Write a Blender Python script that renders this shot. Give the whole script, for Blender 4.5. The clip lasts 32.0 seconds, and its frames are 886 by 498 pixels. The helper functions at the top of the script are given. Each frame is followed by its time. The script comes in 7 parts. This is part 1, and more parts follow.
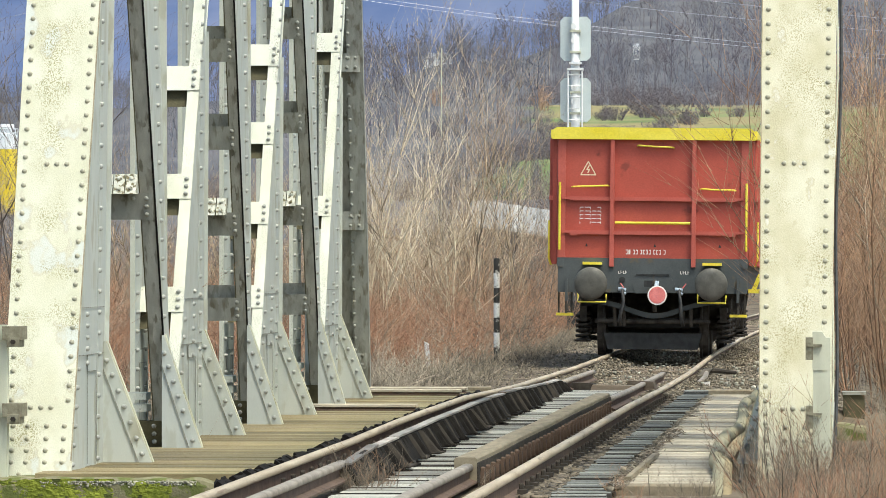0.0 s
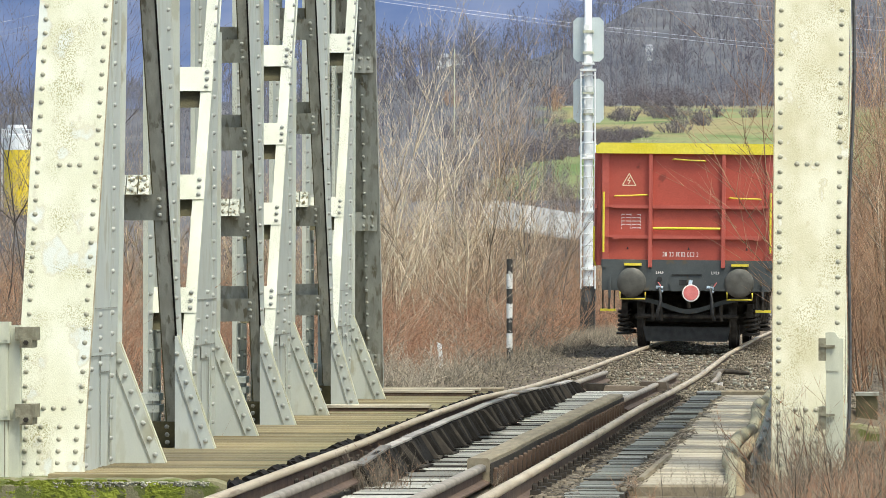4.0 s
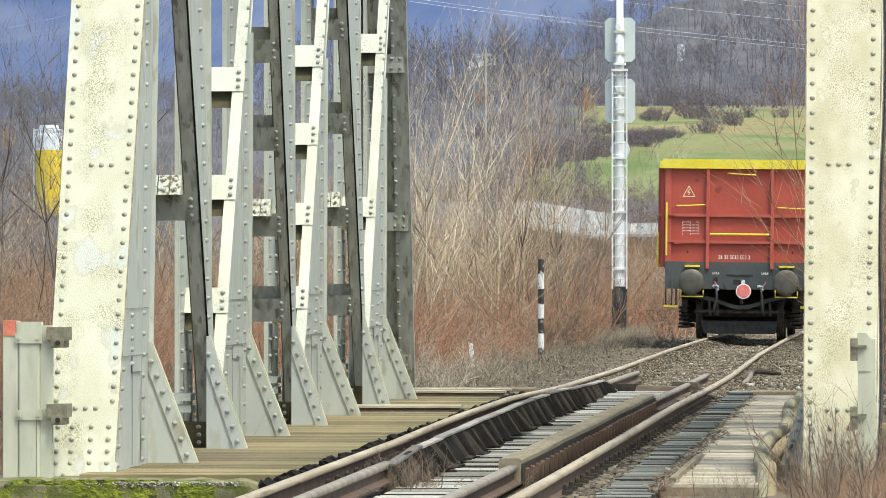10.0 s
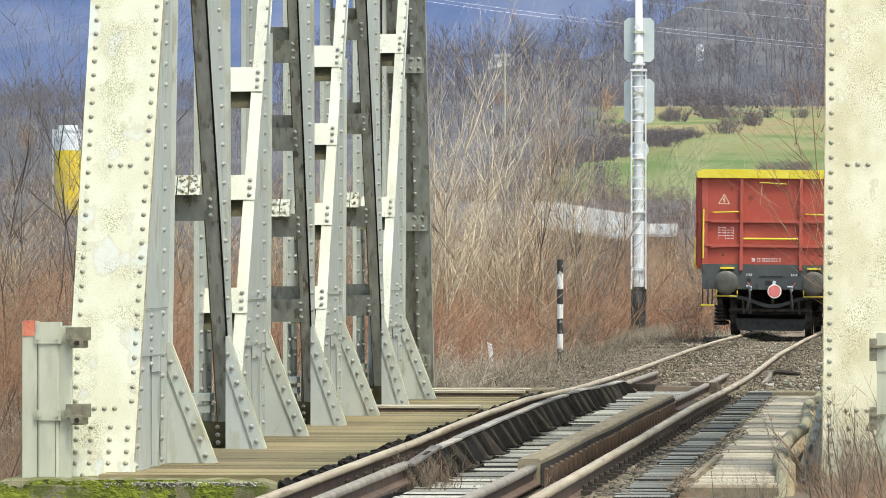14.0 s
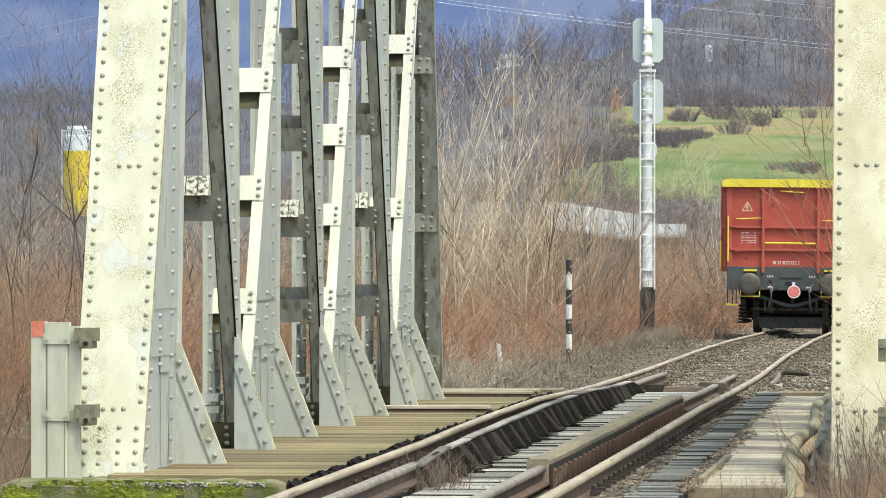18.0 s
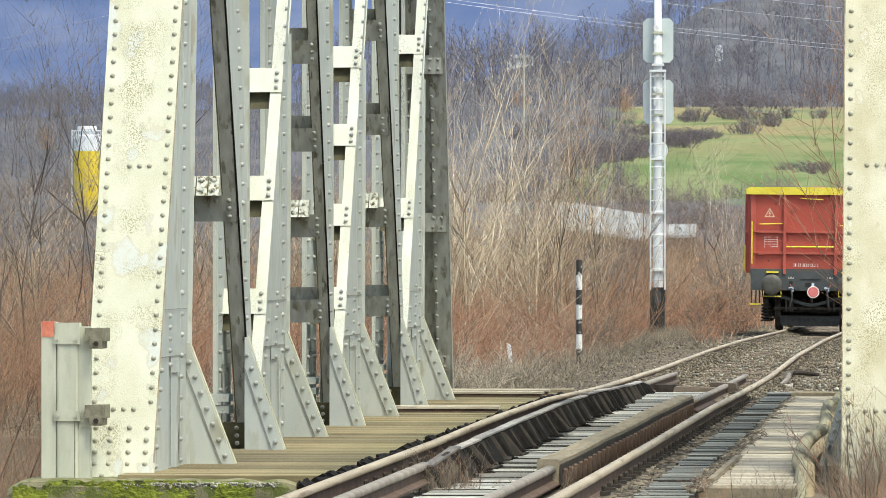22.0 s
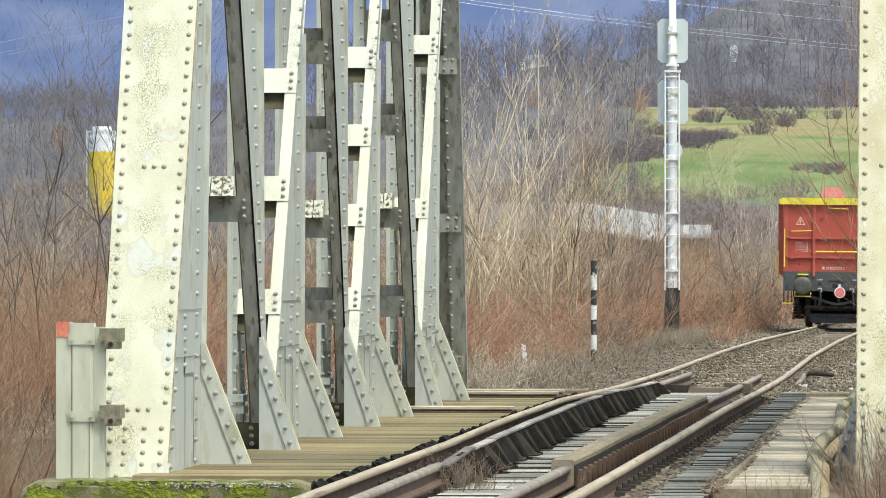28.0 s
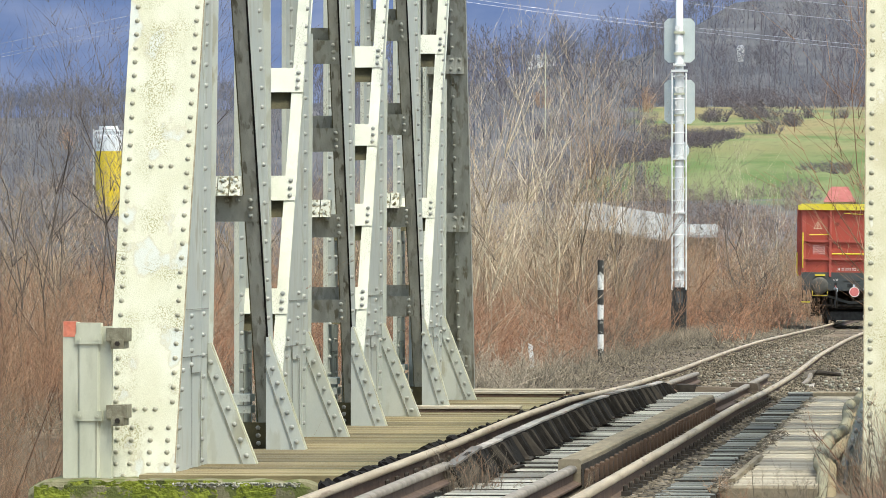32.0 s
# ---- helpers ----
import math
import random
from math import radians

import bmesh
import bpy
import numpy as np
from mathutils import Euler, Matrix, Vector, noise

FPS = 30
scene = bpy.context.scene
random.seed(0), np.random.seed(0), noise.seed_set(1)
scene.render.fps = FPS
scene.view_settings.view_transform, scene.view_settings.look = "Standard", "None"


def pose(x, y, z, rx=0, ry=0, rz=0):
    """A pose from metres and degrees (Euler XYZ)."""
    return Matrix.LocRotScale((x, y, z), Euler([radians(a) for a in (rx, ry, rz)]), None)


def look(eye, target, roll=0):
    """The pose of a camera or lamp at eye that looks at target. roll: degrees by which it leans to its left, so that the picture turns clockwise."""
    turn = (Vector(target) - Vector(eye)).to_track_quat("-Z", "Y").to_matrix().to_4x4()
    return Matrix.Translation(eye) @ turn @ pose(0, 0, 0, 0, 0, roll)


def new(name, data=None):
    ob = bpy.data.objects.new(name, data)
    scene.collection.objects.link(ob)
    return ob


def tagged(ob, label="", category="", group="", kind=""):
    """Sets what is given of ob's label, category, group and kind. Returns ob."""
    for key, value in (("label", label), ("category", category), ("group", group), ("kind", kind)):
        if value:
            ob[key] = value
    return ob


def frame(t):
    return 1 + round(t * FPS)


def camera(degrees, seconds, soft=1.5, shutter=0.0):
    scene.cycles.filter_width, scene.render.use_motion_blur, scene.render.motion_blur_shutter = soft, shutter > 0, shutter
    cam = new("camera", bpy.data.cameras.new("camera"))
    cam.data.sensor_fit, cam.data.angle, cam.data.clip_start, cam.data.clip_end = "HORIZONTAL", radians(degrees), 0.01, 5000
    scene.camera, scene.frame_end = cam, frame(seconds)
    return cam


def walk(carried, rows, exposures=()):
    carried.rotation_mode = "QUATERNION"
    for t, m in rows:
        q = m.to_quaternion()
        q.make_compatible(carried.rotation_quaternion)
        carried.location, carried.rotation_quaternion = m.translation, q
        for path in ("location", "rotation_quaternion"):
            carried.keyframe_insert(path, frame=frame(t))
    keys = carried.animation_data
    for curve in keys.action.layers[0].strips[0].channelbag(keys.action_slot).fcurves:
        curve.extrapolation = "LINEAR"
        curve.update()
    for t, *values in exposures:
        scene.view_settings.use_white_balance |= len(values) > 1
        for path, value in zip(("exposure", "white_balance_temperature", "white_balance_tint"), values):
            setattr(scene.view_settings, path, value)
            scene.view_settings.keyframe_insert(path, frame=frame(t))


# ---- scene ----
# The bridge track runs along +y, rail tops on the bridge at z = 0, the camera stands beside the track.
EYE_Z = 1.35
TRACK_X = -2.967
cam = camera(8.8, 32.0, soft=0.65)
# seconds, degrees turned left of the track, degrees tilted up
PAN = ((0, 4.160, 0.062), (1, 4.176, 0.064), (2, 4.212, 0.068), (3, 4.247, 0.070), (3.5, 4.268, 0.070),
       (5.5, 4.345, 0.068), (6, 4.364, 0.070), (7, 4.403, 0.070), (7.5, 4.453, 0.070), (8, 4.491, 0.070),
       (9, 4.544, 0.070), (10, 4.602, 0.071), (11, 4.651, 0.072), (12, 4.706, 0.076), (13, 4.757, 0.072),
       (14, 4.792, 0.073), (14.5, 4.809, 0.073), (16.5, 4.861, 0.078), (17.5, 4.872, 0.078), (19, 4.904, 0.078),
       (20, 4.939, 0.079), (21, 4.963, 0.083), (22, 4.981, 0.080), (24, 5.015, 0.079), (25.5, 5.041, 0.079),
       (27.5, 5.109, 0.081), (28, 5.126, 0.084), (29, 5.152, 0.084), (30, 5.171, 0.081), (31, 5.186, 0.081),
       (32, 5.194, 0.080))
walk(cam, [(t, pose(0, 0, EYE_Z, 90 + up, 0, left)) for t, left, up in PAN], exposures=[(0, 0.18, 6280, -1), (32, 0.18, 6280, -1)])

# ---- light: bright hazy overcast, the sun high behind the camera ----
world = bpy.data.worlds.new("world")
scene.world = world
world.use_nodes = True
_n = world.node_tree.nodes
_sky = _n.new("ShaderNodeTexSky")
_sky.sky_type, _sky.sun_disc = "NISHITA", False
_sky.sun_elevation, _sky.sun_rotation = radians(65), radians(135)
_sky.air_density, _sky.dust_density = 1.0, 5.0
world.node_tree.links.new(_sky.outputs[0], _n["Background"].inputs[0])
_n["Background"].inputs[1].default_value = 0.24
_l = bpy.data.lights.new("sun", "SUN")
_l.angle, _l.color = radians(12), (1.0, 0.95, 0.86)
_l.energy = 2.0
sun = new("sun", _l)
sun.matrix_basis = look((36, -8, 110), (0, 30, 0))


# ---- materials ----
def mat(name, a, b, rough=0.7, scale=4.0, bump=0.15, metal=0.0, spots=None, spot_scale=9.0, spot_at=0.6,
        vary=0.0, islands=0.0, stretch=(1, 1, 1), fine=60.0, spec=0.4, patch=None, zone=None, zone_at=0.38, amp=1.0, soft_spots=0.06, rim=None, zone_wide=0.28):
    """Two-tone noise paint with fine grain, optional spots of a third colour, and variation from piece to piece."""
    m = bpy.data.materials.new(name)
    m.use_nodes = True
    nt = m.node_tree
    N, L = nt.nodes, nt.links
    bs = N["Principled BSDF"]
    bs.inputs["Roughness"].default_value, bs.inputs["Metallic"].default_value = rough, metal
    bs.inputs["Specular IOR Level"].default_value = spec
    tc, mp = N.new("ShaderNodeTexCoord"), N.new("ShaderNodeMapping")
    mp.inputs["Scale"].default_value = stretch
    L.new(tc.outputs["Object"], mp.inputs[0])

    def tex(s, detail=4.0):
        t = N.new("ShaderNodeTexNoise")
        t.inputs["Scale"].default_value, t.inputs["Detail"].default_value = s, detail
        L.new(mp.outputs[0], t.inputs["Vector"])
        return t.outputs["Fac"]

    def ramp(src, lo, hi):
        r = N.new("ShaderNodeMapRange")
        r.inputs[1].default_value, r.inputs[2].default_value = lo, hi
        L.new(src, r.inputs[0])
        return r.outputs[0]

    def mix(fac, c0, c1, mode="MIX"):
        x = N.new("ShaderNodeMix")
        x.data_type, x.blend_type = "RGBA", mode
        for k, v in ((0, fac), (6, c0), (7, c1)):
            if hasattr(v, "links"):
                L.new(v, x.inputs[k])
            else:
                x.inputs[k].default_value = v if k == 0 else (*v, 1)
        return x.outputs[2]

    col = mix(ramp(tex(scale), 0.3, 0.7), a, b)
    grain = tex(fine, 3.0)
    g = ramp(grain, 0.2, 0.8)
    gm = N.new("ShaderNodeMapRange")
    gm.inputs[3].default_value, gm.inputs[4].default_value = 1 - 0.18 * amp, 1 + 0.15 * amp
    L.new(g, gm.inputs[0])
    hsv = N.new("ShaderNodeHueSaturation")
    L.new(gm.outputs[0], hsv.inputs["Value"])
    L.new(col, hsv.inputs["Color"])
    col = hsv.outputs[0]
    if patch and rim:
        # a dirty broken edge round each flaked patch
        col = mix(ramp(tex(patch[1], 7.0), patch[2] - 0.022, patch[2]), col, rim)
    if patch:
        col = mix(ramp(tex(patch[1], 7.0), patch[2], patch[2] + 0.05), col, patch[0])
    if spots:
        where = ramp(tex(spot_scale, 6.0), spot_at, spot_at + soft_spots)
        if zone:
            both = N.new("ShaderNodeMath")
            both.operation = "MULTIPLY"
            L.new(where, both.inputs[0])
            L.new(ramp(tex(zone, 5.0), zone_at, zone_at + zone_wide), both.inputs[1])
            where = both.outputs[0]
        col = mix(where, col, spots)
    for amount, node, out in ((vary, "ShaderNodeObjectInfo", "Random"), (islands, "ShaderNodeNewGeometry", "Random Per Island")):
        if amount:
            info = N.new(node)
            r = N.new("ShaderNodeMapRange")
            r.inputs[3].default_value, r.inputs[4].default_value = 1 - amount, 1 + amount
            L.new(info.outputs[out], r.inputs[0])
            h = N.new("ShaderNodeHueSaturation")
            L.new(r.outputs[0], h.inputs["Value"])
            L.new(col, h.inputs["Color"])
            col = h.outputs[0]
    L.new(col, bs.inputs["Base Color"])
    if bump:
        bp = N.new("ShaderNodeBump")
        bp.inputs["Strength"].default_value, bp.inputs["Distance"].default_value = bump, 0.01
        L.new(grain, bp.inputs["Height"])
        L.new(bp.outputs[0], bs.inputs["Normal"])
    return m


M = {}
M["paint"] = mat("bridge_paint", (0.44, 0.463, 0.43), (0.53, 0.545, 0.487), 0.6, 1.3, 0.05, spots=(0.36, 0.345, 0.26), spot_scale=4, spot_at=0.50, fine=90, stretch=(2, 2, 0.7), zone=1.3, zone_at=0.42, amp=0.3)
M["paint_worn"] = mat("bridge_paint_weathered", (0.515, 0.50, 0.36), (0.605, 0.597, 0.472), 0.62, 3.0, 0.22, spots=(0.27, 0.25, 0.125), soft_spots=0.07, spot_scale=105, spot_at=0.50, fine=110, amp=0.6, stretch=(1.3, 1.3, 0.75), patch=((0.525, 0.537, 0.475), 3.9, 0.575), zone=3.2, zone_at=0.47, zone_wide=0.16, rim=(0.49, 0.46, 0.34))
M["paint_white"] = mat("flecked_white_paint", (0.56, 0.56, 0.455), (0.65, 0.65, 0.56), 0.6, 2.8, 0.2, spots=(0.19, 0.17, 0.10), soft_spots=0.06, spot_scale=110, spot_at=0.54, fine=120, amp=0.6, zone=3.0, zone_at=0.47, stretch=(1.5, 1, 0.55))
M["paint_cream"] = mat("yellowed_cream_paint", (0.44, 0.40, 0.255), (0.58, 0.555, 0.42), 0.62, 3.4, 0.22, spots=(0.28, 0.245, 0.125), soft_spots=0.08, spot_scale=100, spot_at=0.505, fine=110, amp=0.6, stretch=(1.3, 1.3, 0.75), patch=((0.56, 0.545, 0.45), 5.0, 0.64), zone=3.2, zone_at=0.46, zone_wide=0.18, rim=(0.44, 0.395, 0.26))
# dark bridge paints: real stains and moss, plus the shade of downward faces
M["grime_and_shade"] = mat("grimy_shaded_bridge_paint", (0.245, 0.24, 0.20), (0.37, 0.362, 0.305), 0.7, 2.5, 0.2, spots=(0.105, 0.092, 0.062), spot_scale=3.4, spot_at=0.52, stretch=(6, 6, 1.3), zone=2.2)
M["stain_and_shade_mid"] = mat("stained_shaded_grey_paint", (0.255, 0.257, 0.222), (0.36, 0.36, 0.312), 0.65, 2.5, 0.2, spots=(0.14, 0.125, 0.085), spot_scale=3.4, spot_at=0.50, stretch=(6, 6, 1.3), zone=2.2)
M["lichen"] = mat("lichen_crusted_paint", (0.50, 0.50, 0.41), (0.66, 0.65, 0.56), 0.8, 9, 0.7, spots=(0.16, 0.135, 0.07), spot_scale=30, spot_at=0.51, fine=60, soft_spots=0.1)
M["moss_and_shade_dark"] = mat("mossy_shaded_underside", (0.045, 0.04, 0.02), (0.115, 0.10, 0.05), 0.8, 6, 0.3)
M["plank_gap_shade"] = mat("shaded_plank_edge", (0.028, 0.025, 0.02), (0.06, 0.052, 0.042), 0.9, 6, 0.3)
M["rivet_cream"] = mat("cream_rivet_paint", (0.33, 0.31, 0.225), (0.44, 0.42, 0.32), 0.55, 20, 0.0)
M["rivet"] = mat("rivet_paint", (0.31, 0.315, 0.285), (0.41, 0.41, 0.37), 0.5, 20, 0.0)
M["rust_clamp"] = mat("rusty_clamp", (0.16, 0.14, 0.09), (0.28, 0.26, 0.18), 0.7, 20, 0.3)
M["trunk"] = mat("cable_trunking_paint", (0.50, 0.50, 0.375), (0.62, 0.615, 0.48), 0.5, 2.6, 0.08, spots=(0.30, 0.295, 0.20), spot_scale=3.4, spot_at=0.52, soft_spots=0.2, fine=160, zone=2, zone_at=0.36, amp=0.5, stretch=(3, 3, 0.8))
M["orange"] = mat("orange_red_paint", (0.62, 0.16, 0.09), (0.7, 0.25, 0.16), 0.5, 20, 0.05)
M["plank"] = mat("deck_plank_tan", (0.125, 0.098, 0.046), (0.285, 0.23, 0.122), 0.8, 3, 0.4, vary=0.38, stretch=(0.6, 6, 6), spots=(0.13, 0.125, 0.05), spot_scale=1.1, spot_at=0.54, soft_spots=0.12)
M["plank_gray"] = mat("weathered_grey_plank", (0.21, 0.20, 0.168), (0.42, 0.405, 0.35), 0.8, 3, 0.4, vary=0.5, stretch=(0.6, 6, 6))
M["plank_dark"] = mat("dark_blue_grey_bar", (0.07, 0.071, 0.06), (0.205, 0.206, 0.178), 0.82, 3, 0.3, vary=0.5, stretch=(0.6, 6, 6))
M["plank_pale"] = mat("pale_walkway_board", (0.31, 0.265, 0.19), (0.52, 0.46, 0.35), 0.8, 3, 0.5, vary=0.33, stretch=(0.8, 6, 6))
M["beam"] = mat("guard_timber", (0.19, 0.155, 0.10), (0.30, 0.25, 0.17), 0.85, 3, 0.5, stretch=(6, 0.6, 6))
M["iron"] = mat("dark_iron", (0.03, 0.026, 0.022), (0.07, 0.058, 0.045), 0.8, 12, 0.3, spec=0.15)
M["rail"] = mat("rail_side_rust", (0.068, 0.042, 0.028), (0.145, 0.092, 0.06), 0.7, 8, 0.3)
M["railtop"] = mat("worn_rail_head", (0.33, 0.255, 0.165), (0.50, 0.425, 0.31), 0.5, 2.0, 0.1, metal=0.0, stretch=(8, 0.5, 8), spots=(0.20, 0.135, 0.085), spot_scale=3.0, spot_at=0.56, soft_spots=0.14, fine=30)
M["oldrail"] = mat("old_guard_rail_steel", (0.18, 0.15, 0.115), (0.33, 0.285, 0.23), 0.6, 5, 0.15)
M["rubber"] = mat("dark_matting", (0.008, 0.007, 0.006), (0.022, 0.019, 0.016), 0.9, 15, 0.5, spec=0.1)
M["concrete"] = mat("abutment_concrete", (0.14, 0.128, 0.065), (0.275, 0.25, 0.15), 0.9, 3, 0.6, spots=(0.11, 0.125, 0.03), spot_scale=8, spot_at=0.5)
M["moss"] = mat("bright_moss", (0.13, 0.155, 0.016), (0.27, 0.30, 0.035), 0.95, 9, 0.8, spots=(0.075, 0.085, 0.02), spot_scale=14, spot_at=0.55)
M["kerb_plate"] = mat("worn_kerb_plate", (0.17, 0.15, 0.125), (0.38, 0.35, 0.31), 0.6, 2.5, 0.15, vary=0.55, spots=(0.26, 0.19, 0.14), spot_scale=5, spot_at=0.58)
M["rust_line"] = mat("rust_stain", (0.20, 0.15, 0.09), (0.44, 0.39, 0.27), 0.9, 12, 0.2)
M["pipe"] = mat("insulated_pipe_wrap", (0.225, 0.205, 0.13), (0.31, 0.285, 0.185), 0.8, 7, 0.5)
M["pipe_tan"] = mat("ochre_pipe_wrap", (0.24, 0.185, 0.095), (0.33, 0.26, 0.145), 0.8, 7, 0.5)
M["stone"] = mat("ballast_stone", (0.105, 0.088, 0.06), (0.28, 0.235, 0.17), 0.9, 6, 0.4, islands=0.6)
M["ballast_pale"] = mat("pale_ballast_stone", (0.15, 0.12, 0.082), (0.34, 0.285, 0.205), 0.9, 6, 0.4, islands=0.5)
M["aggregate"] = mat("pale_aggregate", (0.25, 0.235, 0.17), (0.42, 0.40, 0.32), 0.9, 9, 0.2, islands=0.4)
M["grit"] = mat("dark_gritty_stone", (0.065, 0.053, 0.038), (0.185, 0.152, 0.108), 0.9, 6, 0.4, islands=0.7)
M["sleeper"] = mat("old_wooden_sleeper", (0.10, 0.075, 0.05), (0.22, 0.17, 0.125), 0.85, 3, 0.5, vary=0.3, stretch=(0.5, 5, 5))
M["wagon_red"] = mat("wagon_red_paint", (0.36, 0.065, 0.042), (0.46, 0.092, 0.06), 0.5, 1.1, 0.06, spots=(0.23, 0.05, 0.035), spot_scale=3.0, spot_at=0.64)
M["wagon_rib"] = mat("wagon_rib_red", (0.40, 0.085, 0.06), (0.48, 0.11, 0.08), 0.5, 3, 0.06)
M["wagon_dark"] = mat("wagon_frame_grey", (0.055, 0.062, 0.062), (0.085, 0.092, 0.09), 0.6, 2.5, 0.1, spots=(0.10, 0.085, 0.06), spot_scale=6, spot_at=0.64)
M["yellow"] = mat("yellow_paint", (0.72, 0.58, 0.03), (0.80, 0.68, 0.09), 0.5, 3, 0.04)
M["white"] = mat("white_marking", (0.75, 0.68, 0.62), (0.82, 0.78, 0.74), 0.6, 12, 0.0)
M["cream"] = mat("cream_marking", (0.72, 0.58, 0.38), (0.8, 0.68, 0.5), 0.6, 12, 0.0)
M["bogie"] = mat("bogie_grime", (0.034, 0.03, 0.026), (0.088, 0.077, 0.065), 0.85, 9, 0.3, spec=0.15)
M["buffer"] = mat("buffer_plate_grease", (0.075, 0.072, 0.06), (0.14, 0.13, 0.11), 0.55, 6, 0.15, metal=0.3)
M["disc_red"] = mat("faded_red_disc", (0.62, 0.14, 0.13), (0.72, 0.24, 0.22), 0.5, 9, 0.05)
M["hose"] = mat("black_rubber_hose", (0.02, 0.02, 0.02), (0.05, 0.05, 0.05), 0.6, 20, 0.1)
M["tap"] = mat("pale_blue_tap", (0.30, 0.38, 0.46), (0.48, 0.54, 0.60), 0.5, 20, 0.05)
M["mast_white"] = mat("mast_white_paint", (0.74, 0.75, 0.74), (0.82, 0.82, 0.80), 0.5, 3, 0.05)
M["panel_grey"] = mat("signal_back_panel", (0.52, 0.58, 0.58), (0.60, 0.65, 0.64), 0.45, 2, 0.04)
M["black"] = mat("black_paint", (0.018, 0.018, 0.018), (0.042, 0.042, 0.04), 0.7, 10, 0.1)
M["post_black"] = mat("flaked_black_paint", (0.02, 0.02, 0.018), (0.06, 0.057, 0.05), 0.7, 8, 0.2, spots=(0.42, 0.40, 0.35), spot_scale=11, spot_at=0.60)
M["post_white"] = mat("flaked_white_paint", (0.66, 0.65, 0.61), (0.78, 0.77, 0.73), 0.7, 6, 0.2, spots=(0.10, 0.09, 0.07), spot_scale=10, spot_at=0.62)
M["silo_yellow"] = mat("silo_yellow", (0.70, 0.50, 0.02), (0.76, 0.58, 0.05), 0.5, 1, 0.0)
M["silo_white"] = mat("silo_white", (0.72, 0.74, 0.76), (0.8, 0.8, 0.8), 0.5, 1, 0.0)
M["roof_red"] = mat("red_roof_tiles", (0.33, 0.10, 0.085), (0.43, 0.15, 0.13), 0.8, 2, 0.2)
M["wall_yellow"] = mat("yellow_plaster", (0.6, 0.5, 0.25), (0.66, 0.56, 0.32), 0.9, 2, 0.1)
M["wall_white"] = mat("white_plaster", (0.72, 0.71, 0.69), (0.8, 0.79, 0.77), 0.9, 2, 0.1)
M["shed_roof"] = mat("weathered_shed_roof", (0.27, 0.27, 0.26), (0.41, 0.41, 0.39), 0.6, 0.5, 0.0, vary=0.3, stretch=(1, 0.2, 1))
M["sheet_roof"] = mat("pale_sheet_roof", (0.30, 0.315, 0.335), (0.45, 0.455, 0.465), 0.5, 0.5, 0.0, vary=0.25, stretch=(1, 0.2, 1))
M["cable"] = mat("bright_aluminium_cable", (0.28, 0.29, 0.36), (0.40, 0.41, 0.47), 0.4, 2, 0.0, metal=0.4)
M["twig_dark"] = mat("dark_dry_twigs", (0.085, 0.067, 0.047), (0.235, 0.188, 0.135), 0.85, 0.8, 0.0, vary=0.25, islands=0.5, fine=3)
M["twig_bark"] = mat("dark_sapling_bark", (0.085, 0.068, 0.055), (0.185, 0.150, 0.120), 0.85, 0.8, 0.0, vary=0.25, islands=0.4, fine=3)
M["twig_red"] = mat("red_brown_twigs", (0.17, 0.084, 0.047), (0.325, 0.172, 0.101), 0.85, 0.8, 0.0, vary=0.25, islands=0.55, fine=3)
M["twig_rust"] = mat("rusty_brown_twigs", (0.185, 0.104, 0.058), (0.355, 0.215, 0.129), 0.85, 0.12, 0.0, islands=0.5, fine=3)
M["twig_birch"] = mat("pale_sunlit_bark", (0.36, 0.295, 0.20), (0.62, 0.53, 0.39), 0.8, 0.8, 0.0, islands=0.35, fine=3)
M["twig_warm"] = mat("warm_tan_twigs", (0.17, 0.108, 0.064), (0.355, 0.245, 0.15), 0.85, 0.1, 0.0, islands=0.5, fine=3)
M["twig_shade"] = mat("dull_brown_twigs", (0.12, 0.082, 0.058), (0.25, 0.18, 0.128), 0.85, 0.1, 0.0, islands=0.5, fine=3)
M["twig_tan"] = mat("tan_dry_twigs", (0.23, 0.168, 0.103), (0.46, 0.36, 0.24), 0.85, 0.8, 0.0, vary=0.2, islands=0.5, fine=3)
M["twig_pale"] = mat("pale_bramble_canes", (0.15, 0.122, 0.088), (0.42, 0.355, 0.265), 0.85, 0.8, 0.0, islands=0.6, fine=3)
M["twig_grey"] = mat("grey_brown_twigs", (0.18, 0.142, 0.10), (0.34, 0.275, 0.198), 0.85, 0.8, 0.0, vary=0.25, islands=0.55, fine=3)
M["dry_grass"] = mat("dry_grass", (0.08, 0.066, 0.047), (0.25, 0.208, 0.15), 0.9, 1.5, 0.0, islands=0.6, fine=3)
# far woods and trunks have the blue-violet distance haze mixed into their colours
M["far_tree"] = mat("far_hazed_woods", (0.074, 0.081, 0.11), (0.17, 0.17, 0.20), 0.95, 0.02, 0.0, islands=0.2, fine=0.3)
M["far_tree_warm"] = mat("far_hazed_warm_woods", (0.084, 0.081, 0.095), (0.178, 0.163, 0.168), 0.95, 0.02, 0.0, islands=0.25, fine=0.3)
M["far_trunk"] = mat("far_hazed_trunks", (0.085, 0.078, 0.098), (0.155, 0.138, 0.150), 0.95, 0.02, 0.0, islands=0.25, fine=0.3)
M["russet"] = mat("russet_leaves", (0.30, 0.19, 0.125), (0.42, 0.28, 0.19), 0.95, 0.3, 0.0, islands=0.35, fine=0.5)
# the bushes' brown is shifted bluish for the distance haze
M["far_bush"] = mat("far_dark_bushes", (0.10, 0.088, 0.10), (0.175, 0.15, 0.158), 0.95, 0.05, 0.0, islands=0.35, fine=0.3)
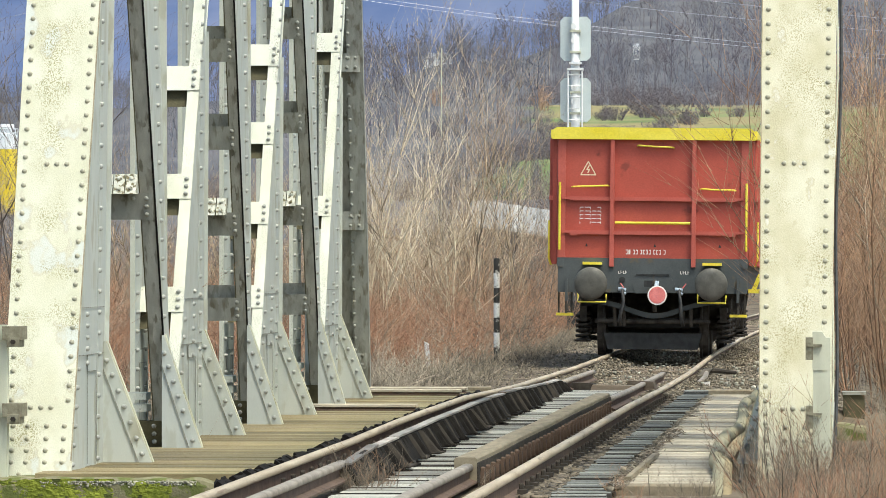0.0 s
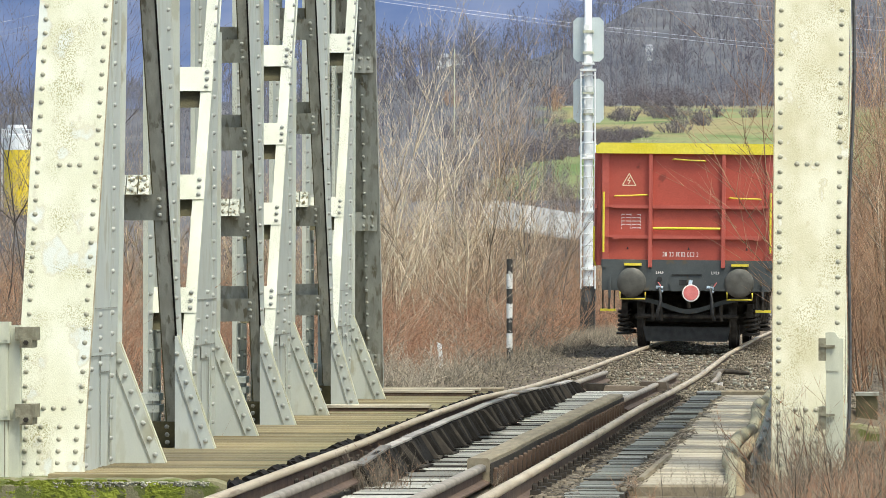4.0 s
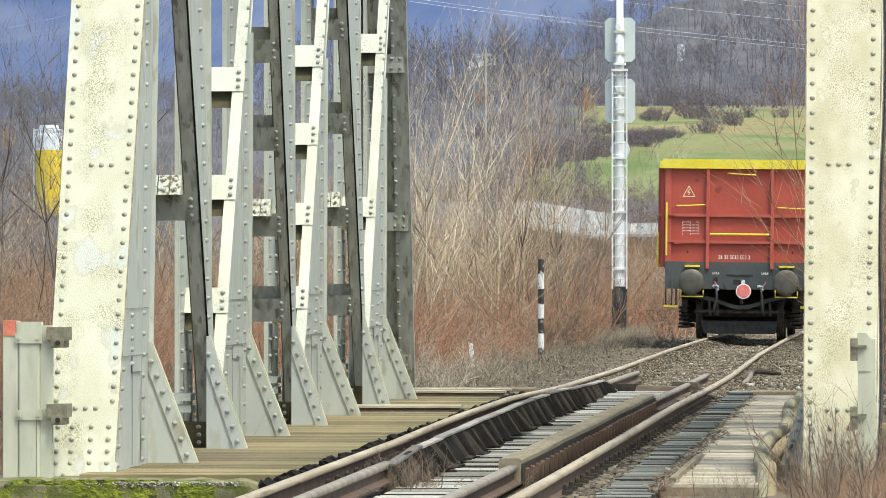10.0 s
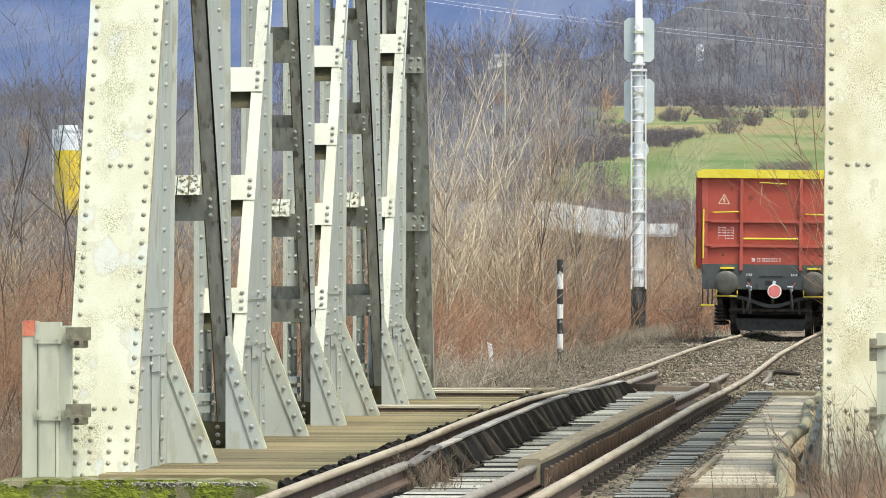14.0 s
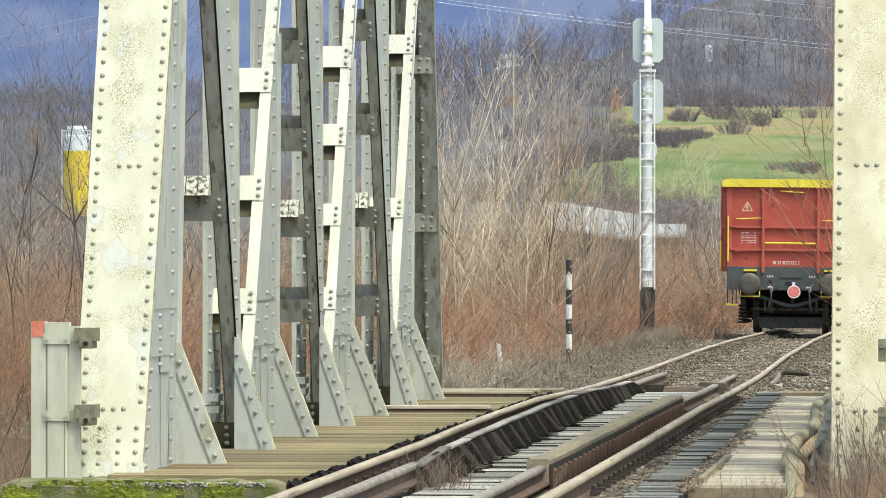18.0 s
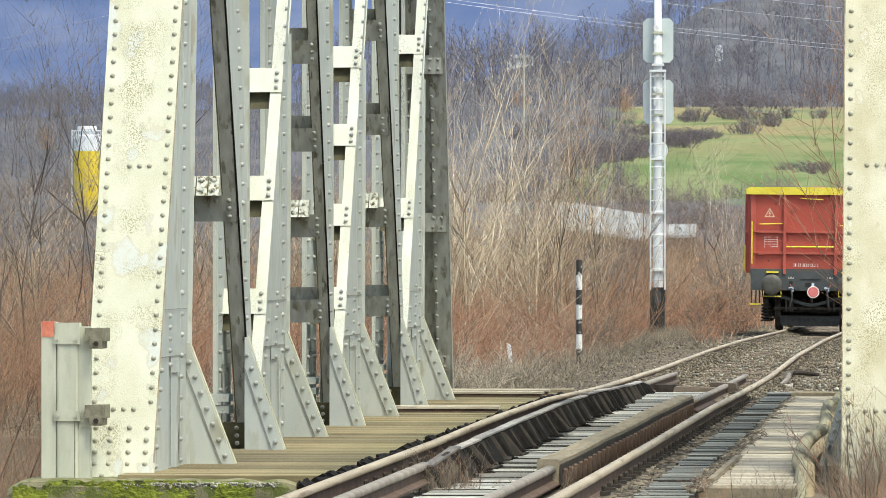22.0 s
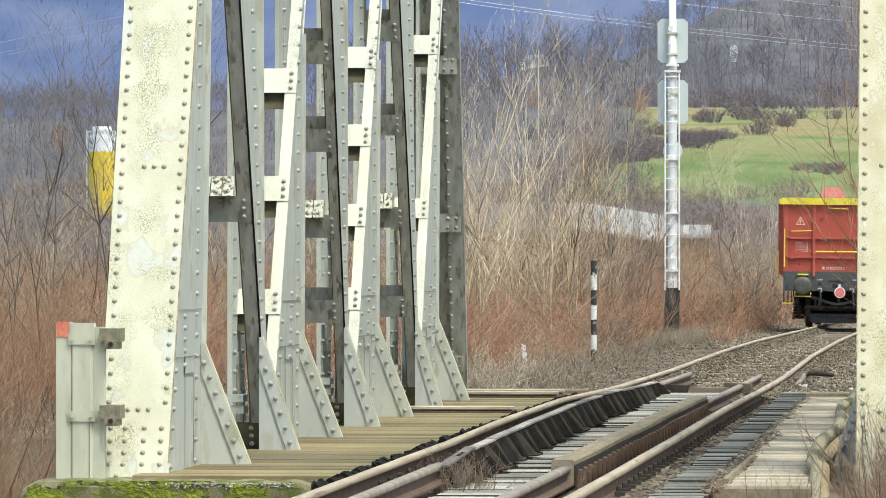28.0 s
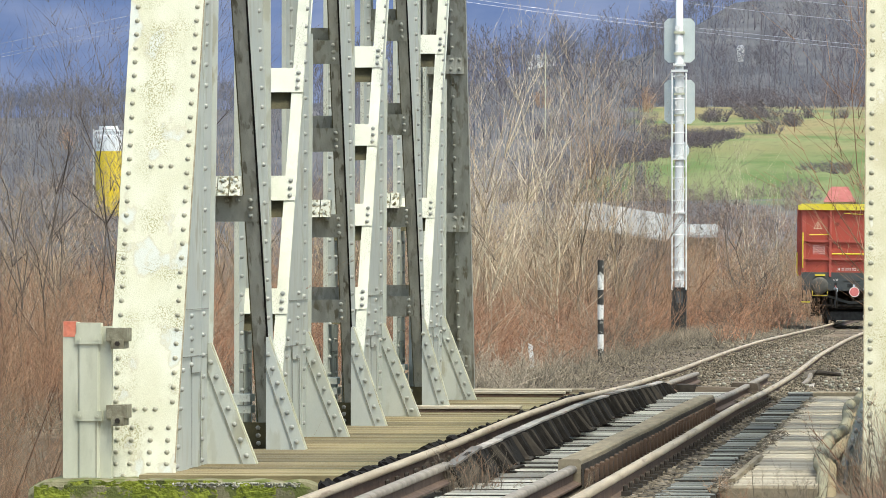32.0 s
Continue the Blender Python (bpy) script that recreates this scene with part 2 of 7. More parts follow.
M["far_shrub"] = mat("far_brown_scrub", (0.135, 0.108, 0.102), (0.235, 0.19, 0.17), 0.95, 0.05, 0.0, islands=0.3, fine=0.3)


# ---- mesh helpers ----
def bx(bm, x0, x1, y0, y1, z0, z1):
    v = [bm.verts.new(p) for p in ((x0, y0, z0), (x1, y0, z0), (x1, y1, z0), (x0, y1, z0),
                                   (x0, y0, z1), (x1, y0, z1), (x1, y1, z1), (x0, y1, z1))]
    for f in ((3, 2, 1, 0), (4, 5, 6, 7), (0, 1, 5, 4), (1, 2, 6, 5), (2, 3, 7, 6), (3, 0, 4, 7)):
        bm.faces.new([v[i] for i in f])
    return v


def slab(bm, loop, shift):
    """A solid from a planar loop of points pushed along shift."""
    shift = Vector(shift)
    a = [bm.verts.new(p) for p in loop]
    b = [bm.verts.new(Vector(p) + shift) for p in loop]
    bm.faces.new(a[::-1])
    bm.faces.new(b)
    for i in range(len(a)):
        j = (i + 1) % len(a)
        bm.faces.new((a[i], a[j], b[j], b[i]))


def tube(bm, pts, r, n=8):
    """A round bar along points; r is one radius or one for each point."""
    pts = [Vector(p) for p in pts]
    rs = r if isinstance(r, (list, tuple)) else [r] * len(pts)
    rings = []
    for i, p in enumerate(pts):
        d = (pts[min(i + 1, len(pts) - 1)] - pts[max(i - 1, 0)]).normalized()
        u = d.cross(Vector((0, 0, 1)) if abs(d.z) < 0.9 else Vector((1, 0, 0))).normalized()
        w = d.cross(u)
        rings.append([bm.verts.new(p + rs[i] * (math.cos(k * math.tau / n) * u + math.sin(k * math.tau / n) * w)) for k in range(n)])
    for a, b in zip(rings, rings[1:]):
        for k in range(n):
            bm.faces.new((a[k], a[(k + 1) % n], b[(k + 1) % n], b[k]))
    bm.faces.new(rings[0][::-1])
    bm.faces.new(rings[-1])


def lathe(bm, profile, n=24, at=(0, 0, 0), axis="y"):
    """Turn (radius, along) pairs about an axis through at."""
    rings = []
    for r, h in profile:
        ring = []
        for k in range(n):
            c, s = r * math.cos(k * math.tau / n), r * math.sin(k * math.tau / n)
            p = {"y": (c, h, s), "z": (c, s, h), "x": (h, c, s)}[axis]
            ring.append(bm.verts.new(Vector(at) + Vector(p)))
        rings.append(ring)
    for a, b in zip(rings, rings[1:]):
        for k in range(n):
            bm.faces.new((a[k], a[(k + 1) % n], b[(k + 1) % n], b[k]))
    bm.faces.new(rings[0][::-1])
    bm.faces.new(rings[-1])


def rivet_mesh(r=0.0195, h=0.0175, n=8):
    bm = bmesh.new()
    rings = [[bm.verts.new((q * r * math.cos(k * math.tau / n), q * r * math.sin(k * math.tau / n), z * h)) for k in range(n)]
             for q, z in ((1.0, 0.0), (0.82, 0.65), (0.4, 0.97))]
    for a, b in zip(rings, rings[1:]):
        for k in range(n):
            bm.faces.new((a[k], a[(k + 1) % n], b[(k + 1) % n], b[k]))
    bm.faces.new(rings[-1])
    me = bpy.data.meshes.new("rivet")
    bm.to_mesh(me)
    me.materials.append(M["rivet_cream"])
    for p in me.polygons:
        p.use_smooth = True
    return me


RIVET = rivet_mesh()
_rv = np.array([v.co[:] for v in RIVET.vertices])
_rf = [tuple(p.vertices) for p in RIVET.polygons]


def thing(name, label, category, at=(0, 0, 0), group="", kind=""):
    ob = new(name)
    ob.empty_display_size = 0.2
    ob.location = at
    return tagged(ob, label, category, group, kind)


def finish(name, bm, material, smooth=False):
    me = bpy.data.meshes.new(name)
    bmesh.ops.recalc_face_normals(bm, faces=bm.faces)
    bm.to_mesh(me)
    bm.free()
    me.materials.append(M[material])
    if smooth:
        for p in me.polygons:
            p.use_smooth = True
    return me


def hang(ob, parent):
    ob.parent = parent
    if parent.data is None:
        ob.matrix_parent_inverse = Matrix.Translation(parent.location).inverted()
    return ob


def part(name, bm, material, parent, label="", smooth=False, kind=""):
    ob = new(name, finish(name, bm, material, smooth))
    return tagged(hang(ob, parent), label, kind=kind)


def solo(name, bm, material, label, category, group="", kind="", smooth=False):
    return tagged(new(name, finish(name, bm, material, smooth)), label, category, group, kind)


def raw(name, verts, quads, material):
    """A mesh from numpy arrays of vertices and four-cornered faces."""
    me = bpy.data.meshes.new(name)
    me.vertices.add(len(verts))
    me.vertices.foreach_set("co", np.asarray(verts, dtype=np.float32).ravel())
    q = np.asarray(quads, dtype=np.int32)
    me.loops.add(q.size)
    me.loops.foreach_set("vertex_index", q.ravel())
    me.polygons.add(len(q))
    me.polygons.foreach_set("loop_start", np.arange(len(q), dtype=np.int32) * q.shape[1])
    me.polygons.foreach_set("loop_total", np.full(len(q), q.shape[1], dtype=np.int32))
    me.update(calc_edges=True)
    me.materials.append(M[material])
    return me


def sticks(a, b, ra, rb):
    """Three-sided tapered sticks between points a and b: vertices and quads."""
    a, b, ra, rb = (np.asarray(x, dtype=float) for x in (a, b, ra, rb))
    d = b - a
    d /= np.linalg.norm(d, axis=1, keepdims=True) + 1e-9
    up = np.where(np.abs(d[:, 2:3]) < 0.9, np.array([[0, 0, 1.0]]), np.array([[1.0, 0, 0]]))
    u = np.cross(d, up)
    u /= np.linalg.norm(u, axis=1, keepdims=True)
    w = np.cross(d, u)
    rows = []
    for base, r in ((a, ra), (b, rb)):
        for k in range(3):
            c, s = math.cos(k * math.tau / 3), math.sin(k * math.tau / 3)
            rows.append(base + r[:, None] * (c * u + s * w))
    v = np.stack(rows, axis=1).reshape(-1, 3)
    i = np.arange(len(a))[:, None] * 6
    q = np.concatenate([i + np.array([[k, (k + 1) % 3, 3 + (k + 1) % 3, 3 + k]]) for k in range(3)])
    return v, q


def spikes(a, b, ra):
    """Three-sided pointed twigs from a to b: vertices and triangles."""
    d = b - a
    d = d / (np.linalg.norm(d, axis=1, keepdims=True) + 1e-9)
    up = np.where(np.abs(d[:, 2:3]) < 0.9, np.array([[0, 0, 1.0]]), np.array([[1.0, 0, 0]]))
    u = np.cross(d, up)
    u /= np.linalg.norm(u, axis=1, keepdims=True)
    w = np.cross(d, u)
    ring = [a + ra[:, None] * (math.cos(k * math.tau / 3) * u + math.sin(k * math.tau / 3) * w) for k in range(3)]
    v = np.stack(ring + [b], axis=1).reshape(-1, 3)
    i = np.arange(len(a))[:, None] * 4
    return v, np.concatenate([i + np.array([[k, (k + 1) % 3, 3]]) for k in range(3)])


def boughs(a, b, ra, rb):
    """Stems as tapered sticks, thin twigs as pointed ones: vertices and triangles."""
    ra = np.asarray(ra)
    thick = ra > 0.47 * ra.max()
    v, q = sticks(a[thick], b[thick], ra[thick], rb[thick])
    w, t = spikes(a[~thick], b[~thick] + 0.15 * (b[~thick] - a[~thick]), ra[~thick])
    return np.concatenate([v, w]), np.concatenate([q[:, [0, 1, 2]], q[:, [0, 2, 3]], t + len(v)])


def rivets(parent, spots, normal, single=False, tall=1.0, material="rivet"):
    """Rivet heads on a face: one object each, or joined into one part."""
    q = Vector(normal).to_track_quat("Z", "Y").to_matrix()
    if single:
        for p in spots:
            ob = new("rivet", RIVET)
            hang(ob, parent)
            ob.matrix_basis = Matrix.Translation(p) @ q.to_4x4()
        return
    rot = np.array(q)
    base = (_rv * (1, 1, tall)) @ rot.T
    bm_v, bm_f = [], []
    for k, p in enumerate(spots):
        bm_v.extend((base + np.array(p)).tolist())
        bm_f.extend(tuple(i + k * len(_rv) for i in f) for f in _rf)
    me = bpy.data.meshes.new("rivets")
    me.from_pydata(bm_v, [], bm_f)
    me.materials.append(M[material])
    for p in me.polygons:
        p.use_smooth = True
    tagged(hang(new("rivets", me), parent), kind="stuff")


def line(a, b, step, skip=0.0):
    a, b = Vector(a), Vector(b)
    n = max(1, int((b - a).length / step))
    return [tuple(a.lerp(b, (i + 0.5 + skip) / n)) for i in range(n)]


# ---- ground ----
def lerp_table(table, x):
    return float(np.interp(x, [p[0] for p in table], [p[1] for p in table]))


RAIL_L, RAIL_R = -3.72, -2.215
Z_LEFT = ((30, 0.0), (42, 0.01), (47, 0.034), (54, 0.03), (62, -0.045), (74, -0.093), (84, -0.105), (92, -0.115), (105, -0.16), (146, -0.41), (240, -0.93))
Z_RIGHT = ((30, 0.0), (37, -0.026), (45, -0.05), (55, -0.07), (63, -0.115), (73, -0.15), (87, -0.115), (107, -0.17), (122, -0.25), (146, -0.41), (240, -0.93))
DECK0, DECK1, DECK_Z = 38.6, 62.2, -0.12


def rail_z(x, y):
    return lerp_table(Z_LEFT if x < TRACK_X else Z_RIGHT, y)


# slope of the hillside as seen from the eye: distance and rise (tangent) of the ground
HILL = ((240, -0.0120), (300, -0.0045), (380, 0.0045), (450, 0.0100), (700, 0.0190), (1000, 0.0262), (1400, 0.036), (1900, 0.046), (5000, 0.046))
CREST = ((-0.35, 0.0235), (-0.17, 0.0242), (-0.12, 0.0255), (-0.085, 0.0290), (-0.0738, 0.0325), (-0.065, 0.0335), (-0.057, 0.034), (-0.04, 0.044), (0.05, 0.05), (0.4, 0.045))


def ground_z(x, y):
    plain = (-0.55 if y > 39.6 else -0.95) - 0.0053 * max(0.0, min(y, 240) - 62)
    if y > 240:
        tilt = min(lerp_table(HILL, y), lerp_table(CREST, x / y))
        z = EYE_Z + tilt * min(y, 1950) - 0.02 * max(0, y - 1950)
        return z + 2.0 * noise.noise(Vector((x * 0.012, y * 0.012, 3.0))) * min(1, (y - 240) / 200)
    z = plain + 0.12 * noise.noise(Vector((x * 0.35, y * 0.35, 0.0)))
    d = abs(x - TRACK_X)
    bed = lerp_table(Z_LEFT, y) - 0.20
    if d < 4.2:
        k = min(1, max(0, (d - 2.3) / 1.9 if y > 39.6 or x > TRACK_X else (d - 1.25) / 0.25))
        z = bed * (1 - k) + z * k
    if 39.6 < y < 61.4:
        k = min(1, (y - 39.6) / 1.2, (61.4 - y) / 1.2)
        z = z * (1 - k) - 3.4 * k
    return z


def build_ground():
    xs = sorted({round(v, 3) for v in [*np.arange(-14, 4.1, 0.4), *(-14 - 0.9 * 1.11 ** np.arange(0, 52)), *(4 + 0.9 * 1.11 ** np.arange(0, 52))]})
    ys = sorted({round(v, 3) for v in [*np.arange(-60, 30, 10), *np.arange(30, 120, 0.8), *np.arange(120, 260, 4), *(260 + 12 * np.arange(0, 60)),
                                       *(980 + 30 * np.arange(0, 36)), 2100, 2300, 2600, 3000, 3600, 4400]})
    nx = len(xs)
    verts = [(x, y, ground_z(x, y)) for y in ys for x in xs]
    quads = [(j * nx + i, j * nx + i + 1, (j + 1) * nx + i + 1, (j + 1) * nx + i) for j in range(len(ys) - 1) for i in range(nx - 1)]
    m = bpy.data.materials.new("ground_soil_and_meadow")
    M["ground"] = m
    m.use_nodes = True
    N, L = m.node_tree.nodes, m.node_tree.links
    bs = N["Principled BSDF"]
    bs.inputs["Roughness"].default_value, bs.inputs["Specular IOR Level"].default_value = 0.95, 0.1
    tc, sep = N.new("ShaderNodeTexCoord"), N.new("ShaderNodeSeparateXYZ")
    L.new(tc.outputs["Object"], sep.inputs[0])

    def op(kind, a, b=0.0):
        o = N.new("ShaderNodeMath")
        o.operation = kind
        for i, v in enumerate((a, b)):
            if hasattr(v, "links"):
                L.new(v, o.inputs[i])
            else:
                o.inputs[i].default_value = v
        return o.outputs[0]

    long = N.new("ShaderNodeMapping")
    long.inputs["Scale"].default_value = (1, 0.13, 1)
    L.new(tc.outputs["Object"], long.inputs[0])

    def tex(s, d=5.0, drawn=False):
        t = N.new("ShaderNodeTexNoise")
        t.inputs["Scale"].default_value, t.inputs["Detail"].default_value = s, d
        L.new((long if drawn else tc).outputs[0 if drawn else "Object"], t.inputs["Vector"])
        return t.outputs["Fac"]

    def rng(src, lo, hi):
        r = N.new("ShaderNodeMapRange")
        r.inputs[1].default_value, r.inputs[2].default_value = lo, hi
        L.new(src, r.inputs[0])
        return r.outputs[0]

    def mix(f, a, b):
        x = N.new("ShaderNodeMix")
        x.data_type = "RGBA"
        for i, v in ((0, f), (6, a), (7, b)):
            if hasattr(v, "links"):
                L.new(v, x.inputs[i])
            else:
                x.inputs[i].default_value = (*v, 1)
        return x.outputs[2]

    y = op("ADD", sep.outputs["Y"], op("MULTIPLY", op("SUBTRACT", tex(0.018, 9), 0.5), 260.0))
    soil = mix(rng(tex(1.6), 0.35, 0.65), (0.08, 0.062, 0.045), (0.185, 0.15, 0.108))
    # floor of the far woods, tinted bluish for the distance haze too
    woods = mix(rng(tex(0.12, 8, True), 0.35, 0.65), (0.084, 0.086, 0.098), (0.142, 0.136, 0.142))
    green = mix(rng(tex(0.14, 9, True), 0.40, 0.60), (0.115, 0.162, 0.055), (0.20, 0.222, 0.10))
    green = mix(op("MULTIPLY", rng(y, 640, 800), rng(tex(0.035, 9), 0.40, 0.56)), green, (0.255, 0.215, 0.11))
    green = mix(rng(tex(0.9, 6, True), 0.55, 0.85), green, (0.12, 0.125, 0.06))
    ratio = op("DIVIDE", sep.outputs["X"], sep.outputs["Y"])
    ratio = op("ADD", ratio, op("MULTIPLY", op("SUBTRACT", tex(0.02, 9), 0.5), 0.03))
    meadow = op("MULTIPLY", op("MULTIPLY", rng(y, 420, 450), rng(y, 1010, 965)), rng(op("ADD", ratio, op("MULTIPLY", rng(y, 700, 520), 0.012)), -0.060, -0.055))
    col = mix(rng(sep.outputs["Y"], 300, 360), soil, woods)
    col = mix(meadow, col, green)
    L.new(col, bs.inputs["Base Color"])
    bp = N.new("ShaderNodeBump")
    bp.inputs["Strength"].default_value, bp.inputs["Distance"].default_value = 0.6, 0.05
    L.new(tex(9.0), bp.inputs["Height"])
    L.new(bp.outputs[0], bs.inputs["Normal"])
    me = raw("ground", verts, quads, "ground")
    for p in me.polygons:
        p.use_smooth = True
    tagged(new("ground", me), "brown winter soil rising to a green meadow hillside", "ground", kind="structure")


build_ground()


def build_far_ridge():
    """The blue ridge on the horizon, a backdrop whose haze blue is its own glow."""
    m = bpy.data.materials.new("glowing_haze_ridge")
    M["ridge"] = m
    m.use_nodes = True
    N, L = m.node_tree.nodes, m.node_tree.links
    # emission instead of lit paint: the distance haze is in this blue
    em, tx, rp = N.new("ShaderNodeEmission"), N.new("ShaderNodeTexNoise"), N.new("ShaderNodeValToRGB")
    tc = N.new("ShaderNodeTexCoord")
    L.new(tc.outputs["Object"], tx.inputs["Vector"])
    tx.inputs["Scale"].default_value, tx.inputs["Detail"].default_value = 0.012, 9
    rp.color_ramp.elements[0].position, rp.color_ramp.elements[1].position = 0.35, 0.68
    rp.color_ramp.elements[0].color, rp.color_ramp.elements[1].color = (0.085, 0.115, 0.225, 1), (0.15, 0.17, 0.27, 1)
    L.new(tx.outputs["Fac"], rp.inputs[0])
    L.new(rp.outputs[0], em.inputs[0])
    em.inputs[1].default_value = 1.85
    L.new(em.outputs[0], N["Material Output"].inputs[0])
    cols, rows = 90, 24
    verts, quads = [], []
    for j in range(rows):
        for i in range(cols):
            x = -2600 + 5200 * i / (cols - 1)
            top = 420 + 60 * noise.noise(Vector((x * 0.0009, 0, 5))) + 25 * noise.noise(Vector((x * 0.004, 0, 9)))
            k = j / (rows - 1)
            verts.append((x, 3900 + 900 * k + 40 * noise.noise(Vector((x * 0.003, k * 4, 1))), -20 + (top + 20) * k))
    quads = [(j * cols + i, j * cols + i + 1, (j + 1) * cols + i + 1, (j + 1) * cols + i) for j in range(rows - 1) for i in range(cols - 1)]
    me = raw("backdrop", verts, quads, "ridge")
    tagged(new("backdrop", me), "distant wooded mountain ridge glowing in haze blue", "mountain ridge", kind="structure")


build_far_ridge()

# ---- bridge trusses ----
MID_X, HALF = -3.03, 2.345
NODES = [40.6 + 3.06 * k for k in range(7)]
TOP_Z = 5.6


def truss(sgn, name, label):
    """One riveted truss; u runs outward from its inner face, sgn -1 for the side across the track."""
    base = thing(name, label, "bridge truss", (MID_X + sgn * (HALF + 0.2), DECK0, DECK_Z))

    def X(u):
        return MID_X + sgn * (HALF + u)

    full = sgn < 0
    WEB = 0.44 if full else 0.22

    def face_rivets(parent, spots, single=False):
        rivets(parent, [(X(-0.001), y, z) for y, z in spots], (-sgn, 0, 0), single, 1.4)

    # end post with its solid riveted cover plate
    lean = 0.47
    y0 = 38.80
    n = Vector((0, -1, lean)).normalized()

    def fy(z):
        return y0 + lean * (z + 0.2)

    bm = bmesh.new()
    slab(bm, [(X(-0.012), fy(-0.2), -0.2), (X(0.473), fy(-0.2), -0.2), (X(0.54), fy(TOP_Z), TOP_Z), (X(-0.012), fy(TOP_Z), TOP_Z)], (0, 0.03, 0))
    post = part("end_post_cover_plate", bm, "paint_worn" if full else "paint_cream", base, "flaking cream paint with rivet rows")
    spots = []
    pitch = [1.345 + 0.0985 * n for n in range(-10, 42)] if full else [0.118, 0.213, 0.277, 0.364, 0.462, 0.553, 0.637, 0.727, 0.783] + [0.896 + 0.1035 * n for n in range(45)]
    for u in (0.035, 0.385):
        spots += [(X(u + (0.036 + 0.012 * z if u > 0.3 else 0)), fy(z), z) for z in pitch]
    for z in (1.985, 0.31):
        spots += [(X(u), fy(z), z) for u in (0.15, 0.22, 0.29)]
    for z in (0.02, 0.10, 0.185, -0.06, -0.14):
        spots += [(X(u), fy(z), z) for u in ((0.05, 0.17, 0.30, 0.40) if z > -0.1 else (0.06, 0.2, 0.34))]
    bm = bmesh.new()
    slab(bm, [(X(-0.0125), fy(-0.2) - 0.003, -0.2), (X(-0.006), fy(-0.2) - 0.003, -0.2), (X(-0.006), fy(TOP_Z) - 0.003, TOP_Z), (X(-0.0125), fy(TOP_Z) - 0.003, TOP_Z)], (0, 0.02, 0))
    part("rust_seam", bm, "rust_line", post, "rusty plate edge")
    rivets(post, [Vector(p) - n * 0.001 for p in spots], -n if n.y > 0 else n, single=full, material="rivet_cream")
    bm = bmesh.new()
    slab(bm, [(X(-0.02), fy(-0.2) - 0.004, -0.2), (X(0.45), fy(-0.2) - 0.004, -0.2), (X(0.45), fy(-0.05) - 0.004, -0.05), (X(-0.02), fy(-0.05) - 0.004, -0.05)], (0, 0.01, 0))
    part("shoe_plate", bm, "paint_worn" if full else "paint_cream", base)
    bm = bmesh.new()
    slab(bm, [(X(0), fy(-0.15) + 0.031, -0.15), (X(0), 40.62, -0.15), (X(0), 41.14, TOP_Z), (X(0), 40.98, TOP_Z), (X(0), fy(4.15) + 0.031, 4.15)], (sgn * 0.02, 0, 0))
    side = part("post_side_plate", bm, "paint" if full else "paint_cream", base)
    face_rivets(side, [(40.27 + 0.085 * z, z) for z in np.arange(-0.08, 5.4, 0.147)] + [(fy(z) + 0.12, z) for z in np.arange(-0.08, 0.62, 0.13)])
    bm = bmesh.new()
    slab(bm, [(X(-0.004), 40.20, -0.12), (X(-0.004), 40.60, -0.12), (X(-0.004), 41.10, TOP_Z - 0.1), (X(-0.004), 40.70, TOP_Z - 0.1)], (sgn * 0.003, 0, 0))
    part("edge_angle", bm, "paint", side)
    bm = bmesh.new()
    slab(bm, [(X(-0.007), 39.75, 0.545), (X(-0.007), 40.20, 0.545), (X(-0.007), 40.20, 0.655), (X(-0.007), 39.75, 0.655)], (sgn * 0.006, 0, 0))
    part("cover_tab", bm, "paint", side)
    seams(side, X, sgn, -0.0095, ((39.2, 40.6, 0.655, 0.661), (39.73, 40.22, 0.538, 0.544), (39.735, 39.75, -0.1, 0.655), (40.2, 40.215, -0.1, 0.545), (39.45, 40.62, 0.984, 0.989)))
    bm = bmesh.new()
    slab(bm, [(X(0.42), fy(-0.15) + 0.031, -0.15), (X(0.42), 40.62, -0.15), (X(0.42), 41.14, TOP_Z), (X(0.42), 40.98, TOP_Z), (X(0.42), fy(4.15) + 0.031, 4.15)], (sgn * 0.02, 0, 0))
    part("post_outer_plate", bm, "paint", base)
    if not full:
        for dx, r, m in ((0.50, 0.013, "hose"), (0.475, 0.007, "trunk")):
            bm = bmesh.new()
            tube(bm, [(X(dx + 0.012 * z + 0.012 * math.sin(z * 3)), fy(z) + 0.12, z) for z in np.arange(-0.4, TOP_Z, 0.3)], r, 6)
            part("post_cable", bm, m, base, "thin cable along the post")
    # splice plates at the foot of the side plate
    bm = bmesh.new()
    slab(bm, [(X(-0.003), fy(0.66) + 0.05, 0.66), (X(-0.003), 40.55, 0.66), (X(-0.003), 40.58, 0.98), (X(-0.003), fy(0.98) + 0.05, 0.98)], (sgn * 0.004, 0, 0))
    part("splice_plate", bm, "paint", base)
    face_rivets(base, [(fy(0.8) + 0.45, z) for z in (0.70, 0.78, 0.86, 0.94)] + [(fy(0.8) + 0.45, 0.60)])
    flange(base, X, sgn, 40.6, 41.0)

    for k, yk in enumerate(NODES):
        if full or k == 0:
            bracket(base, X, sgn, yk, *((0.352, 0.74, {1: 0.045, 3: 0.042, 5: 0.083}.get(k, 0.0)) if full else (0.19, 0.42)))
        if k == 0:
            continue
        # pale fronts lean up, dark ones down: that light and shade is coloured in
        if k % 2 == 0:
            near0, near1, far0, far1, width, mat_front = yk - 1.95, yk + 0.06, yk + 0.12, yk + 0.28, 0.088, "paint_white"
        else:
            near0, near1, far0, far1, width, mat_front = yk + 0.30, yk - 0.62, yk + 0.52, yk + 0.46, {1: 0.100, 3: 0.076}.get(k, 0.088), "grime_and_shade"
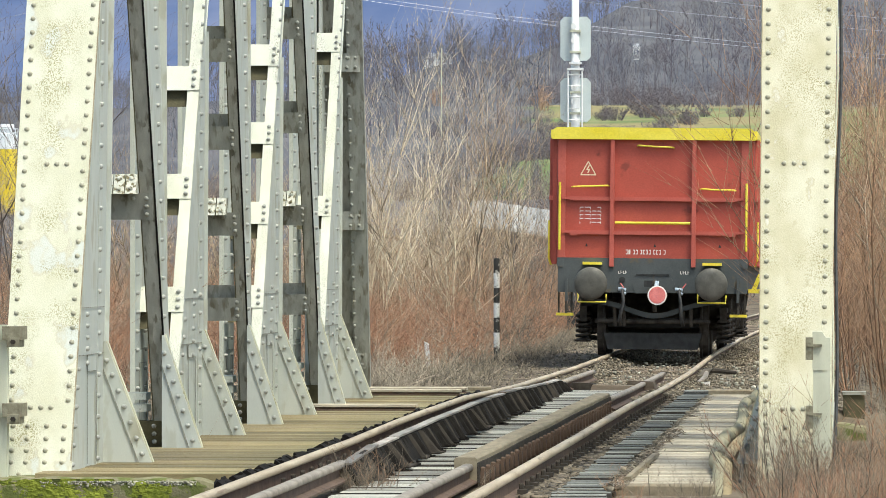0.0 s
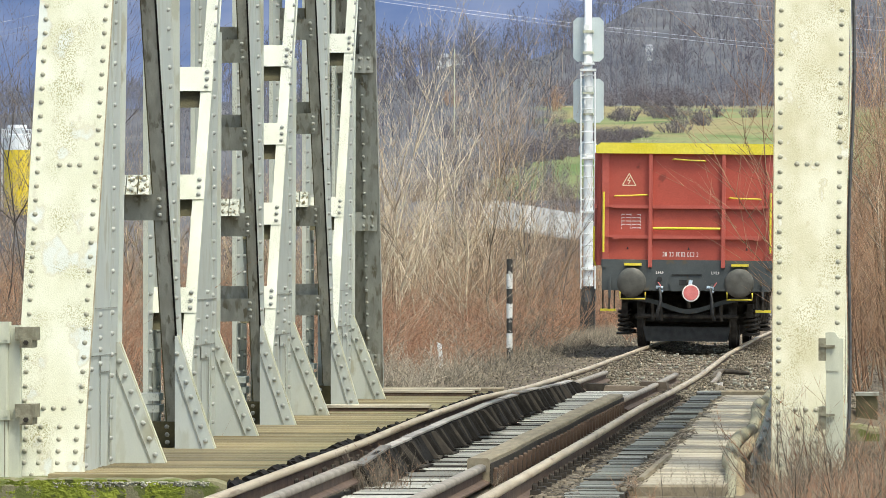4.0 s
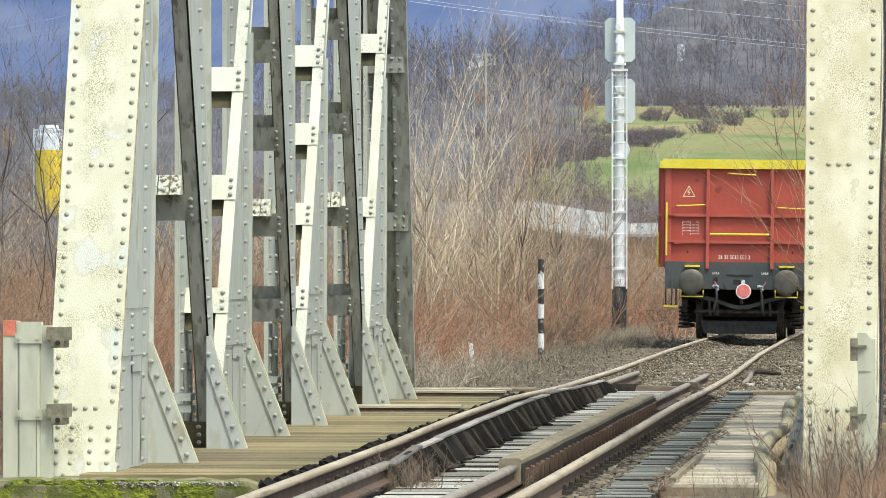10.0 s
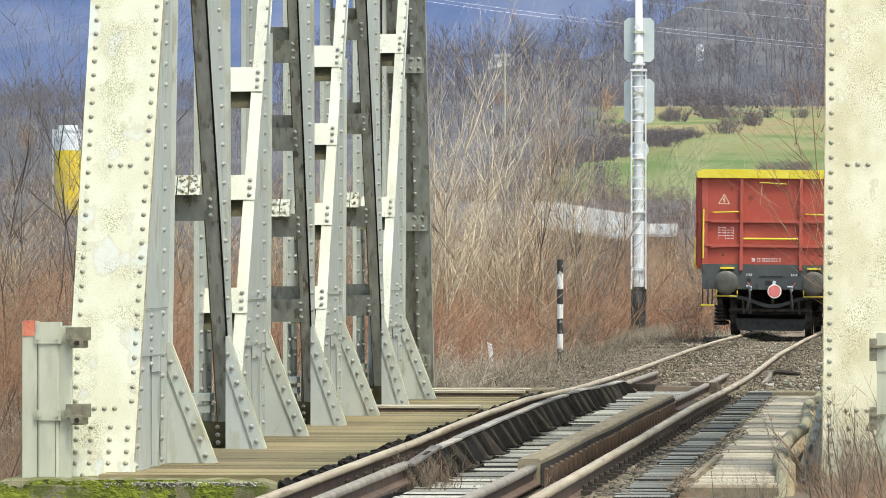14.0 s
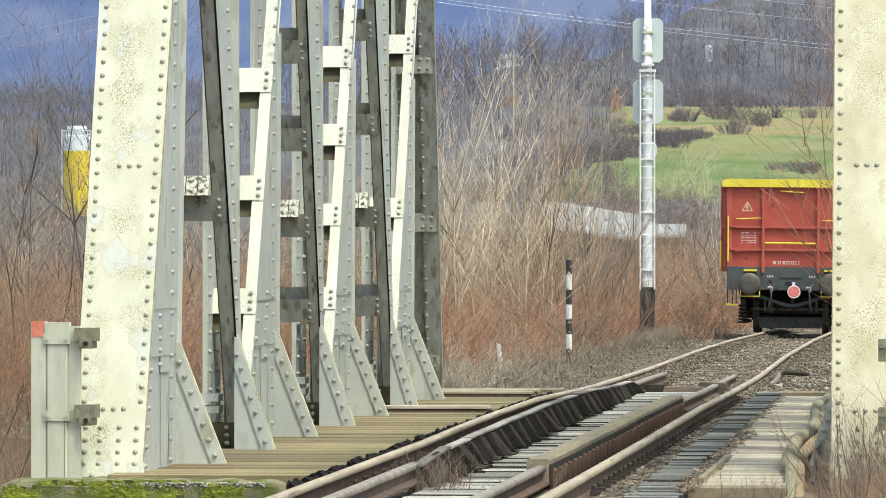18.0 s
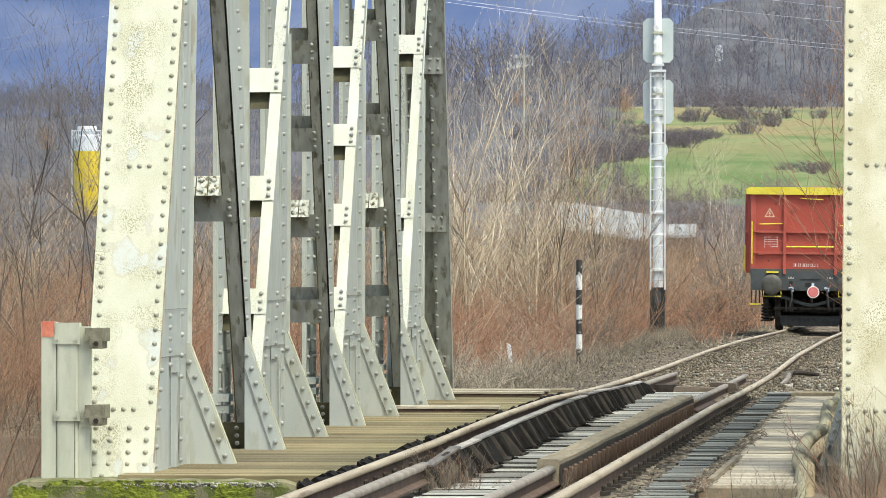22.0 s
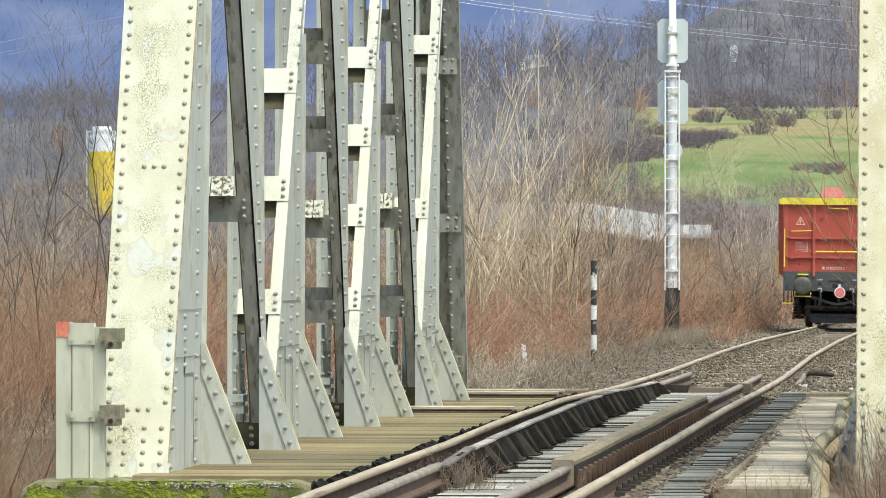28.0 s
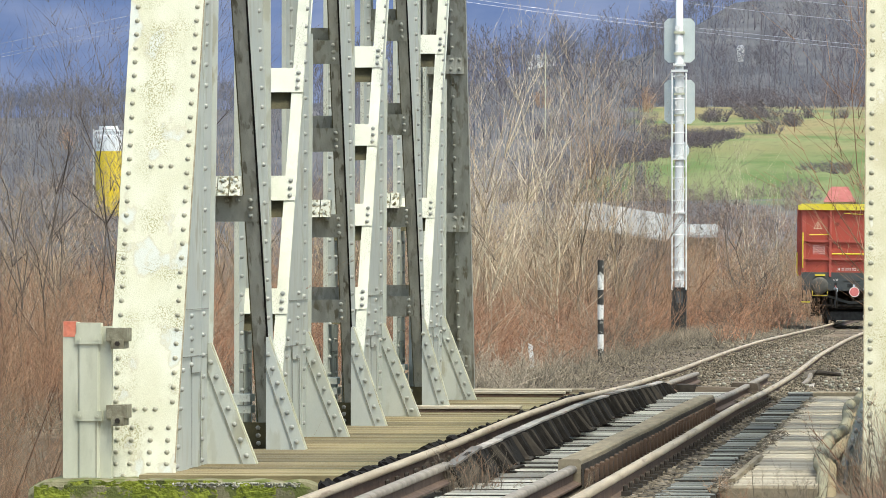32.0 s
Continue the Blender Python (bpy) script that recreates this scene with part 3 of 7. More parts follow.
        rise = 3.27
        slope = (near1 - near0) / rise
        top_z = 5.6
        nt, ft = near0 + slope * (top_z - DECK_Z), far0 + (far1 - far0) / rise * (top_z - DECK_Z)
        loop = [(X(0), near0 + 0.02, DECK_Z), (X(0), far0, DECK_Z), (X(0), ft, top_z)]
        zs = 9.0
        if nt > ft - 0.06:
            # above the knee the rear edge leans back with the front edge
            zs = DECK_Z + (far0 - 0.2 - near0) / (slope - (far1 - far0) / rise)

        def rear(z, far0=far0, far1=far1, zs=zs, slope=slope):
            y = far0 + (far1 - far0) / 3.27 * (min(z, zs) - DECK_Z)
            return y + slope * max(0.0, z - zs)

        loop = [(X(0), near0 + 0.02, DECK_Z), (X(0), far0, DECK_Z)] + ([(X(0), rear(zs), zs)] if zs < top_z else []) + [(X(0), rear(top_z), top_z), (X(0), nt + 0.02, top_z)]
        # verticals lean inwards a little towards their feet
        s0, s1 = {1: (0.066, -0.028), 3: (0.042, 0.006), 5: (0.083, 0.016)}.get(k, (0, 0))

        def XL(u, z, s0=s0, s1=s1):
            return X(u - s0 - (s1 - s0) * (z + 0.12) / 3.4)

        loop = [(XL(0, p[2]), p[1], p[2]) for p in loop]

        def edge(z, near0=near0, slope=slope):
            return near0 + slope * (z - DECK_Z)

        bm = bmesh.new()
        slab(bm, loop, (sgn * 0.018, 0, 0))
        web = part("post_side_plate", bm, "paint", base)
        rivets(web, [(XL(-0.001, z), rear(z) - 0.34, z) for z in np.arange(0.0, 5.4, 0.147)], (-sgn, 0, 0), tall=1.4)
        if k % 2 == 0:
            face_rivets(web, [(edge(z) + 0.16, z) for z in np.arange(0.0, 0.95, 0.14)])
            bm = bmesh.new()
            slab(bm, [(X(-0.003), edge(0.62) + 0.06, 0.62), (X(-0.003), far0 - 0.04, 0.62), (X(-0.003), far0 - 0.02, 1.0), (X(-0.003), edge(1.0) + 0.06, 1.0)], (sgn * 0.004, 0, 0))
            part("splice_plate", bm, "paint", base)
            s = (far1 - far0) / rise
            bm = bmesh.new()
            zc = DECK_Z + (far0 - 0.45 - near0) / (slope - s)
            slab(bm, [(X(-0.004), far0 - 0.42, DECK_Z), (X(-0.004), far0 - 0.03, DECK_Z), (X(-0.004), far0 - 0.03 + s * 3.3, 3.18), (X(-0.004), edge(3.18) + 0.03, 3.18), (X(-0.004), edge(zc) + 0.03, zc)], (sgn * 0.003, 0, 0))
            part("edge_angle", bm, "paint", web)
            bm = bmesh.new()
            m = (edge(0.6) + far0) / 2
            slab(bm, [(X(-0.007), m - 0.28, 0.535), (X(-0.007), m + 0.2, 0.535), (X(-0.007), m + 0.2, 0.635), (X(-0.007), m - 0.28, 0.635)], (sgn * 0.006, 0, 0))
            part("cover_tab", bm, "paint", web)
            seams(web, X, sgn, -0.0095, ((edge(0.64) + 0.03, far0 - 0.03, 0.636, 0.644), (m - 0.3, m + 0.22, 0.527, 0.535), (m - 0.30, m - 0.28, DECK_Z, 0.635), (m + 0.2, m + 0.22, DECK_Z, 0.535), (edge(1.0) + 0.06, far0 - 0.04, 1.0, 1.006)))
            face_rivets(web, [((edge(z) + far0) / 2, z) for z in (0.55, 0.66, 0.76, 0.86, 0.96, 1.06)])
        # front flange of the inner leg
        bm = bmesh.new()
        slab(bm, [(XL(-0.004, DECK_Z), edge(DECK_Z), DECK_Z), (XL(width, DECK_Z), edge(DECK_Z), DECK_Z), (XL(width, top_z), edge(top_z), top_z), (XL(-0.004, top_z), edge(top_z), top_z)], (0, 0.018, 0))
        part("front_flange", bm, mat_front, base, "flecked white paint with the upward lean's brightness in it" if k % 2 == 0 else "stained paint with the downward lean's shade in it")
        # thin dark strips draw the shadow line along the flange edges
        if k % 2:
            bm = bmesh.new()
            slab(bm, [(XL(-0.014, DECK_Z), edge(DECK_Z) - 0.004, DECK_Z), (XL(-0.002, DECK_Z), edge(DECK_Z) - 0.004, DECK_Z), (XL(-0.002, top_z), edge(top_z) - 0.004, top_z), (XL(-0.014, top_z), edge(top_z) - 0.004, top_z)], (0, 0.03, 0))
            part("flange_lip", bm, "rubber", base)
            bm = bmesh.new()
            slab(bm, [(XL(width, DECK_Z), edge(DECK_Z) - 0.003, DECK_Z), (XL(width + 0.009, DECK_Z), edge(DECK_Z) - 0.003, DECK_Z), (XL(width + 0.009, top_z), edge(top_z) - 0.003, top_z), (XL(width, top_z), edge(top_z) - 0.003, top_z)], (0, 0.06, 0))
            part("flange_lip", bm, "moss_and_shade_dark", base)
        flange(base, X, sgn, far0, far1, zs, slope)
        # the outer leg, seen between the posts
        bm = bmesh.new()
        bx(bm, *sorted((X(0.34), X(0.37))), 1.032 * yk + 0.02, 1.032 * yk + 0.88, DECK_Z, top_z)
        leg = part("outer_leg", bm, "paint", base)
        rivets(leg, [(X(0.339), 1.032 * yk + q, z) for z in np.arange(0.0, 5.4, 0.15) for q in ((0.12, 0.62) if k % 2 else (0.3,))], (-sgn, 0, 0), tall=1.6)
        yo = 1.032 * yk
        bm = bmesh.new()
        bx(bm, *sorted((X(0.333), X(0.339))), yo + 0.30, yo + 0.72, 0.50, 0.60)
        part("cover_tab", bm, "paint", leg)
        seams(leg, X, sgn, 0.3325, ((yo + 0.03, yo + 0.86, 0.602, 0.610), (yo + 0.28, yo + 0.74, 0.492, 0.50), (yo + 0.26, yo + 0.30, DECK_Z, 0.50), (yo + 0.72, yo + 0.75, DECK_Z, 0.50)))
        bm = bmesh.new()
        bx(bm, *sorted((X(0.337), X(0.373))), 1.032 * yk - 0.005, 1.032 * yk + 0.02, DECK_Z, top_z)
        part("outer_leg_edge", bm, "paint_white", base)
        # foot
        if k % 2:
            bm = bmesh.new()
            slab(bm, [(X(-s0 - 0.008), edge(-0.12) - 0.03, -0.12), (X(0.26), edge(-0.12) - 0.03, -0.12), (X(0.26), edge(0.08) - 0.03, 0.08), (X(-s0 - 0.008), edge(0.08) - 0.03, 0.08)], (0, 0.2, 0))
            foot = part("foot_plate", bm, "moss_and_shade_dark", base)
            rivets(foot, [(X(u), edge(z) - 0.031, z) for u in (0.04, 0.16) for z in (-0.08, -0.02, 0.04)], (0, -1, 0), material="stain_and_shade_mid")
            bm = bmesh.new()
            for zz in (0.15, 0.24):
                bx(bm, *sorted((X(0.10), X(0.26))), edge(zz) + 0.02, edge(zz) + 0.3, zz, zz + 0.055)
            part("foot_batten", bm, "paint_white", base)
    # battens between the legs: node, heights, and whether a pale filler plate sits above
    for k, heights, filler in ((1, (1.72,), 1.89), (2, (2.79, 1.905, 1.0), None), (3, (3.11, 2.36, 1.62, 0.88), 1.77), (4, (3.2, 2.47, 1.735, 0.98), None),
                               (5, (3.53, 2.63, 1.74, 0.87), 1.90), (6, (3.55, 1.85), None)):
        yk = NODES[k]
        up = k % 2 == 0
        slope = 2.01 / 3.27 if up else -0.92 / 3.27
        e0 = yk - 1.95 if up else yk + 0.30
        for h in heights:
            for rear in (False, True):
                if rear and not up and filler and abs(h - filler) < 0.2:
                    continue
                zc = h + (0 if not rear else (-0.16 if up else 0.135))
                yc = e0 + slope * (zc - DECK_Z) + (0.07 if rear else -0.012)
                hh = 0.1 if not rear else 0.075
                a, b = X(-0.006 if not rear else 0.02), X(0.35)
                bm = bmesh.new()
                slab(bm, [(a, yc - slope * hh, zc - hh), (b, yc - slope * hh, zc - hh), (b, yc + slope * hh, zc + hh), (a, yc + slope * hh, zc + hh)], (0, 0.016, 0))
                # rear and downward-leaning battens get darker paint for their shade
                pl = part("batten_plate", bm, "paint_white" if up and not rear else ("moss_and_shade_dark" if up else "stain_and_shade_mid"), base)
                if not rear:
                    us = (0.04,) if not filler or abs(h - filler) > 0.2 else (0.04, 0.14, 0.22)
                    rivets(pl, [(X(u), yc + slope * q - 0.006, zc + q) for u in us for q in (-0.06, 0.0, 0.06) if u < 0.1 or q > 0.05], (0, -1, slope), material="rivet" if up else "stain_and_shade_mid")
        if filler:
            yc = e0 + slope * (filler - DECK_Z) - 0.10
            for u0 in (0.10, 0.19, 0.28):
                bm = bmesh.new()
                slab(bm, [(X(u0), yc - 0.06, filler - 0.075), (X(u0 + 0.082), yc - 0.06, filler - 0.075), (X(u0 + 0.082), yc + 0.04, filler + 0.075), (X(u0), yc + 0.04, filler + 0.075)], (0, 0.13, 0))
                pl = part("filler_plate", bm, "lichen", base, "lichen-spotted pale plate")
                rivets(pl, [(X(u0 + 0.04), yc - 0.012 + 0.66 * q, filler + q) for q in (-0.035, 0.04)], (0, -1, 0.66), material="lichen")
    # far end post, leaning towards the near end
    lean = -0.27

    def gy(z):
        return 62.0 + lean * (z + 0.12)

    # recessed web and down-facing flanges carry their shade in the paint
    bm = bmesh.new()
    slab(bm, [(X(0.10), gy(-0.12) + 0.10, -0.12), (X(WEB), gy(-0.12) + 0.10, -0.12), (X(WEB), gy(TOP_Z) + 0.10, TOP_Z), (X(0.10), gy(TOP_Z) + 0.10, TOP_Z)], (0, 0.02, 0))
    part("far_post_web", bm, "grime_and_shade", base)
    for u0, u1 in ((-0.08, 0.09), (0.40, 0.46)) if full else ((-0.08, 0.09),):
        bm = bmesh.new()
        slab(bm, [(X(u0), gy(-0.12), -0.12), (X(u1), gy(-0.12), -0.12), (X(u1), gy(TOP_Z), TOP_Z), (X(u0), gy(TOP_Z), TOP_Z)], (0, 0.12, 0))
        fl = part("far_post_flange", bm, "stain_and_shade_mid", base)
        rivets(fl, [(X(0.075 if u0 < 0 else 0.41), gy(z) - 0.001, z) for z in np.arange(0.2, 5.4, 0.13)], (0, -1, 0), material="stain_and_shade_mid")
    for h in (3.4, 1.72, 0.22):
        bm = bmesh.new()
        bx(bm, *sorted((X(-0.05), X(WEB - 0.02))), gy(h) - 0.02, gy(h) - 0.004, h - 0.1, h + 0.1)
        pl = part("batten_plate", bm, "stain_and_shade_mid", base)
        rivets(pl, [(X(u), gy(h) - 0.021, h + q) for u in (0.0, 0.09, 0.19) for q in (-0.05, 0.05)], (0, -1, 0), material="stain_and_shade_mid")
    # top chord and bottom chord
    bm = bmesh.new()
    bx(bm, *sorted((X(-0.02), X(WEB + 0.02))), 40.7, 61.2, TOP_Z - 0.02, TOP_Z + 0.42)
    part("top_chord", bm, "paint", base)
    bm = bmesh.new()
    bx(bm, *sorted((X(0.03), X(0.42))), 38.9, 62.1, -0.7, DECK_Z - 0.11)
    part("bottom_chord", bm, "grime_and_shade", base)
    return base


def seams(parent, X, sgn, u, lines):
    """Dark dirt lines in the joints of a side plate: y0, y1, z0, z1 of each."""
    bm = bmesh.new()
    for ya, yb, za, zb in lines:
        bx(bm, *sorted((X(u), X(u + 0.003))), ya, yb, za, zb)
    part("seam", bm, "stain_and_shade_mid", parent, "dark dirt line in the joint")


def flange(base, X, sgn, far0, far1, zs=9.0, slope=0.0):
    """The bright outstanding edge at the back of a post."""
    bm = bmesh.new()
    s = (far1 - far0) / 3.27
    y0, zk = far0 - 0.012, min(zs, 5.58)
    y1 = y0 + s * (zk - DECK_Z)
    slab(bm, [(X(-0.03), y0, DECK_Z), (X(0.09), y0, DECK_Z), (X(0.09), y1, zk), (X(-0.03), y1, zk)], (0, 0.02, 0))
    if zk < 5.5:
        y2 = y1 + slope * (5.58 - zk)
        slab(bm, [(X(-0.010), y1, zk), (X(0.09), y1, zk), (X(0.09), y2, 5.58), (X(-0.010), y2, 5.58)], (0, 0.02, 0))
    part("rear_flange", bm, "paint", base)


def bracket(base, X, sgn, yk, wide=0.352, high=0.74, inset=0.0):
    """A triangular riveted knee bracket standing on the deck."""
    bm = bmesh.new()
    slab(bm, [(X(-0.004 - inset), yk, DECK_Z), (X(-wide + 0.02), yk, DECK_Z), (X(-0.02 - inset), yk, high - 0.04), (X(-0.004 - inset), yk, high)], (0, 0.014, 0))
    br = part("knee_bracket", bm, "paint", base, "triangular riveted steel bracket")
    bm = bmesh.new()
    a, b = Vector((X(-wide), yk, DECK_Z)), Vector((X(-0.022 - inset), yk, high))
    d = Vector((-sgn * 0.010, 0, 0.004))
    slab(bm, [a - d * 0.3, a + d, b + d, b - d * 0.3], (0, 0.06, 0))
    part("bracket_edge", bm, "paint_worn", br)
    bm = bmesh.new()
    off, low = Vector((sgn * 0.26 * wide, -0.012, 0)), Vector((0, -0.012, 0))
    inner = X(-0.006 - inset)
    k = (inner - off.x - a.x) / (b.x - a.x)
    e = a.lerp(b, k)
    slab(bm, [a + low, b + low, Vector((inner, yk - 0.012, b.z)), e + off, a + off], (0, 0.010, 0))
    part("bracket_angle", bm, "paint", br)
    bm = bmesh.new()
    slab(bm, [a + off, e + off, e + off + Vector((sgn * 0.006, 0, 0)), a + off + Vector((sgn * 0.006, 0, 0))], (0, 0.013, 0))
    part("seam", bm, "grime_and_shade", br, "dark dirt line along the angle")
    rivets(br, [tuple(a.lerp(b, q) + Vector((sgn * 0.13 * wide, -0.013, 0))) for q in (0.07, 0.20, 0.33, 0.46, 0.59, 0.72, 0.84)], (0, -1, 0))


truss(-1, "bridge_truss", "grey-white riveted steel truss with flaking paint")
truss(1, "bridge_truss", "cream riveted steel truss beside the walkway")


# ---- cable trunking on the end posts ----
def trunking(x0, wide, label):
    """Flat box, round conduit and rear plate clamped to an end post; wide: with all three."""
    y = 38.58
    t = thing("cable_trunking", label, "cable duct", (x0, y, -0.2))
    if wide:
        bm = bmesh.new()
        bx(bm, x0, x0 + 0.10, y, y + 0.09, -0.2, 0.91)
        part("flat_duct", bm, "trunk", t)
        bm = bmesh.new()
        bx(bm, x0 + 0.003, x0 + 0.088, y - 0.004, y + 0.08, 0.81, 0.914)
        part("painted_top", bm, "orange", t, "faded orange-red painted end")
        bm = bmesh.new()
        loop = [(x0 + 0.101, y + 0.09), (x0 + 0.101, y + 0.012), (x0 + 0.106, y + 0.001), (x0 + 0.118, y - 0.006), (x0 + 0.235, y - 0.006), (x0 + 0.247, y + 0.001), (x0 + 0.252, y + 0.012), (x0 + 0.252, y + 0.09)]
        slab(bm, [(a, b, -0.2) for a, b in loop], (0, 0, 1.09))
        conduit = part("conduit", bm, "trunk", t)
        bm = bmesh.new()
        bx(bm, x0 + 0.098, x0 + 0.26, y - 0.014, y + 0.085, 0.80, 0.905)
        part("conduit_cap", bm, "trunk", conduit)
        bm = bmesh.new()
        bx(bm, x0 + 0.224, x0 + 0.230, y - 0.0075, y - 0.006, -0.2, 0.24)
        part("seam", bm, "rust_clamp", conduit, "rusty seam")
        bm = bmesh.new()
        bx(bm, x0 + 0.253, x0 + 0.33, y + 0.012, y + 0.09, -0.2, 0.88)
        part("back_duct", bm, "trunk", t)
        for z in (0.80, 0.28):
            bm = bmesh.new()
            bx(bm, x0 + 0.085, x0 + 0.262, y - 0.016, y - 0.007, z - 0.04, z + 0.03)
            bx(bm, x0 + 0.245, x0 + 0.268, y - 0.020, y + 0.05, z - 0.04, z + 0.03)
            for bxx in (0.112, 0.236):
                lathe(bm, [(0.012, -0.028), (0.012, -0.012)], 6, (x0 + bxx, y, z - 0.005), "y")
            part("strap", bm, "trunk", t)
            bm = bmesh.new()
            bx(bm, x0 + 0.30, x0 + 0.44, y - 0.03, y + 0.20, z - 0.02, z + 0.07)
            bx(bm, x0 + 0.335, x0 + 0.42, y - 0.05, y + 0.20, z - 0.07, z - 0.005)
            cl = part("clamp", bm, "rust_clamp", t, "rusty brown clamp")
            bm = bmesh.new()
            lathe(bm, [(0.018, -0.02), (0.018, 0.0), (0.01, 0.01)], 6, (x0 + 0.38, y - 0.05, z - 0.035), "y")
            part("bolt", bm, "iron", cl)
    else:
        bm = bmesh.new()
        bx(bm, x0, x0 + 0.115, y, y + 0.10, -0.25, 0.80)
        part("flat_duct", bm, "trunk", t)
        bm = bmesh.new()
        slab(bm, [(x0 - 0.004, y - 0.006, 0.58), (x0 + 0.085, y - 0.006, 0.58), (x0 + 0.085, y - 0.006, 0.80), (x0 + 0.06, y - 0.006, 0.84), (x0 - 0.004, y - 0.006, 0.84)], (0, 0.08, 0))
        part("duct_cap", bm, "trunk", t)
        for z in (0.72, 0.26):
            bm = bmesh.new()
            bx(bm, x0 - 0.05, x0 + 0.0, y - 0.02, y + 0.2, z - 0.07, z + 0.08)
            bx(bm, x0 - 0.05, x0 + 0.06, y - 0.03, y - 0.008, z + 0.02, z + 0.035)
            part("clamp", bm, "rust_clamp", t, "rusty clamp")


trunking(-6.09, True, "pale grey cable trunking with orange top clamped to the post")
trunking(-0.325, False, "cream cable duct clamped to the bridge post")


# ---- deck ----
def boards(name, label, x0, x1, ystart, yend, pitch, gap, z0, z1, material, ragged=0.0, seed=1, uneven=0.008, shaded_edges=True, mixed=False, flat=1.0):
    rnd = random.Random(seed)
    t = thing(name, label, "bridge deck", ((x0 + x1) / 2, ystart, z0))
    shared = []
    for v in range(6):
        bm = bmesh.new()
        w = pitch * (1 - gap * (0.1, 0.25, 2.6, 0.15, 0.5, 0.2)[v] if mixed else 1 - gap)
        a, b = x0 - ragged * rnd.random(), x1 + ragged * rnd.uniform(-0.6, 1)
        c = 0.003
        slab(bm, [(a, 0, z0), (a, 0, z1 - c), (a, c, z1), (a, w - c, z1), (a, w, z1 - c), (a, w, z0)], (b - a, 0, 0))
        me = finish("plank", bm, material)
        me.materials.append(M["plank_gap_shade"])
        # side faces are coloured dark for the shade between the boards
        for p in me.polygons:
            if shaded_edges and p.normal.z < 0.5:
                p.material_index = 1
        shared.append(me)
    n = int((yend - ystart) / pitch)
    for i in range(n):
        ob = new("plank", rnd.choice(shared))
        hang(ob, t)
        ob.location = (0, ystart + i * pitch, rnd.uniform(-uneven, uneven))
        ob.rotation_euler = (rnd.uniform(-0.02, 0.02) * (0.25 if mixed else flat), 0, rnd.uniform(-0.004, 0.004))
    return t


def rail_obj(parent, name, x, y0, y1, zfun, width=0.07, height=0.15, head="railtop", step=1.5, mats=("rail", "railtop")):
    """A rail: foot, web and a head in another material, following the track's height."""
    ys = list(np.arange(y0, y1, step)) + [y1]
    web = [(-0.062, -height), (0.062, -height), (0.062, -height + 0.012), (0.012, -height + 0.03), (0.010, -0.045), (-0.010, -0.045), (-0.012, -height + 0.03), (-0.062, -height + 0.012)]
    h = width / 2
    top = [(-h + 0.004, -0.042), (h - 0.004, -0.042), (h, -0.036), (h, -0.018), (h - 0.004, -0.009), (h - 0.012, -0.003), (h - 0.024, 0.0),
           (-h + 0.024, 0.0), (-h + 0.012, -0.003), (-h + 0.004, -0.009), (-h, -0.018), (-h, -0.036)]
    obs = []
    for prof, m, nm in ((web, mats[0], "rail_web"), (top, mats[1], "rail_head")):
        bm = bmesh.new()
        rings = [[bm.verts.new((x + u, y, zfun(y) + w)) for u, w in prof] for y in ys]
        for a, b in zip(rings, rings[1:]):
            for k in range(len(prof)):
                bm.faces.new((a[k], a[(k + 1) % len(prof)], b[(k + 1) % len(prof)], b[k]))
        bm.faces.new(rings[0])
        bm.faces.new(rings[-1][::-1])
        obs.append(part(nm, bm, m, parent, smooth=nm == "rail_head"))
    return obs


def build_track():
    t = thing("railway_track", "rusty running rails with worn heads on timber sleepers", "railway track", (TRACK_X, 34, -0.3), kind="structure")
    rail_obj(t, "rail", RAIL_L, 30, 240, lambda y: rail_z(-5, y))
    rail_obj(t, "rail", RAIL_R, 30, 240, lambda y: rail_z(0, y))
    g = thing("guard_rails", "old worn guard rails inside the running rails", "guard rail", (TRACK_X, 30, -0.2))
    for x, a, b in ((-3.40, 30, 37.6), (-3.36, 64.6, 72.0), (-2.60, 30, 38.0), (-2.55, 58.2, 74.0)):
        rail_obj(g, "rail", x, a, b, lambda y, x=x: rail_z(x, y) + 0.0, 0.075, 0.13, mats=("rail", "oldrail"), step=1.0)
    # sleepers beyond the bridge
    rnd = random.Random(4)
    bm = bmesh.new()
    slab(bm, [(-1.28, 0, -0.14), (-1.28, 0, -0.01), (-1.28, 0.015, 0), (-1.28, 0.225, 0), (-1.28, 0.24, -0.01), (-1.28, 0.24, -0.14)], (2.56, 0, 0))
    me = finish("sleeper", bm, "sleeper")
    for i in range(170):
        y = 62.9 + 0.62 * i
        ob = new("sleeper", me)
        hang(ob, t)
        ob.location = (TRACK_X + rnd.uniform(-0.04, 0.04), y, (rail_z(-5, y) + rail_z(0, y)) / 2 - 0.155 + rnd.uniform(-0.055, 0.010))
        ob.rotation_euler = (0, rnd.uniform(-0.006, 0.006), rnd.uniform(-0.02, 0.02))
    # plates and clips along both rails on the bridge
    bm = bmesh.new()
    bx(bm, -0.11, 0.11, -0.07, 0.07, -0.185, -0.148)
    for s in (-1, 1):
        bx(bm, s * 0.085 - 0.03, s * 0.085 + 0.03, -0.07, 0.07, -0.148, -0.10)
        lathe(bm, [(0.016, -0.115), (0.016, -0.07), (0.008, -0.06)], 6, (s * 0.078, 0, 0), "z")
    clip = finish("rail_clip", bm, "iron")
    for x in (RAIL_L, RAIL_R):
        for i in range(44):
            y = 36.2 + 0.62 * i
            ob = new("rail_clip", clip)
            hang(ob, t)
            ob.location = (x, y, rail_z(x, y))
    return t


build_track()


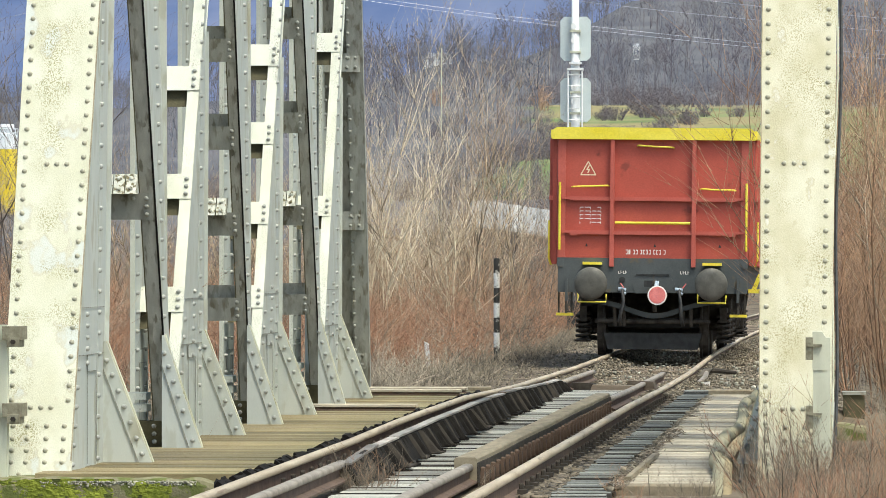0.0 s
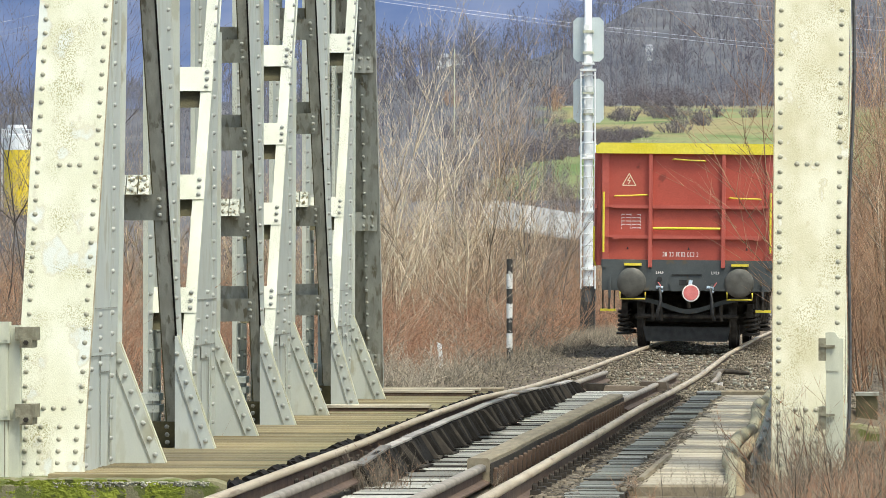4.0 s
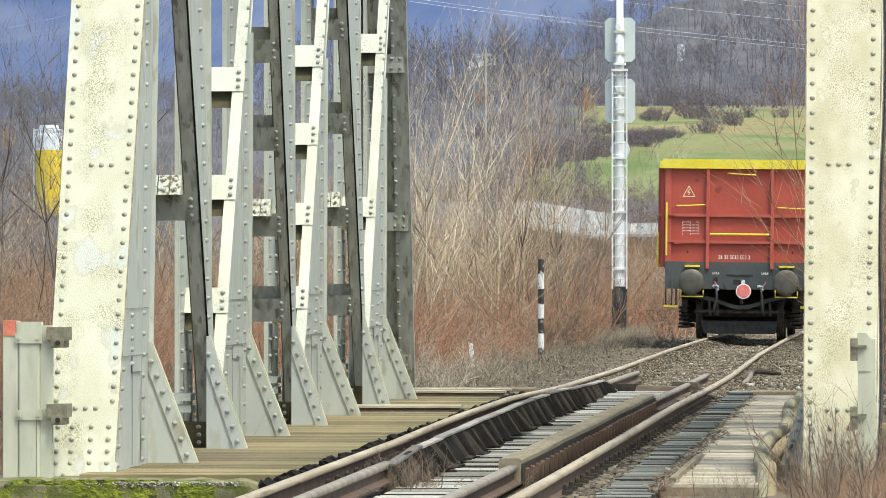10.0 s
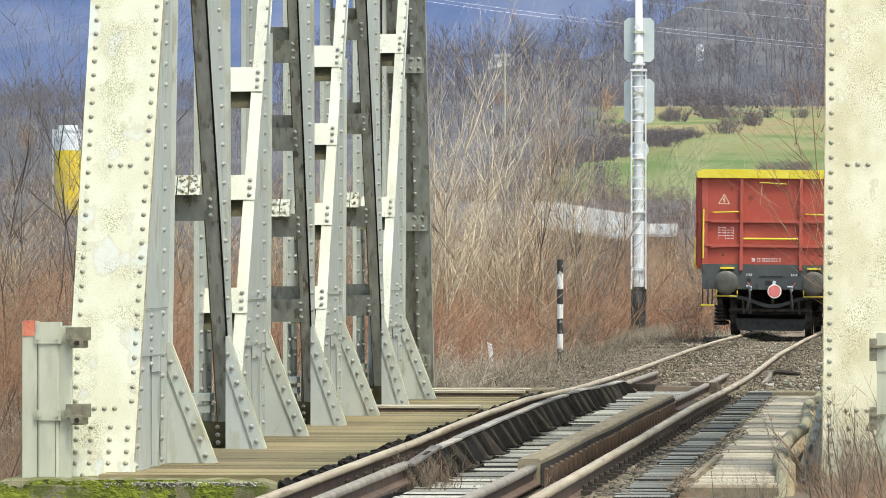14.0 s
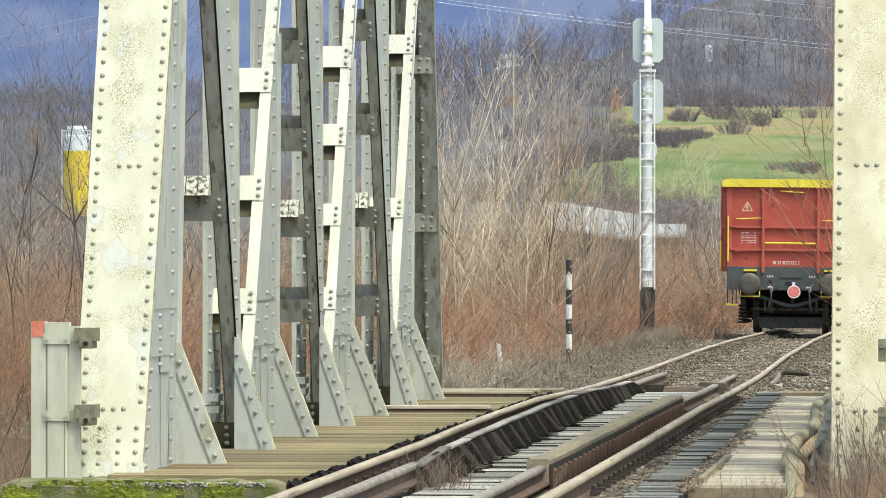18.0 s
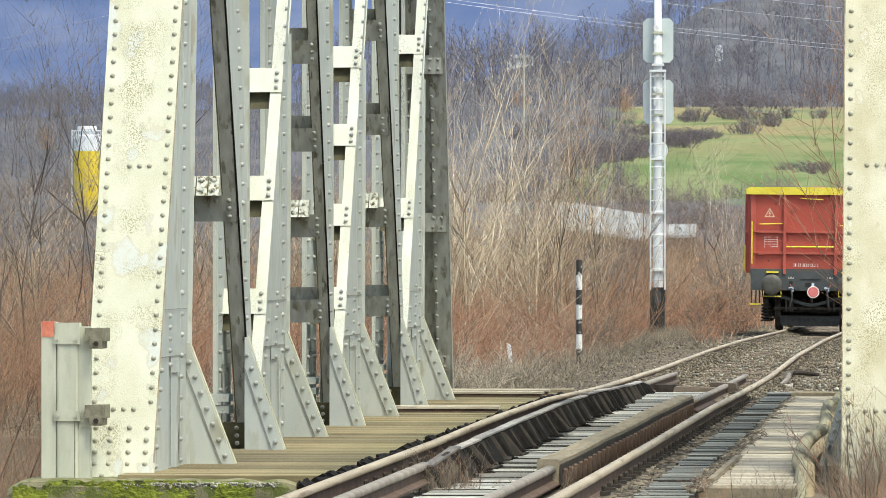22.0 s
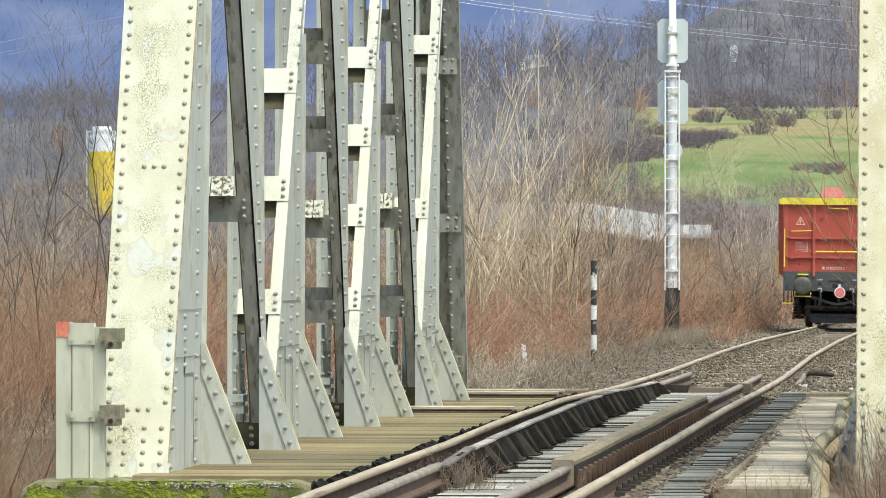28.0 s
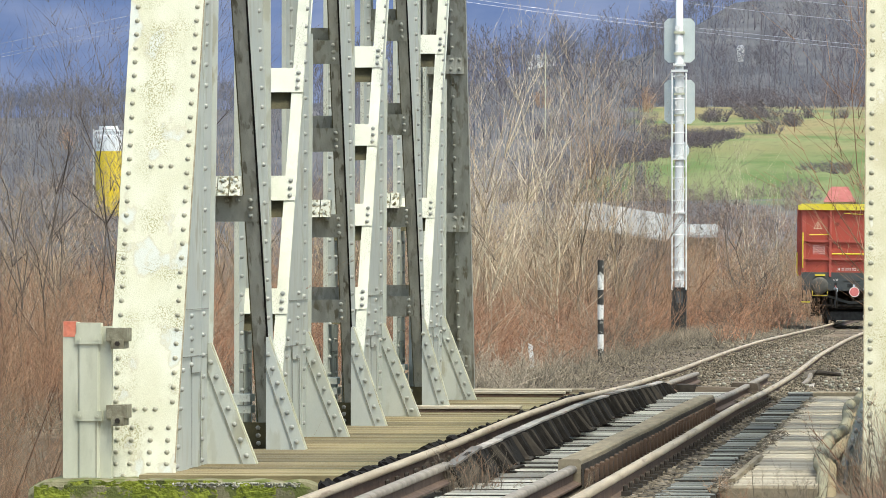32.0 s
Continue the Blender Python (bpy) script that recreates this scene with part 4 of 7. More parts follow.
def build_guards():
    """The two guard kerbs between the rails: a ribbed dark sheet and a bolted timber."""
    t = thing("guard_kerb", "dark ribbed steel guard kerb with pale worn top edge", "guard kerb", (-3.34, 37.6, -0.15))
    x, y0, y1 = -3.335, 37.4, 64.6
    ys = list(np.arange(y0, y1, 0.7)) + [y1]

    def zt(y):
        ends = max(0.0, 1.2 - min(y - y0, y1 - y)) / 1.2
        return 0.5 * (rail_z(-5, y) + rail_z(-5, y)) + 0.035 - 0.05 * ends

    bm = bmesh.new()
    prof = [(-0.03, -0.19), (0.0, -0.19), (0.0, -0.012), (-0.03, -0.012)]
    rings = [[bm.verts.new((x + u + (0.10 if w < -0.1 else 0), y, zt(y) + w)) for u, w in prof] for y in ys]
    for a, b in zip(rings, rings[1:]):
        for k in range(4):
            bm.faces.new((a[k], a[(k + 1) % 4], b[(k + 1) % 4], b[k]))
    bm.faces.new(rings[0])
    bm.faces.new(rings[-1][::-1])
    part("kerb_sheet", bm, "rubber", t)
    # flat worn cover plates on top, one after the other
    rnd = random.Random(12)
    ya = y0
    while ya < y1 - 0.5:
        yb = min(y1, ya + rnd.uniform(1.6, 2.8))
        za, zb = zt(ya) + rnd.uniform(-0.006, 0.008), zt(yb) + rnd.uniform(-0.006, 0.008)
        bm = bmesh.new()
        v = bx(bm, x - 0.06, x + 0.012, ya, yb - 0.004, -0.014, 0.0)
        for p in v:
            p.co.z += za if p.co.y < (ya + yb) / 2 else zb
        part("kerb_top", bm, "kerb_plate", t, "pale worn steel cover plate")
        ya = yb
    bm = bmesh.new()
    slab(bm, [(0.0, 0, -0.016), (0.02, 0.02, -0.02), (0.105, 0.09, -0.165), (0.125, 0.10, -0.185), (0.125, 0.10, -0.195), (0.08, 0.06, -0.195), (0.0, 0, -0.10)], (0.008, 0.018, 0))
    bx(bm, 0.06, 0.145, 0.06, 0.20, -0.2, -0.188)
    dark_rib = finish("kerb_rib", bm.copy(), "rubber")
    rib = finish("kerb_rib", bm, "iron")
    for i in range(86):
        y = y0 + 0.12 + 0.312 * i + rnd.uniform(-0.05, 0.05)
        ob = new("kerb_rib", rib if i % 3 == 0 else dark_rib)
        hang(ob, t)
        ob.location = (x + rnd.uniform(-0.004, 0.006), y, zt(y) + rnd.uniform(-0.012, 0.002))
        ob.rotation_euler = (rnd.uniform(-0.12, 0.12), rnd.uniform(-0.08, 0.08), rnd.uniform(-0.35, 0.35))
    t = thing("guard_timber", "weathered brown guard timber with bolt heads along its side", "guard timber", (-2.6, 38, -0.15))
    x0, x1 = -2.69, -2.54
    ys = list(np.arange(38.0, 58.2, 0.7)) + [58.2]

    def zt2(y):
        return rail_z(0, y) + 0.04 + 0.003 * math.sin(y * 0.9)

    bm = bmesh.new()
    prof = [(x0, -0.17), (x1, -0.17), (x1, -0.012), (x1 - 0.012, 0), (x0 + 0.012, 0), (x0, -0.012)]
    rings = [[bm.verts.new((u, y, zt2(y) + w)) for u, w in prof] for y in ys]
    for a, b in zip(rings, rings[1:]):
        for k in range(6):
            bm.faces.new((a[k], a[(k + 1) % 6], b[(k + 1) % 6], b[k]))
    bm.faces.new(rings[0])
    bm.faces.new(rings[-1][::-1])
    part("timber", bm, "beam", t)
    # added strip that makes the timber's side darker than its top
    bm = bmesh.new()
    rings = [[bm.verts.new((x1 + u, y, zt2(y) + w)) for u, w in ((0.003, -0.17), (0.012, -0.17), (0.012, -0.035), (0.003, -0.035))] for y in ys]
    for a, b in zip(rings, rings[1:]):
        for k in range(4):
            bm.faces.new((a[k], a[(k + 1) % 4], b[(k + 1) % 4], b[k]))
    bm.faces.new(rings[0])
    bm.faces.new(rings[-1][::-1])
    part("side_angle", bm, "iron", t, "dark strip along the side of the timber")
    bm = bmesh.new()
    bx(bm, 0.0, 0.025, -0.03, 0.03, -0.10, -0.01)
    lathe(bm, [(0.022, -0.01), (0.022, 0.014), (0.012, 0.024)], 6, (0.016, 0, 0), "z")
    bolt = finish("bolt", bm, "rail")
    for i in range(37):
        y = 38.2 + 0.54 * i
        ob = new("bolt", bolt)
        hang(ob, t)
        ob.location = (x1 + 0.012, y, zt2(y) - 0.09)


def build_decks():
    boards("deck_planking", "tan weathered deck planks beside the track", -5.55, -4.12, DECK0 - 0.1, DECK1, 0.29, 0.022, DECK_Z - 0.06, DECK_Z, "plank", 0.05, 1, 0.003, False, True)
    boards("track_slats", "weathered grey slats between the guard kerbs", -3.30, -2.66, 33.6, DECK1 + 2.4, 0.31, 0.17, -0.22, -0.165, "plank_gray", 0.03, 2, 0.012)
    boards("side_slats", "dark blue-grey slats beside the rail", -1.92, -1.58, 35.0, DECK1 + 2.2, 0.24, 0.26, -0.20, -0.15, "plank_dark", 0.03, 3, 0.010)
    boards("walkway_boards", "pale worn walkway boards beside insulated pipes", -1.57, -0.98, 37.2, DECK1 - 1.2, 0.22, 0.02, -0.15, -0.125, "plank_pale", 0.03, 5, 0.004, False, flat=0.35)
    bm = bmesh.new()
    slab(bm, [(-1.60, 36.98, -0.30), (-1.60, 36.98, -0.135), (-1.60, 37.0, -0.122), (-1.60, 37.17, -0.122), (-1.60, 37.17, -0.30)], (0.66, 0, 0))
    solo("deck_sill", bm, "beam", "weathered timber sill at the walkway's end", "sill", kind="structure")
    # bridge timbers carrying the rails
    t = thing("bridge_timbers", "dark cross timbers under the rails", "bridge timber", (TRACK_X, 36, -0.4))
    bm = bmesh.new()
    bx(bm, -1.28, 1.36, 0, 0.2, -0.42, -0.225)
    me = finish("cross_timber", bm, "sleeper")
    for i in range(47):
        ob = new("cross_timber", me)
        hang(ob, t)
        ob.location = (TRACK_X, 36.1 + 0.56 * i, 0)
    for x in (RAIL_L, RAIL_R):
        bm = bmesh.new()
        bx(bm, x - 0.16, x + 0.16, 38.8, DECK1, -0.95, -0.43)
        part("stringer", bm, "iron", t)
    # ragged dark matting along the plank ends
    rnd = random.Random(8)
    t = thing("edge_matting", "ragged dark matting along the plank ends", "matting", (-4.05, 36, -0.12))
    for i in range(106):
        y = 36.4 + i * 0.24
        bm = bmesh.new()
        w = rnd.uniform(0.01, 0.09)
        zz = min(DECK_Z, rail_z(-5, y) - 0.1)
        a = -4.13 + rnd.uniform(-0.03, 0.03)
        slab(bm, [(a, y, zz - 0.05), (a, y, zz + rnd.uniform(0.005, 0.03)), (a + w * 0.6, y, zz + rnd.uniform(0.012, 0.045)), (a + w + 0.06, y, zz - 0.02), (a + w + 0.1, y, zz - 0.08)],
             (rnd.uniform(-0.03, 0.03), rnd.uniform(0.14, 0.27), rnd.uniform(-0.01, 0.01)))
        part("mat_strip", bm, "rubber", t)
    # end sills of the deck
    for nm, x0, x1, y in (("deck_sill", -5.9, -4.0, DECK1), ("deck_sill", -1.62, -0.6, DECK1 - 1.15)):
        bm = bmesh.new()
        slab(bm, [(x0, y, -0.3), (x0, y, -0.09), (x0, y + 0.02, -0.075), (x0, y + 0.2, -0.075), (x0, y + 0.2, -0.3)], (x1 - x0, 0, 0))
        solo(nm, bm, "beam", "weathered timber sill at the deck's end", "sill", kind="structure")


def build_pipes():
    for x, r, m, label, z, ph in ((-1.0, 0.052, "pipe", "grey-brown wrapped insulated pipe along the walkway", -0.065, 0.0), (-0.915, 0.040, "pipe_tan", "ochre wrapped pipe with dark bands", -0.075, 1.3)):
        t = thing("insulated_pipe", label, "pipe", (x, 37, z))
        pts = [(x + 0.035 * math.sin(y * 0.55 + ph) + (0.03 if y < 39 else -0.004 * (y - 39)), y, z + 0.012 * math.sin(y * 1.3 + ph) - max(0, 38.6 - y) * 0.10) for y in np.arange(36.6, 61.6, 0.35)]
        bm = bmesh.new()
        tube(bm, pts, [r * (1 + 0.05 * math.sin(i * 0.9) * math.sin(i * 0.37)) for i in range(len(pts))], 12)
        part("pipe_wrap", bm, m, t, smooth=True)
        for i in range(9, len(pts) - 1, 22):
            bm = bmesh.new()
            tube(bm, [pts[i], Vector(pts[i]) + Vector((0, 0.05, 0))], r * 1.05, 12)
            part("band", bm, "rust_clamp", t)
    t = thing("thin_cable", "thin dark cable slung along the pipes", "cable", (-0.68, 38, 0))
    bm = bmesh.new()
    tube(bm, [(-0.80 - 0.01 * math.sin(y), y, 0.02 + 0.10 * ((y - 38) / 22) ** 2 - (0.16 if y < 39 else 0)) for y in np.arange(38, 61.5, 0.8)], 0.012, 6)
    part("cable_run", bm, "hose", t)


def build_abutments():
    def block(name, x0, x1, y0, y1, z, low):
        """Concrete block with a worn, uneven, rounded top edge."""
        n, prof = 56, ((0.0, low), (0.0, z - 0.05), (0.015, z - 0.015), (0.06, z), (y1 - y0, z), (y1 - y0, low))
        bm = bmesh.new()
        rings = []
        for i in range(n + 1):
            k = i / n
            x = x0 + (x1 - x0) * k
            end = 0.06 * max(0.0, 1 - min(k, 1 - k) * 12) ** 2
            rings.append([bm.verts.new((x, y0 + dy + 0.02 * noise.noise(Vector((x * 4, zz * 3, y0))) + (end if dy < 0.1 else 0),
                                        zz - (end + 0.018 * noise.noise(Vector((x * 6, dy, 1))) if zz > low else 0))) for dy, zz in prof])
        for a, b in zip(rings, rings[1:]):
            for k in range(len(prof)):
                bm.faces.new((a[k], a[(k + 1) % len(prof)], b[(k + 1) % len(prof)], b[k]))
        bm.faces.new(rings[0])
        bm.faces.new(rings[-1][::-1])
        solo(name, bm, "concrete", "mossy concrete bridge abutment", "abutment", kind="structure")

    block("abutment_near", -6.30, -4.28, 38.35, 40.3, -0.145, -3.6)
    block("abutment_mid", -4.27, -0.15, 38.9, 40.3, -0.45, -3.6)
    box = thing("cable_box", "dark steel cable box with a pale lid beside the bridge", "cable box", (-0.09, 62, -0.55))
    bm = bmesh.new()
    bx(bm, -0.20, 0.03, 61.9, 62.3, -0.75, -0.15)
    part("body", bm, "moss_and_shade_dark", box)
    bm = bmesh.new()
    bx(bm, -0.215, 0.045, 61.88, 62.32, -0.149, -0.115)
    part("lid", bm, "grime_and_shade", box, "pale lid")
    block("abutment_far", -6.4, 0.05, 61.5, 62.9, -0.42, -3.6)
    # bright moss cushions on the face and edge of the near abutment
    verts, quads, index = [], [], {}
    cx, cz = 0.006, 0.0035
    n, m = int(1.75 / cx), 48

    def corner(i, j):
        if (i, j) not in index:
            x, z = -6.25 + cx * i, -0.150 - cz * j
            rise = 0.005 + 0.006 * noise.noise(Vector((x * 28, z * 40, 4))) + 0.005 * noise.noise(Vector((x * 95, z * 130, 7)))
            index[i, j] = len(verts)
            verts.append((x, 38.352 - max(0.002, rise) - 0.02 * noise.noise(Vector((x * 4, z * 3, 38))), z))
        return index[i, j]

    for i in range(n):
        for j in range(m):
            x, z = -6.25 + cx * (i + 0.5), -0.150 - cz * (j + 0.5)
            mass = 0.95 - abs(x + 5.35) * 0.75 + (-0.20 - z) * 9
            if mass + 0.5 * noise.noise(Vector((x * 5, z * 11, 2))) + 0.4 * noise.noise(Vector((x * 22, z * 45, 3))) > 0.25:
                quads.append((corner(i, j), corner(i + 1, j), corner(i + 1, j + 1), corner(i, j + 1)))
    tagged(new("moss", raw("moss", verts, quads, "moss")), "bright green moss cushions on the abutment", "moss", kind="stuff")


build_guards()
build_decks()
build_pipes()
build_abutments()


def stones(name, label, count, place, smin, smax, seed, material="stone"):
    rnd = np.random.RandomState(seed)
    cube = np.array([[-1, -1, -1], [1, -1, -1], [1, 1, -1], [-1, 1, -1], [-1, -1, 1], [1, -1, 1], [1, 1, 1], [-1, 1, 1]], dtype=float)
    fq = np.array([[3, 2, 1, 0], [4, 5, 6, 7], [0, 1, 5, 4], [1, 2, 6, 5], [2, 3, 7, 6], [3, 0, 4, 7]])
    V, Q = [], []
    for i in range(count):
        p = place(rnd)
        s = rnd.uniform(smin, smax)
        v = cube * rnd.uniform(0.45, 1.0, (8, 3)) * s * rnd.uniform(0.6, 1.2, 3)
        a = rnd.uniform(0, math.tau)
        c, d = math.cos(a), math.sin(a)
        v = np.stack([v[:, 0] * c - v[:, 1] * d, v[:, 0] * d + v[:, 1] * c, v[:, 2] * 0.8], axis=1)
        V.append(v + p)
        Q.append(fq + 8 * i)
    tagged(new(name, raw(name, np.concatenate(V), np.concatenate(Q), material)), label, "gravel", kind="stuff")


def ballast_place(rnd):
    y = 62.6 + 60 * rnd.uniform(0, 1) ** 1.9
    x = TRACK_X + rnd.uniform(-1.35, 2.9)
    return np.array([x, y, ground_z(x, y) + 0.02])


stones("ballast", "grey-brown ballast stones between the sleepers", 13000, ballast_place, 0.009, 0.023, 5)


def fine_ballast_place(rnd):
    y = 62.8 + 66 * rnd.uniform(0, 1) ** 1.5
    x = TRACK_X + rnd.uniform(-0.72, 2.6)
    top = (rail_z(-5, y) + rail_z(0, y)) / 2 - 0.15 if x < RAIL_R + 0.5 else ground_z(x, y) + 0.03
    return np.array([x, y, top + 0.02 * noise.noise(Vector((x * 2.2, y * 0.9, 5)))])


stones("fine_ballast", "pale brown stones spread over the sleepers", 9000, fine_ballast_place, 0.008, 0.021, 45, "ballast_pale")


def rail_side_place(rnd):
    """Stones heaped against the rails up to just below their heads."""
    y = 63.2 + 85 * rnd.uniform(0, 1) ** 1.6
    off = 0.05 + 0.34 * rnd.uniform(0, 1) ** 1.4
    x = (RAIL_L if rnd.uniform(0, 1) < 0.55 else RAIL_R) + off
    heap = 0.03 * noise.noise(Vector((x * 1.5, y * 0.7, 9)))
    return np.array([x, y, rail_z(x, y) - 0.055 - 0.20 * (off - 0.05) + heap - 0.08 * rnd.uniform(0, 1) ** 2])


stones("rail_side_ballast", "brown ballast heaped against the rails", 12000, rail_side_place, 0.007, 0.020, 47)


def pale_bits_place(rnd):
    y = 63.4 + 50 * rnd.uniform(0, 1) ** 1.3
    x = TRACK_X + rnd.uniform(-0.7, 2.5)
    return np.array([x, y, (rail_z(-5, y) + rail_z(0, y)) / 2 - 0.125 if x < RAIL_R + 0.5 else ground_z(x, y) + 0.05])


stones("pale_chippings", "pale chippings and dead leaves over the ballast", 420, pale_bits_place, 0.012, 0.030, 48, "aggregate")


def far_ballast_place(rnd):
    y = rnd.uniform(108, 205)
    x = TRACK_X + rnd.uniform(-2.3, 3.2)
    return np.array([x, y, ground_z(x, y) + 0.02])


stones("far_ballast", "brown ballast along the far track", 8000, far_ballast_place, 0.014, 0.045, 6)


# ---- the wagon ----
def build_wagon():
    """Open goods wagon; origin on the rails below its near buffers, +y along its length."""
    w = thing("goods_wagon", "red open freight wagon with yellow rim and dark frame", "freight wagon")
    Lb, y_wall = 14.0, 0.66

    def box_part(name, dims, m, label="", parent=None):
        bm = bmesh.new()
        bx(bm, *dims)
        return part(name, bm, m, parent or w, label)

    H0, H1 = 1.44, 3.19
    box_part("end_wall", (-1.40, 1.40, y_wall, y_wall + 0.06, H0, H1), "wagon_red")
    box_part("far_end_wall", (-1.40, 1.40, y_wall + Lb - 0.06, y_wall + Lb, H0, H1), "wagon_red")
    for s in (-1, 1):
        sd = box_part("side_wall", (s * 1.44 - 0.03, s * 1.44 + 0.03, y_wall + 0.05, y_wall + Lb - 0.05, H0 - 0.1, H1), "wagon_red")
        for i in range(12):
            y = y_wall + 0.6 + i * (Lb - 1.2) / 11
            box_part("side_post", (s * 1.475 - 0.0 if s > 0 else s * 1.475 - 0.07, s * 1.475 + 0.07 if s > 0 else s * 1.475, y - 0.05, y + 0.05, H0 - 0.1, H1), "wagon_rib", parent=sd)
        box_part("side_rail", (s * 1.475 if s > 0 else s * 1.475 - 0.05, s * 1.475 + 0.05 if s > 0 else s * 1.475, y_wall + 0.05, y_wall + Lb - 0.05, 2.28, 2.34), "wagon_rib", parent=sd)
        # corner posts with their flange
        box_part("corner_post", (s * 1.34 - 0.055, s * 1.34 + 0.055, y_wall - 0.035, y_wall - 0.002, H0, H1), "wagon_rib")
        # end ribs
        bm = bmesh.new()
        slab(bm, [(s * 0.598 - 0.032, y_wall - 0.09, H0 - 0.13), (s * 0.598 + 0.032, y_wall - 0.09, H0 - 0.13), (s * 0.598 + 0.028, y_wall - 0.09, H1), (s * 0.598 - 0.028, y_wall - 0.09, H1)], (0, 0.089, 0))
        part("end_rib", bm, "wagon_rib", w)
    for z, bent in ((2.305, 0), (1.81, 1)):
        for a, b in ((-1.335, -0.63), (-0.566, 0.566), (0.63, 1.335)):
            bm = bmesh.new()
            bx(bm, a, b, y_wall - 0.06, y_wall - 0.002, z - 0.012, z + 0.022)
            bx(bm, max(a, -1.22), min(b, 1.22), y_wall - 0.066, y_wall - 0.055, z - 0.032, z + 0.026)
            part("end_cross_rib", bm, "wagon_rib", w)
        if bent:
            for s in (-1, 1):
                box_part("rib_lug", (s * 1.16 - 0.05, s * 1.16 + 0.05, y_wall - 0.074, y_wall - 0.067, z - 0.05, z + 0.03), "wagon_rib")
    # rim
    bm = bmesh.new()
    slab(bm, [(-1.49, y_wall - 0.10, 3.17), (1.49, y_wall - 0.10, 3.17), (1.475, y_wall - 0.10, 3.30), (1.42, y_wall - 0.10, 3.345), (-1.42, y_wall - 0.10, 3.345), (-1.475, y_wall - 0.10, 3.30)], (0, 0.17, 0))
    part("end_rim", bm, "yellow", w, "yellow painted top rim")
    for s in (-1, 1):
        box_part("side_rim", (s * 1.45 - 0.06, s * 1.45 + 0.06, y_wall + 0.075, y_wall + Lb - 0.05, 3.185, 3.31), "yellow", "yellow painted top rim")
    box_part("floor", (-1.40, 1.40, y_wall + 0.06, y_wall + Lb - 0.06, 1.30, 1.40), "wagon_dark")
    # frame
    bm = bmesh.new()
    slab(bm, [(-1.385, y_wall - 0.05, 0.93), (1.385, y_wall - 0.05, 0.93), (1.385, y_wall - 0.05, 1.435), (-1.385, y_wall - 0.05, 1.435)], (0, 0.16, 0))
    part("headstock", bm, "wagon_dark", w, "dark grey steel headstock")
    for s in (-1, 1):
        box_part("sole_bar", (s * 1.30 - 0.06, s * 1.30 + 0.06, y_wall + 0.12, y_wall + Lb - 0.1, 0.98, 1.34), "wagon_dark")
        box_part("headstock_lug", (s * 1.255 - 0.02, s * 1.255 + 0.02, y_wall - 0.10, y_wall - 0.052, 0.80, 1.14), "wagon_dark")
        box_part("headstock_corner", (s * 1.35 - 0.045, s * 1.35 + 0.045, y_wall - 0.07, y_wall - 0.052, 1.30, 1.43), "wagon_dark")
        box_part("lamp_iron", (s * 1.26 - 0.015, s * 1.26 + 0.015, y_wall - 0.07, y_wall - 0.052, 0.62, 0.80), "bogie")
    # buffers
    for s in (-1, 1):
        x = s * 0.875
        bm = bmesh.new()
        lathe(bm, [(0.19, 0.60), (0.19, 0.56), (0.14, 0.53), (0.13, 0.30), (0.10, 0.29), (0.095, 0.06)], 24, (x, 0, 1.06))
        shank = part("buffer", bm, "bogie", w, smooth=False)
        bm = bmesh.new()
        lathe(bm, [(0.05, -0.008), (0.15, 0.0), (0.225, 0.012), (0.24, 0.03), (0.235, 0.05), (0.10, 0.08)], 32, (x, 0, 1.06))
        part("buffer_plate", bm, "buffer", shank, "round greasy buffer plate", smooth=True)
        bm = bmesh.new()
        bx(bm, x - 0.14, x + 0.14, y_wall - 0.22, y_wall - 0.05, 1.335, 1.375)
        part("shunter_step", bm, "yellow", w, "yellow step plate")
        bm = bmesh.new()
        tube(bm, [(x - 0.205, 0.55, 0.92), (x - 0.205, 0.50, 0.79), (x + 0.205, 0.50, 0.79), (x + 0.205, 0.55, 0.90)], 0.013, 6)
        part("shunter_handle", bm, "yellow", w, "yellow grab handle")
        bm = bmesh.new()
        tube(bm, [(s * 1.365, y_wall - 0.08, 1.55), (s * 1.365, y_wall - 0.09, 2.0), (s * 1.365, y_wall - 0.08, 2.54)], 0.018, 8)
        for z in (1.56, 2.53):
            tube(bm, [(s * 1.365, y_wall - 0.08, z), (s * 1.365, y_wall - 0.01, z)], 0.012, 6)
        part("corner_handrail", bm, "yellow", w, "yellow vertical handrail")
        bm = bmesh.new()
        tube(bm, [(s * 1.50, y_wall + 0.2, 1.33), (s * 1.53, y_wall + 0.16, 1.42), (s * 1.53, y_wall + 0.16, 1.98)], 0.016, 8)
        part("side_handrail", bm, "yellow", w, "yellow side handrail")
        bm = bmesh.new()
        bx(bm, s * 1.27 - 0.135, s * 1.27 + 0.115, y_wall - 0.02, y_wall + 0.2, 0.585, 0.625)
        step = part("side_step", bm, "yellow", w, "yellow footstep")
        bm = bmesh.new()
        for q in (-0.1, 0.09):
            bx(bm, s * 1.27 + q - 0.012, s * 1.27 + q + 0.012, y_wall + 0.05, y_wall + 0.07, 0.62, 0.95)
        part("step_hanger", bm, "bogie", step)
    bm = bmesh.new()
    slab(bm, [(1.44, y_wall + 0.3, 0.98), (1.52, y_wall + 0.3, 1.0), (1.60, y_wall + 0.3, 1.22), (1.54, y_wall + 0.3, 1.22)], (0, 0.04, 0))
    bx(bm, 1.40, 1.58, y_wall + 0.28, y_wall + 0.36, 0.94, 1.0)
    part("brake_lever", bm, "yellow", w, "yellow change-over lever")
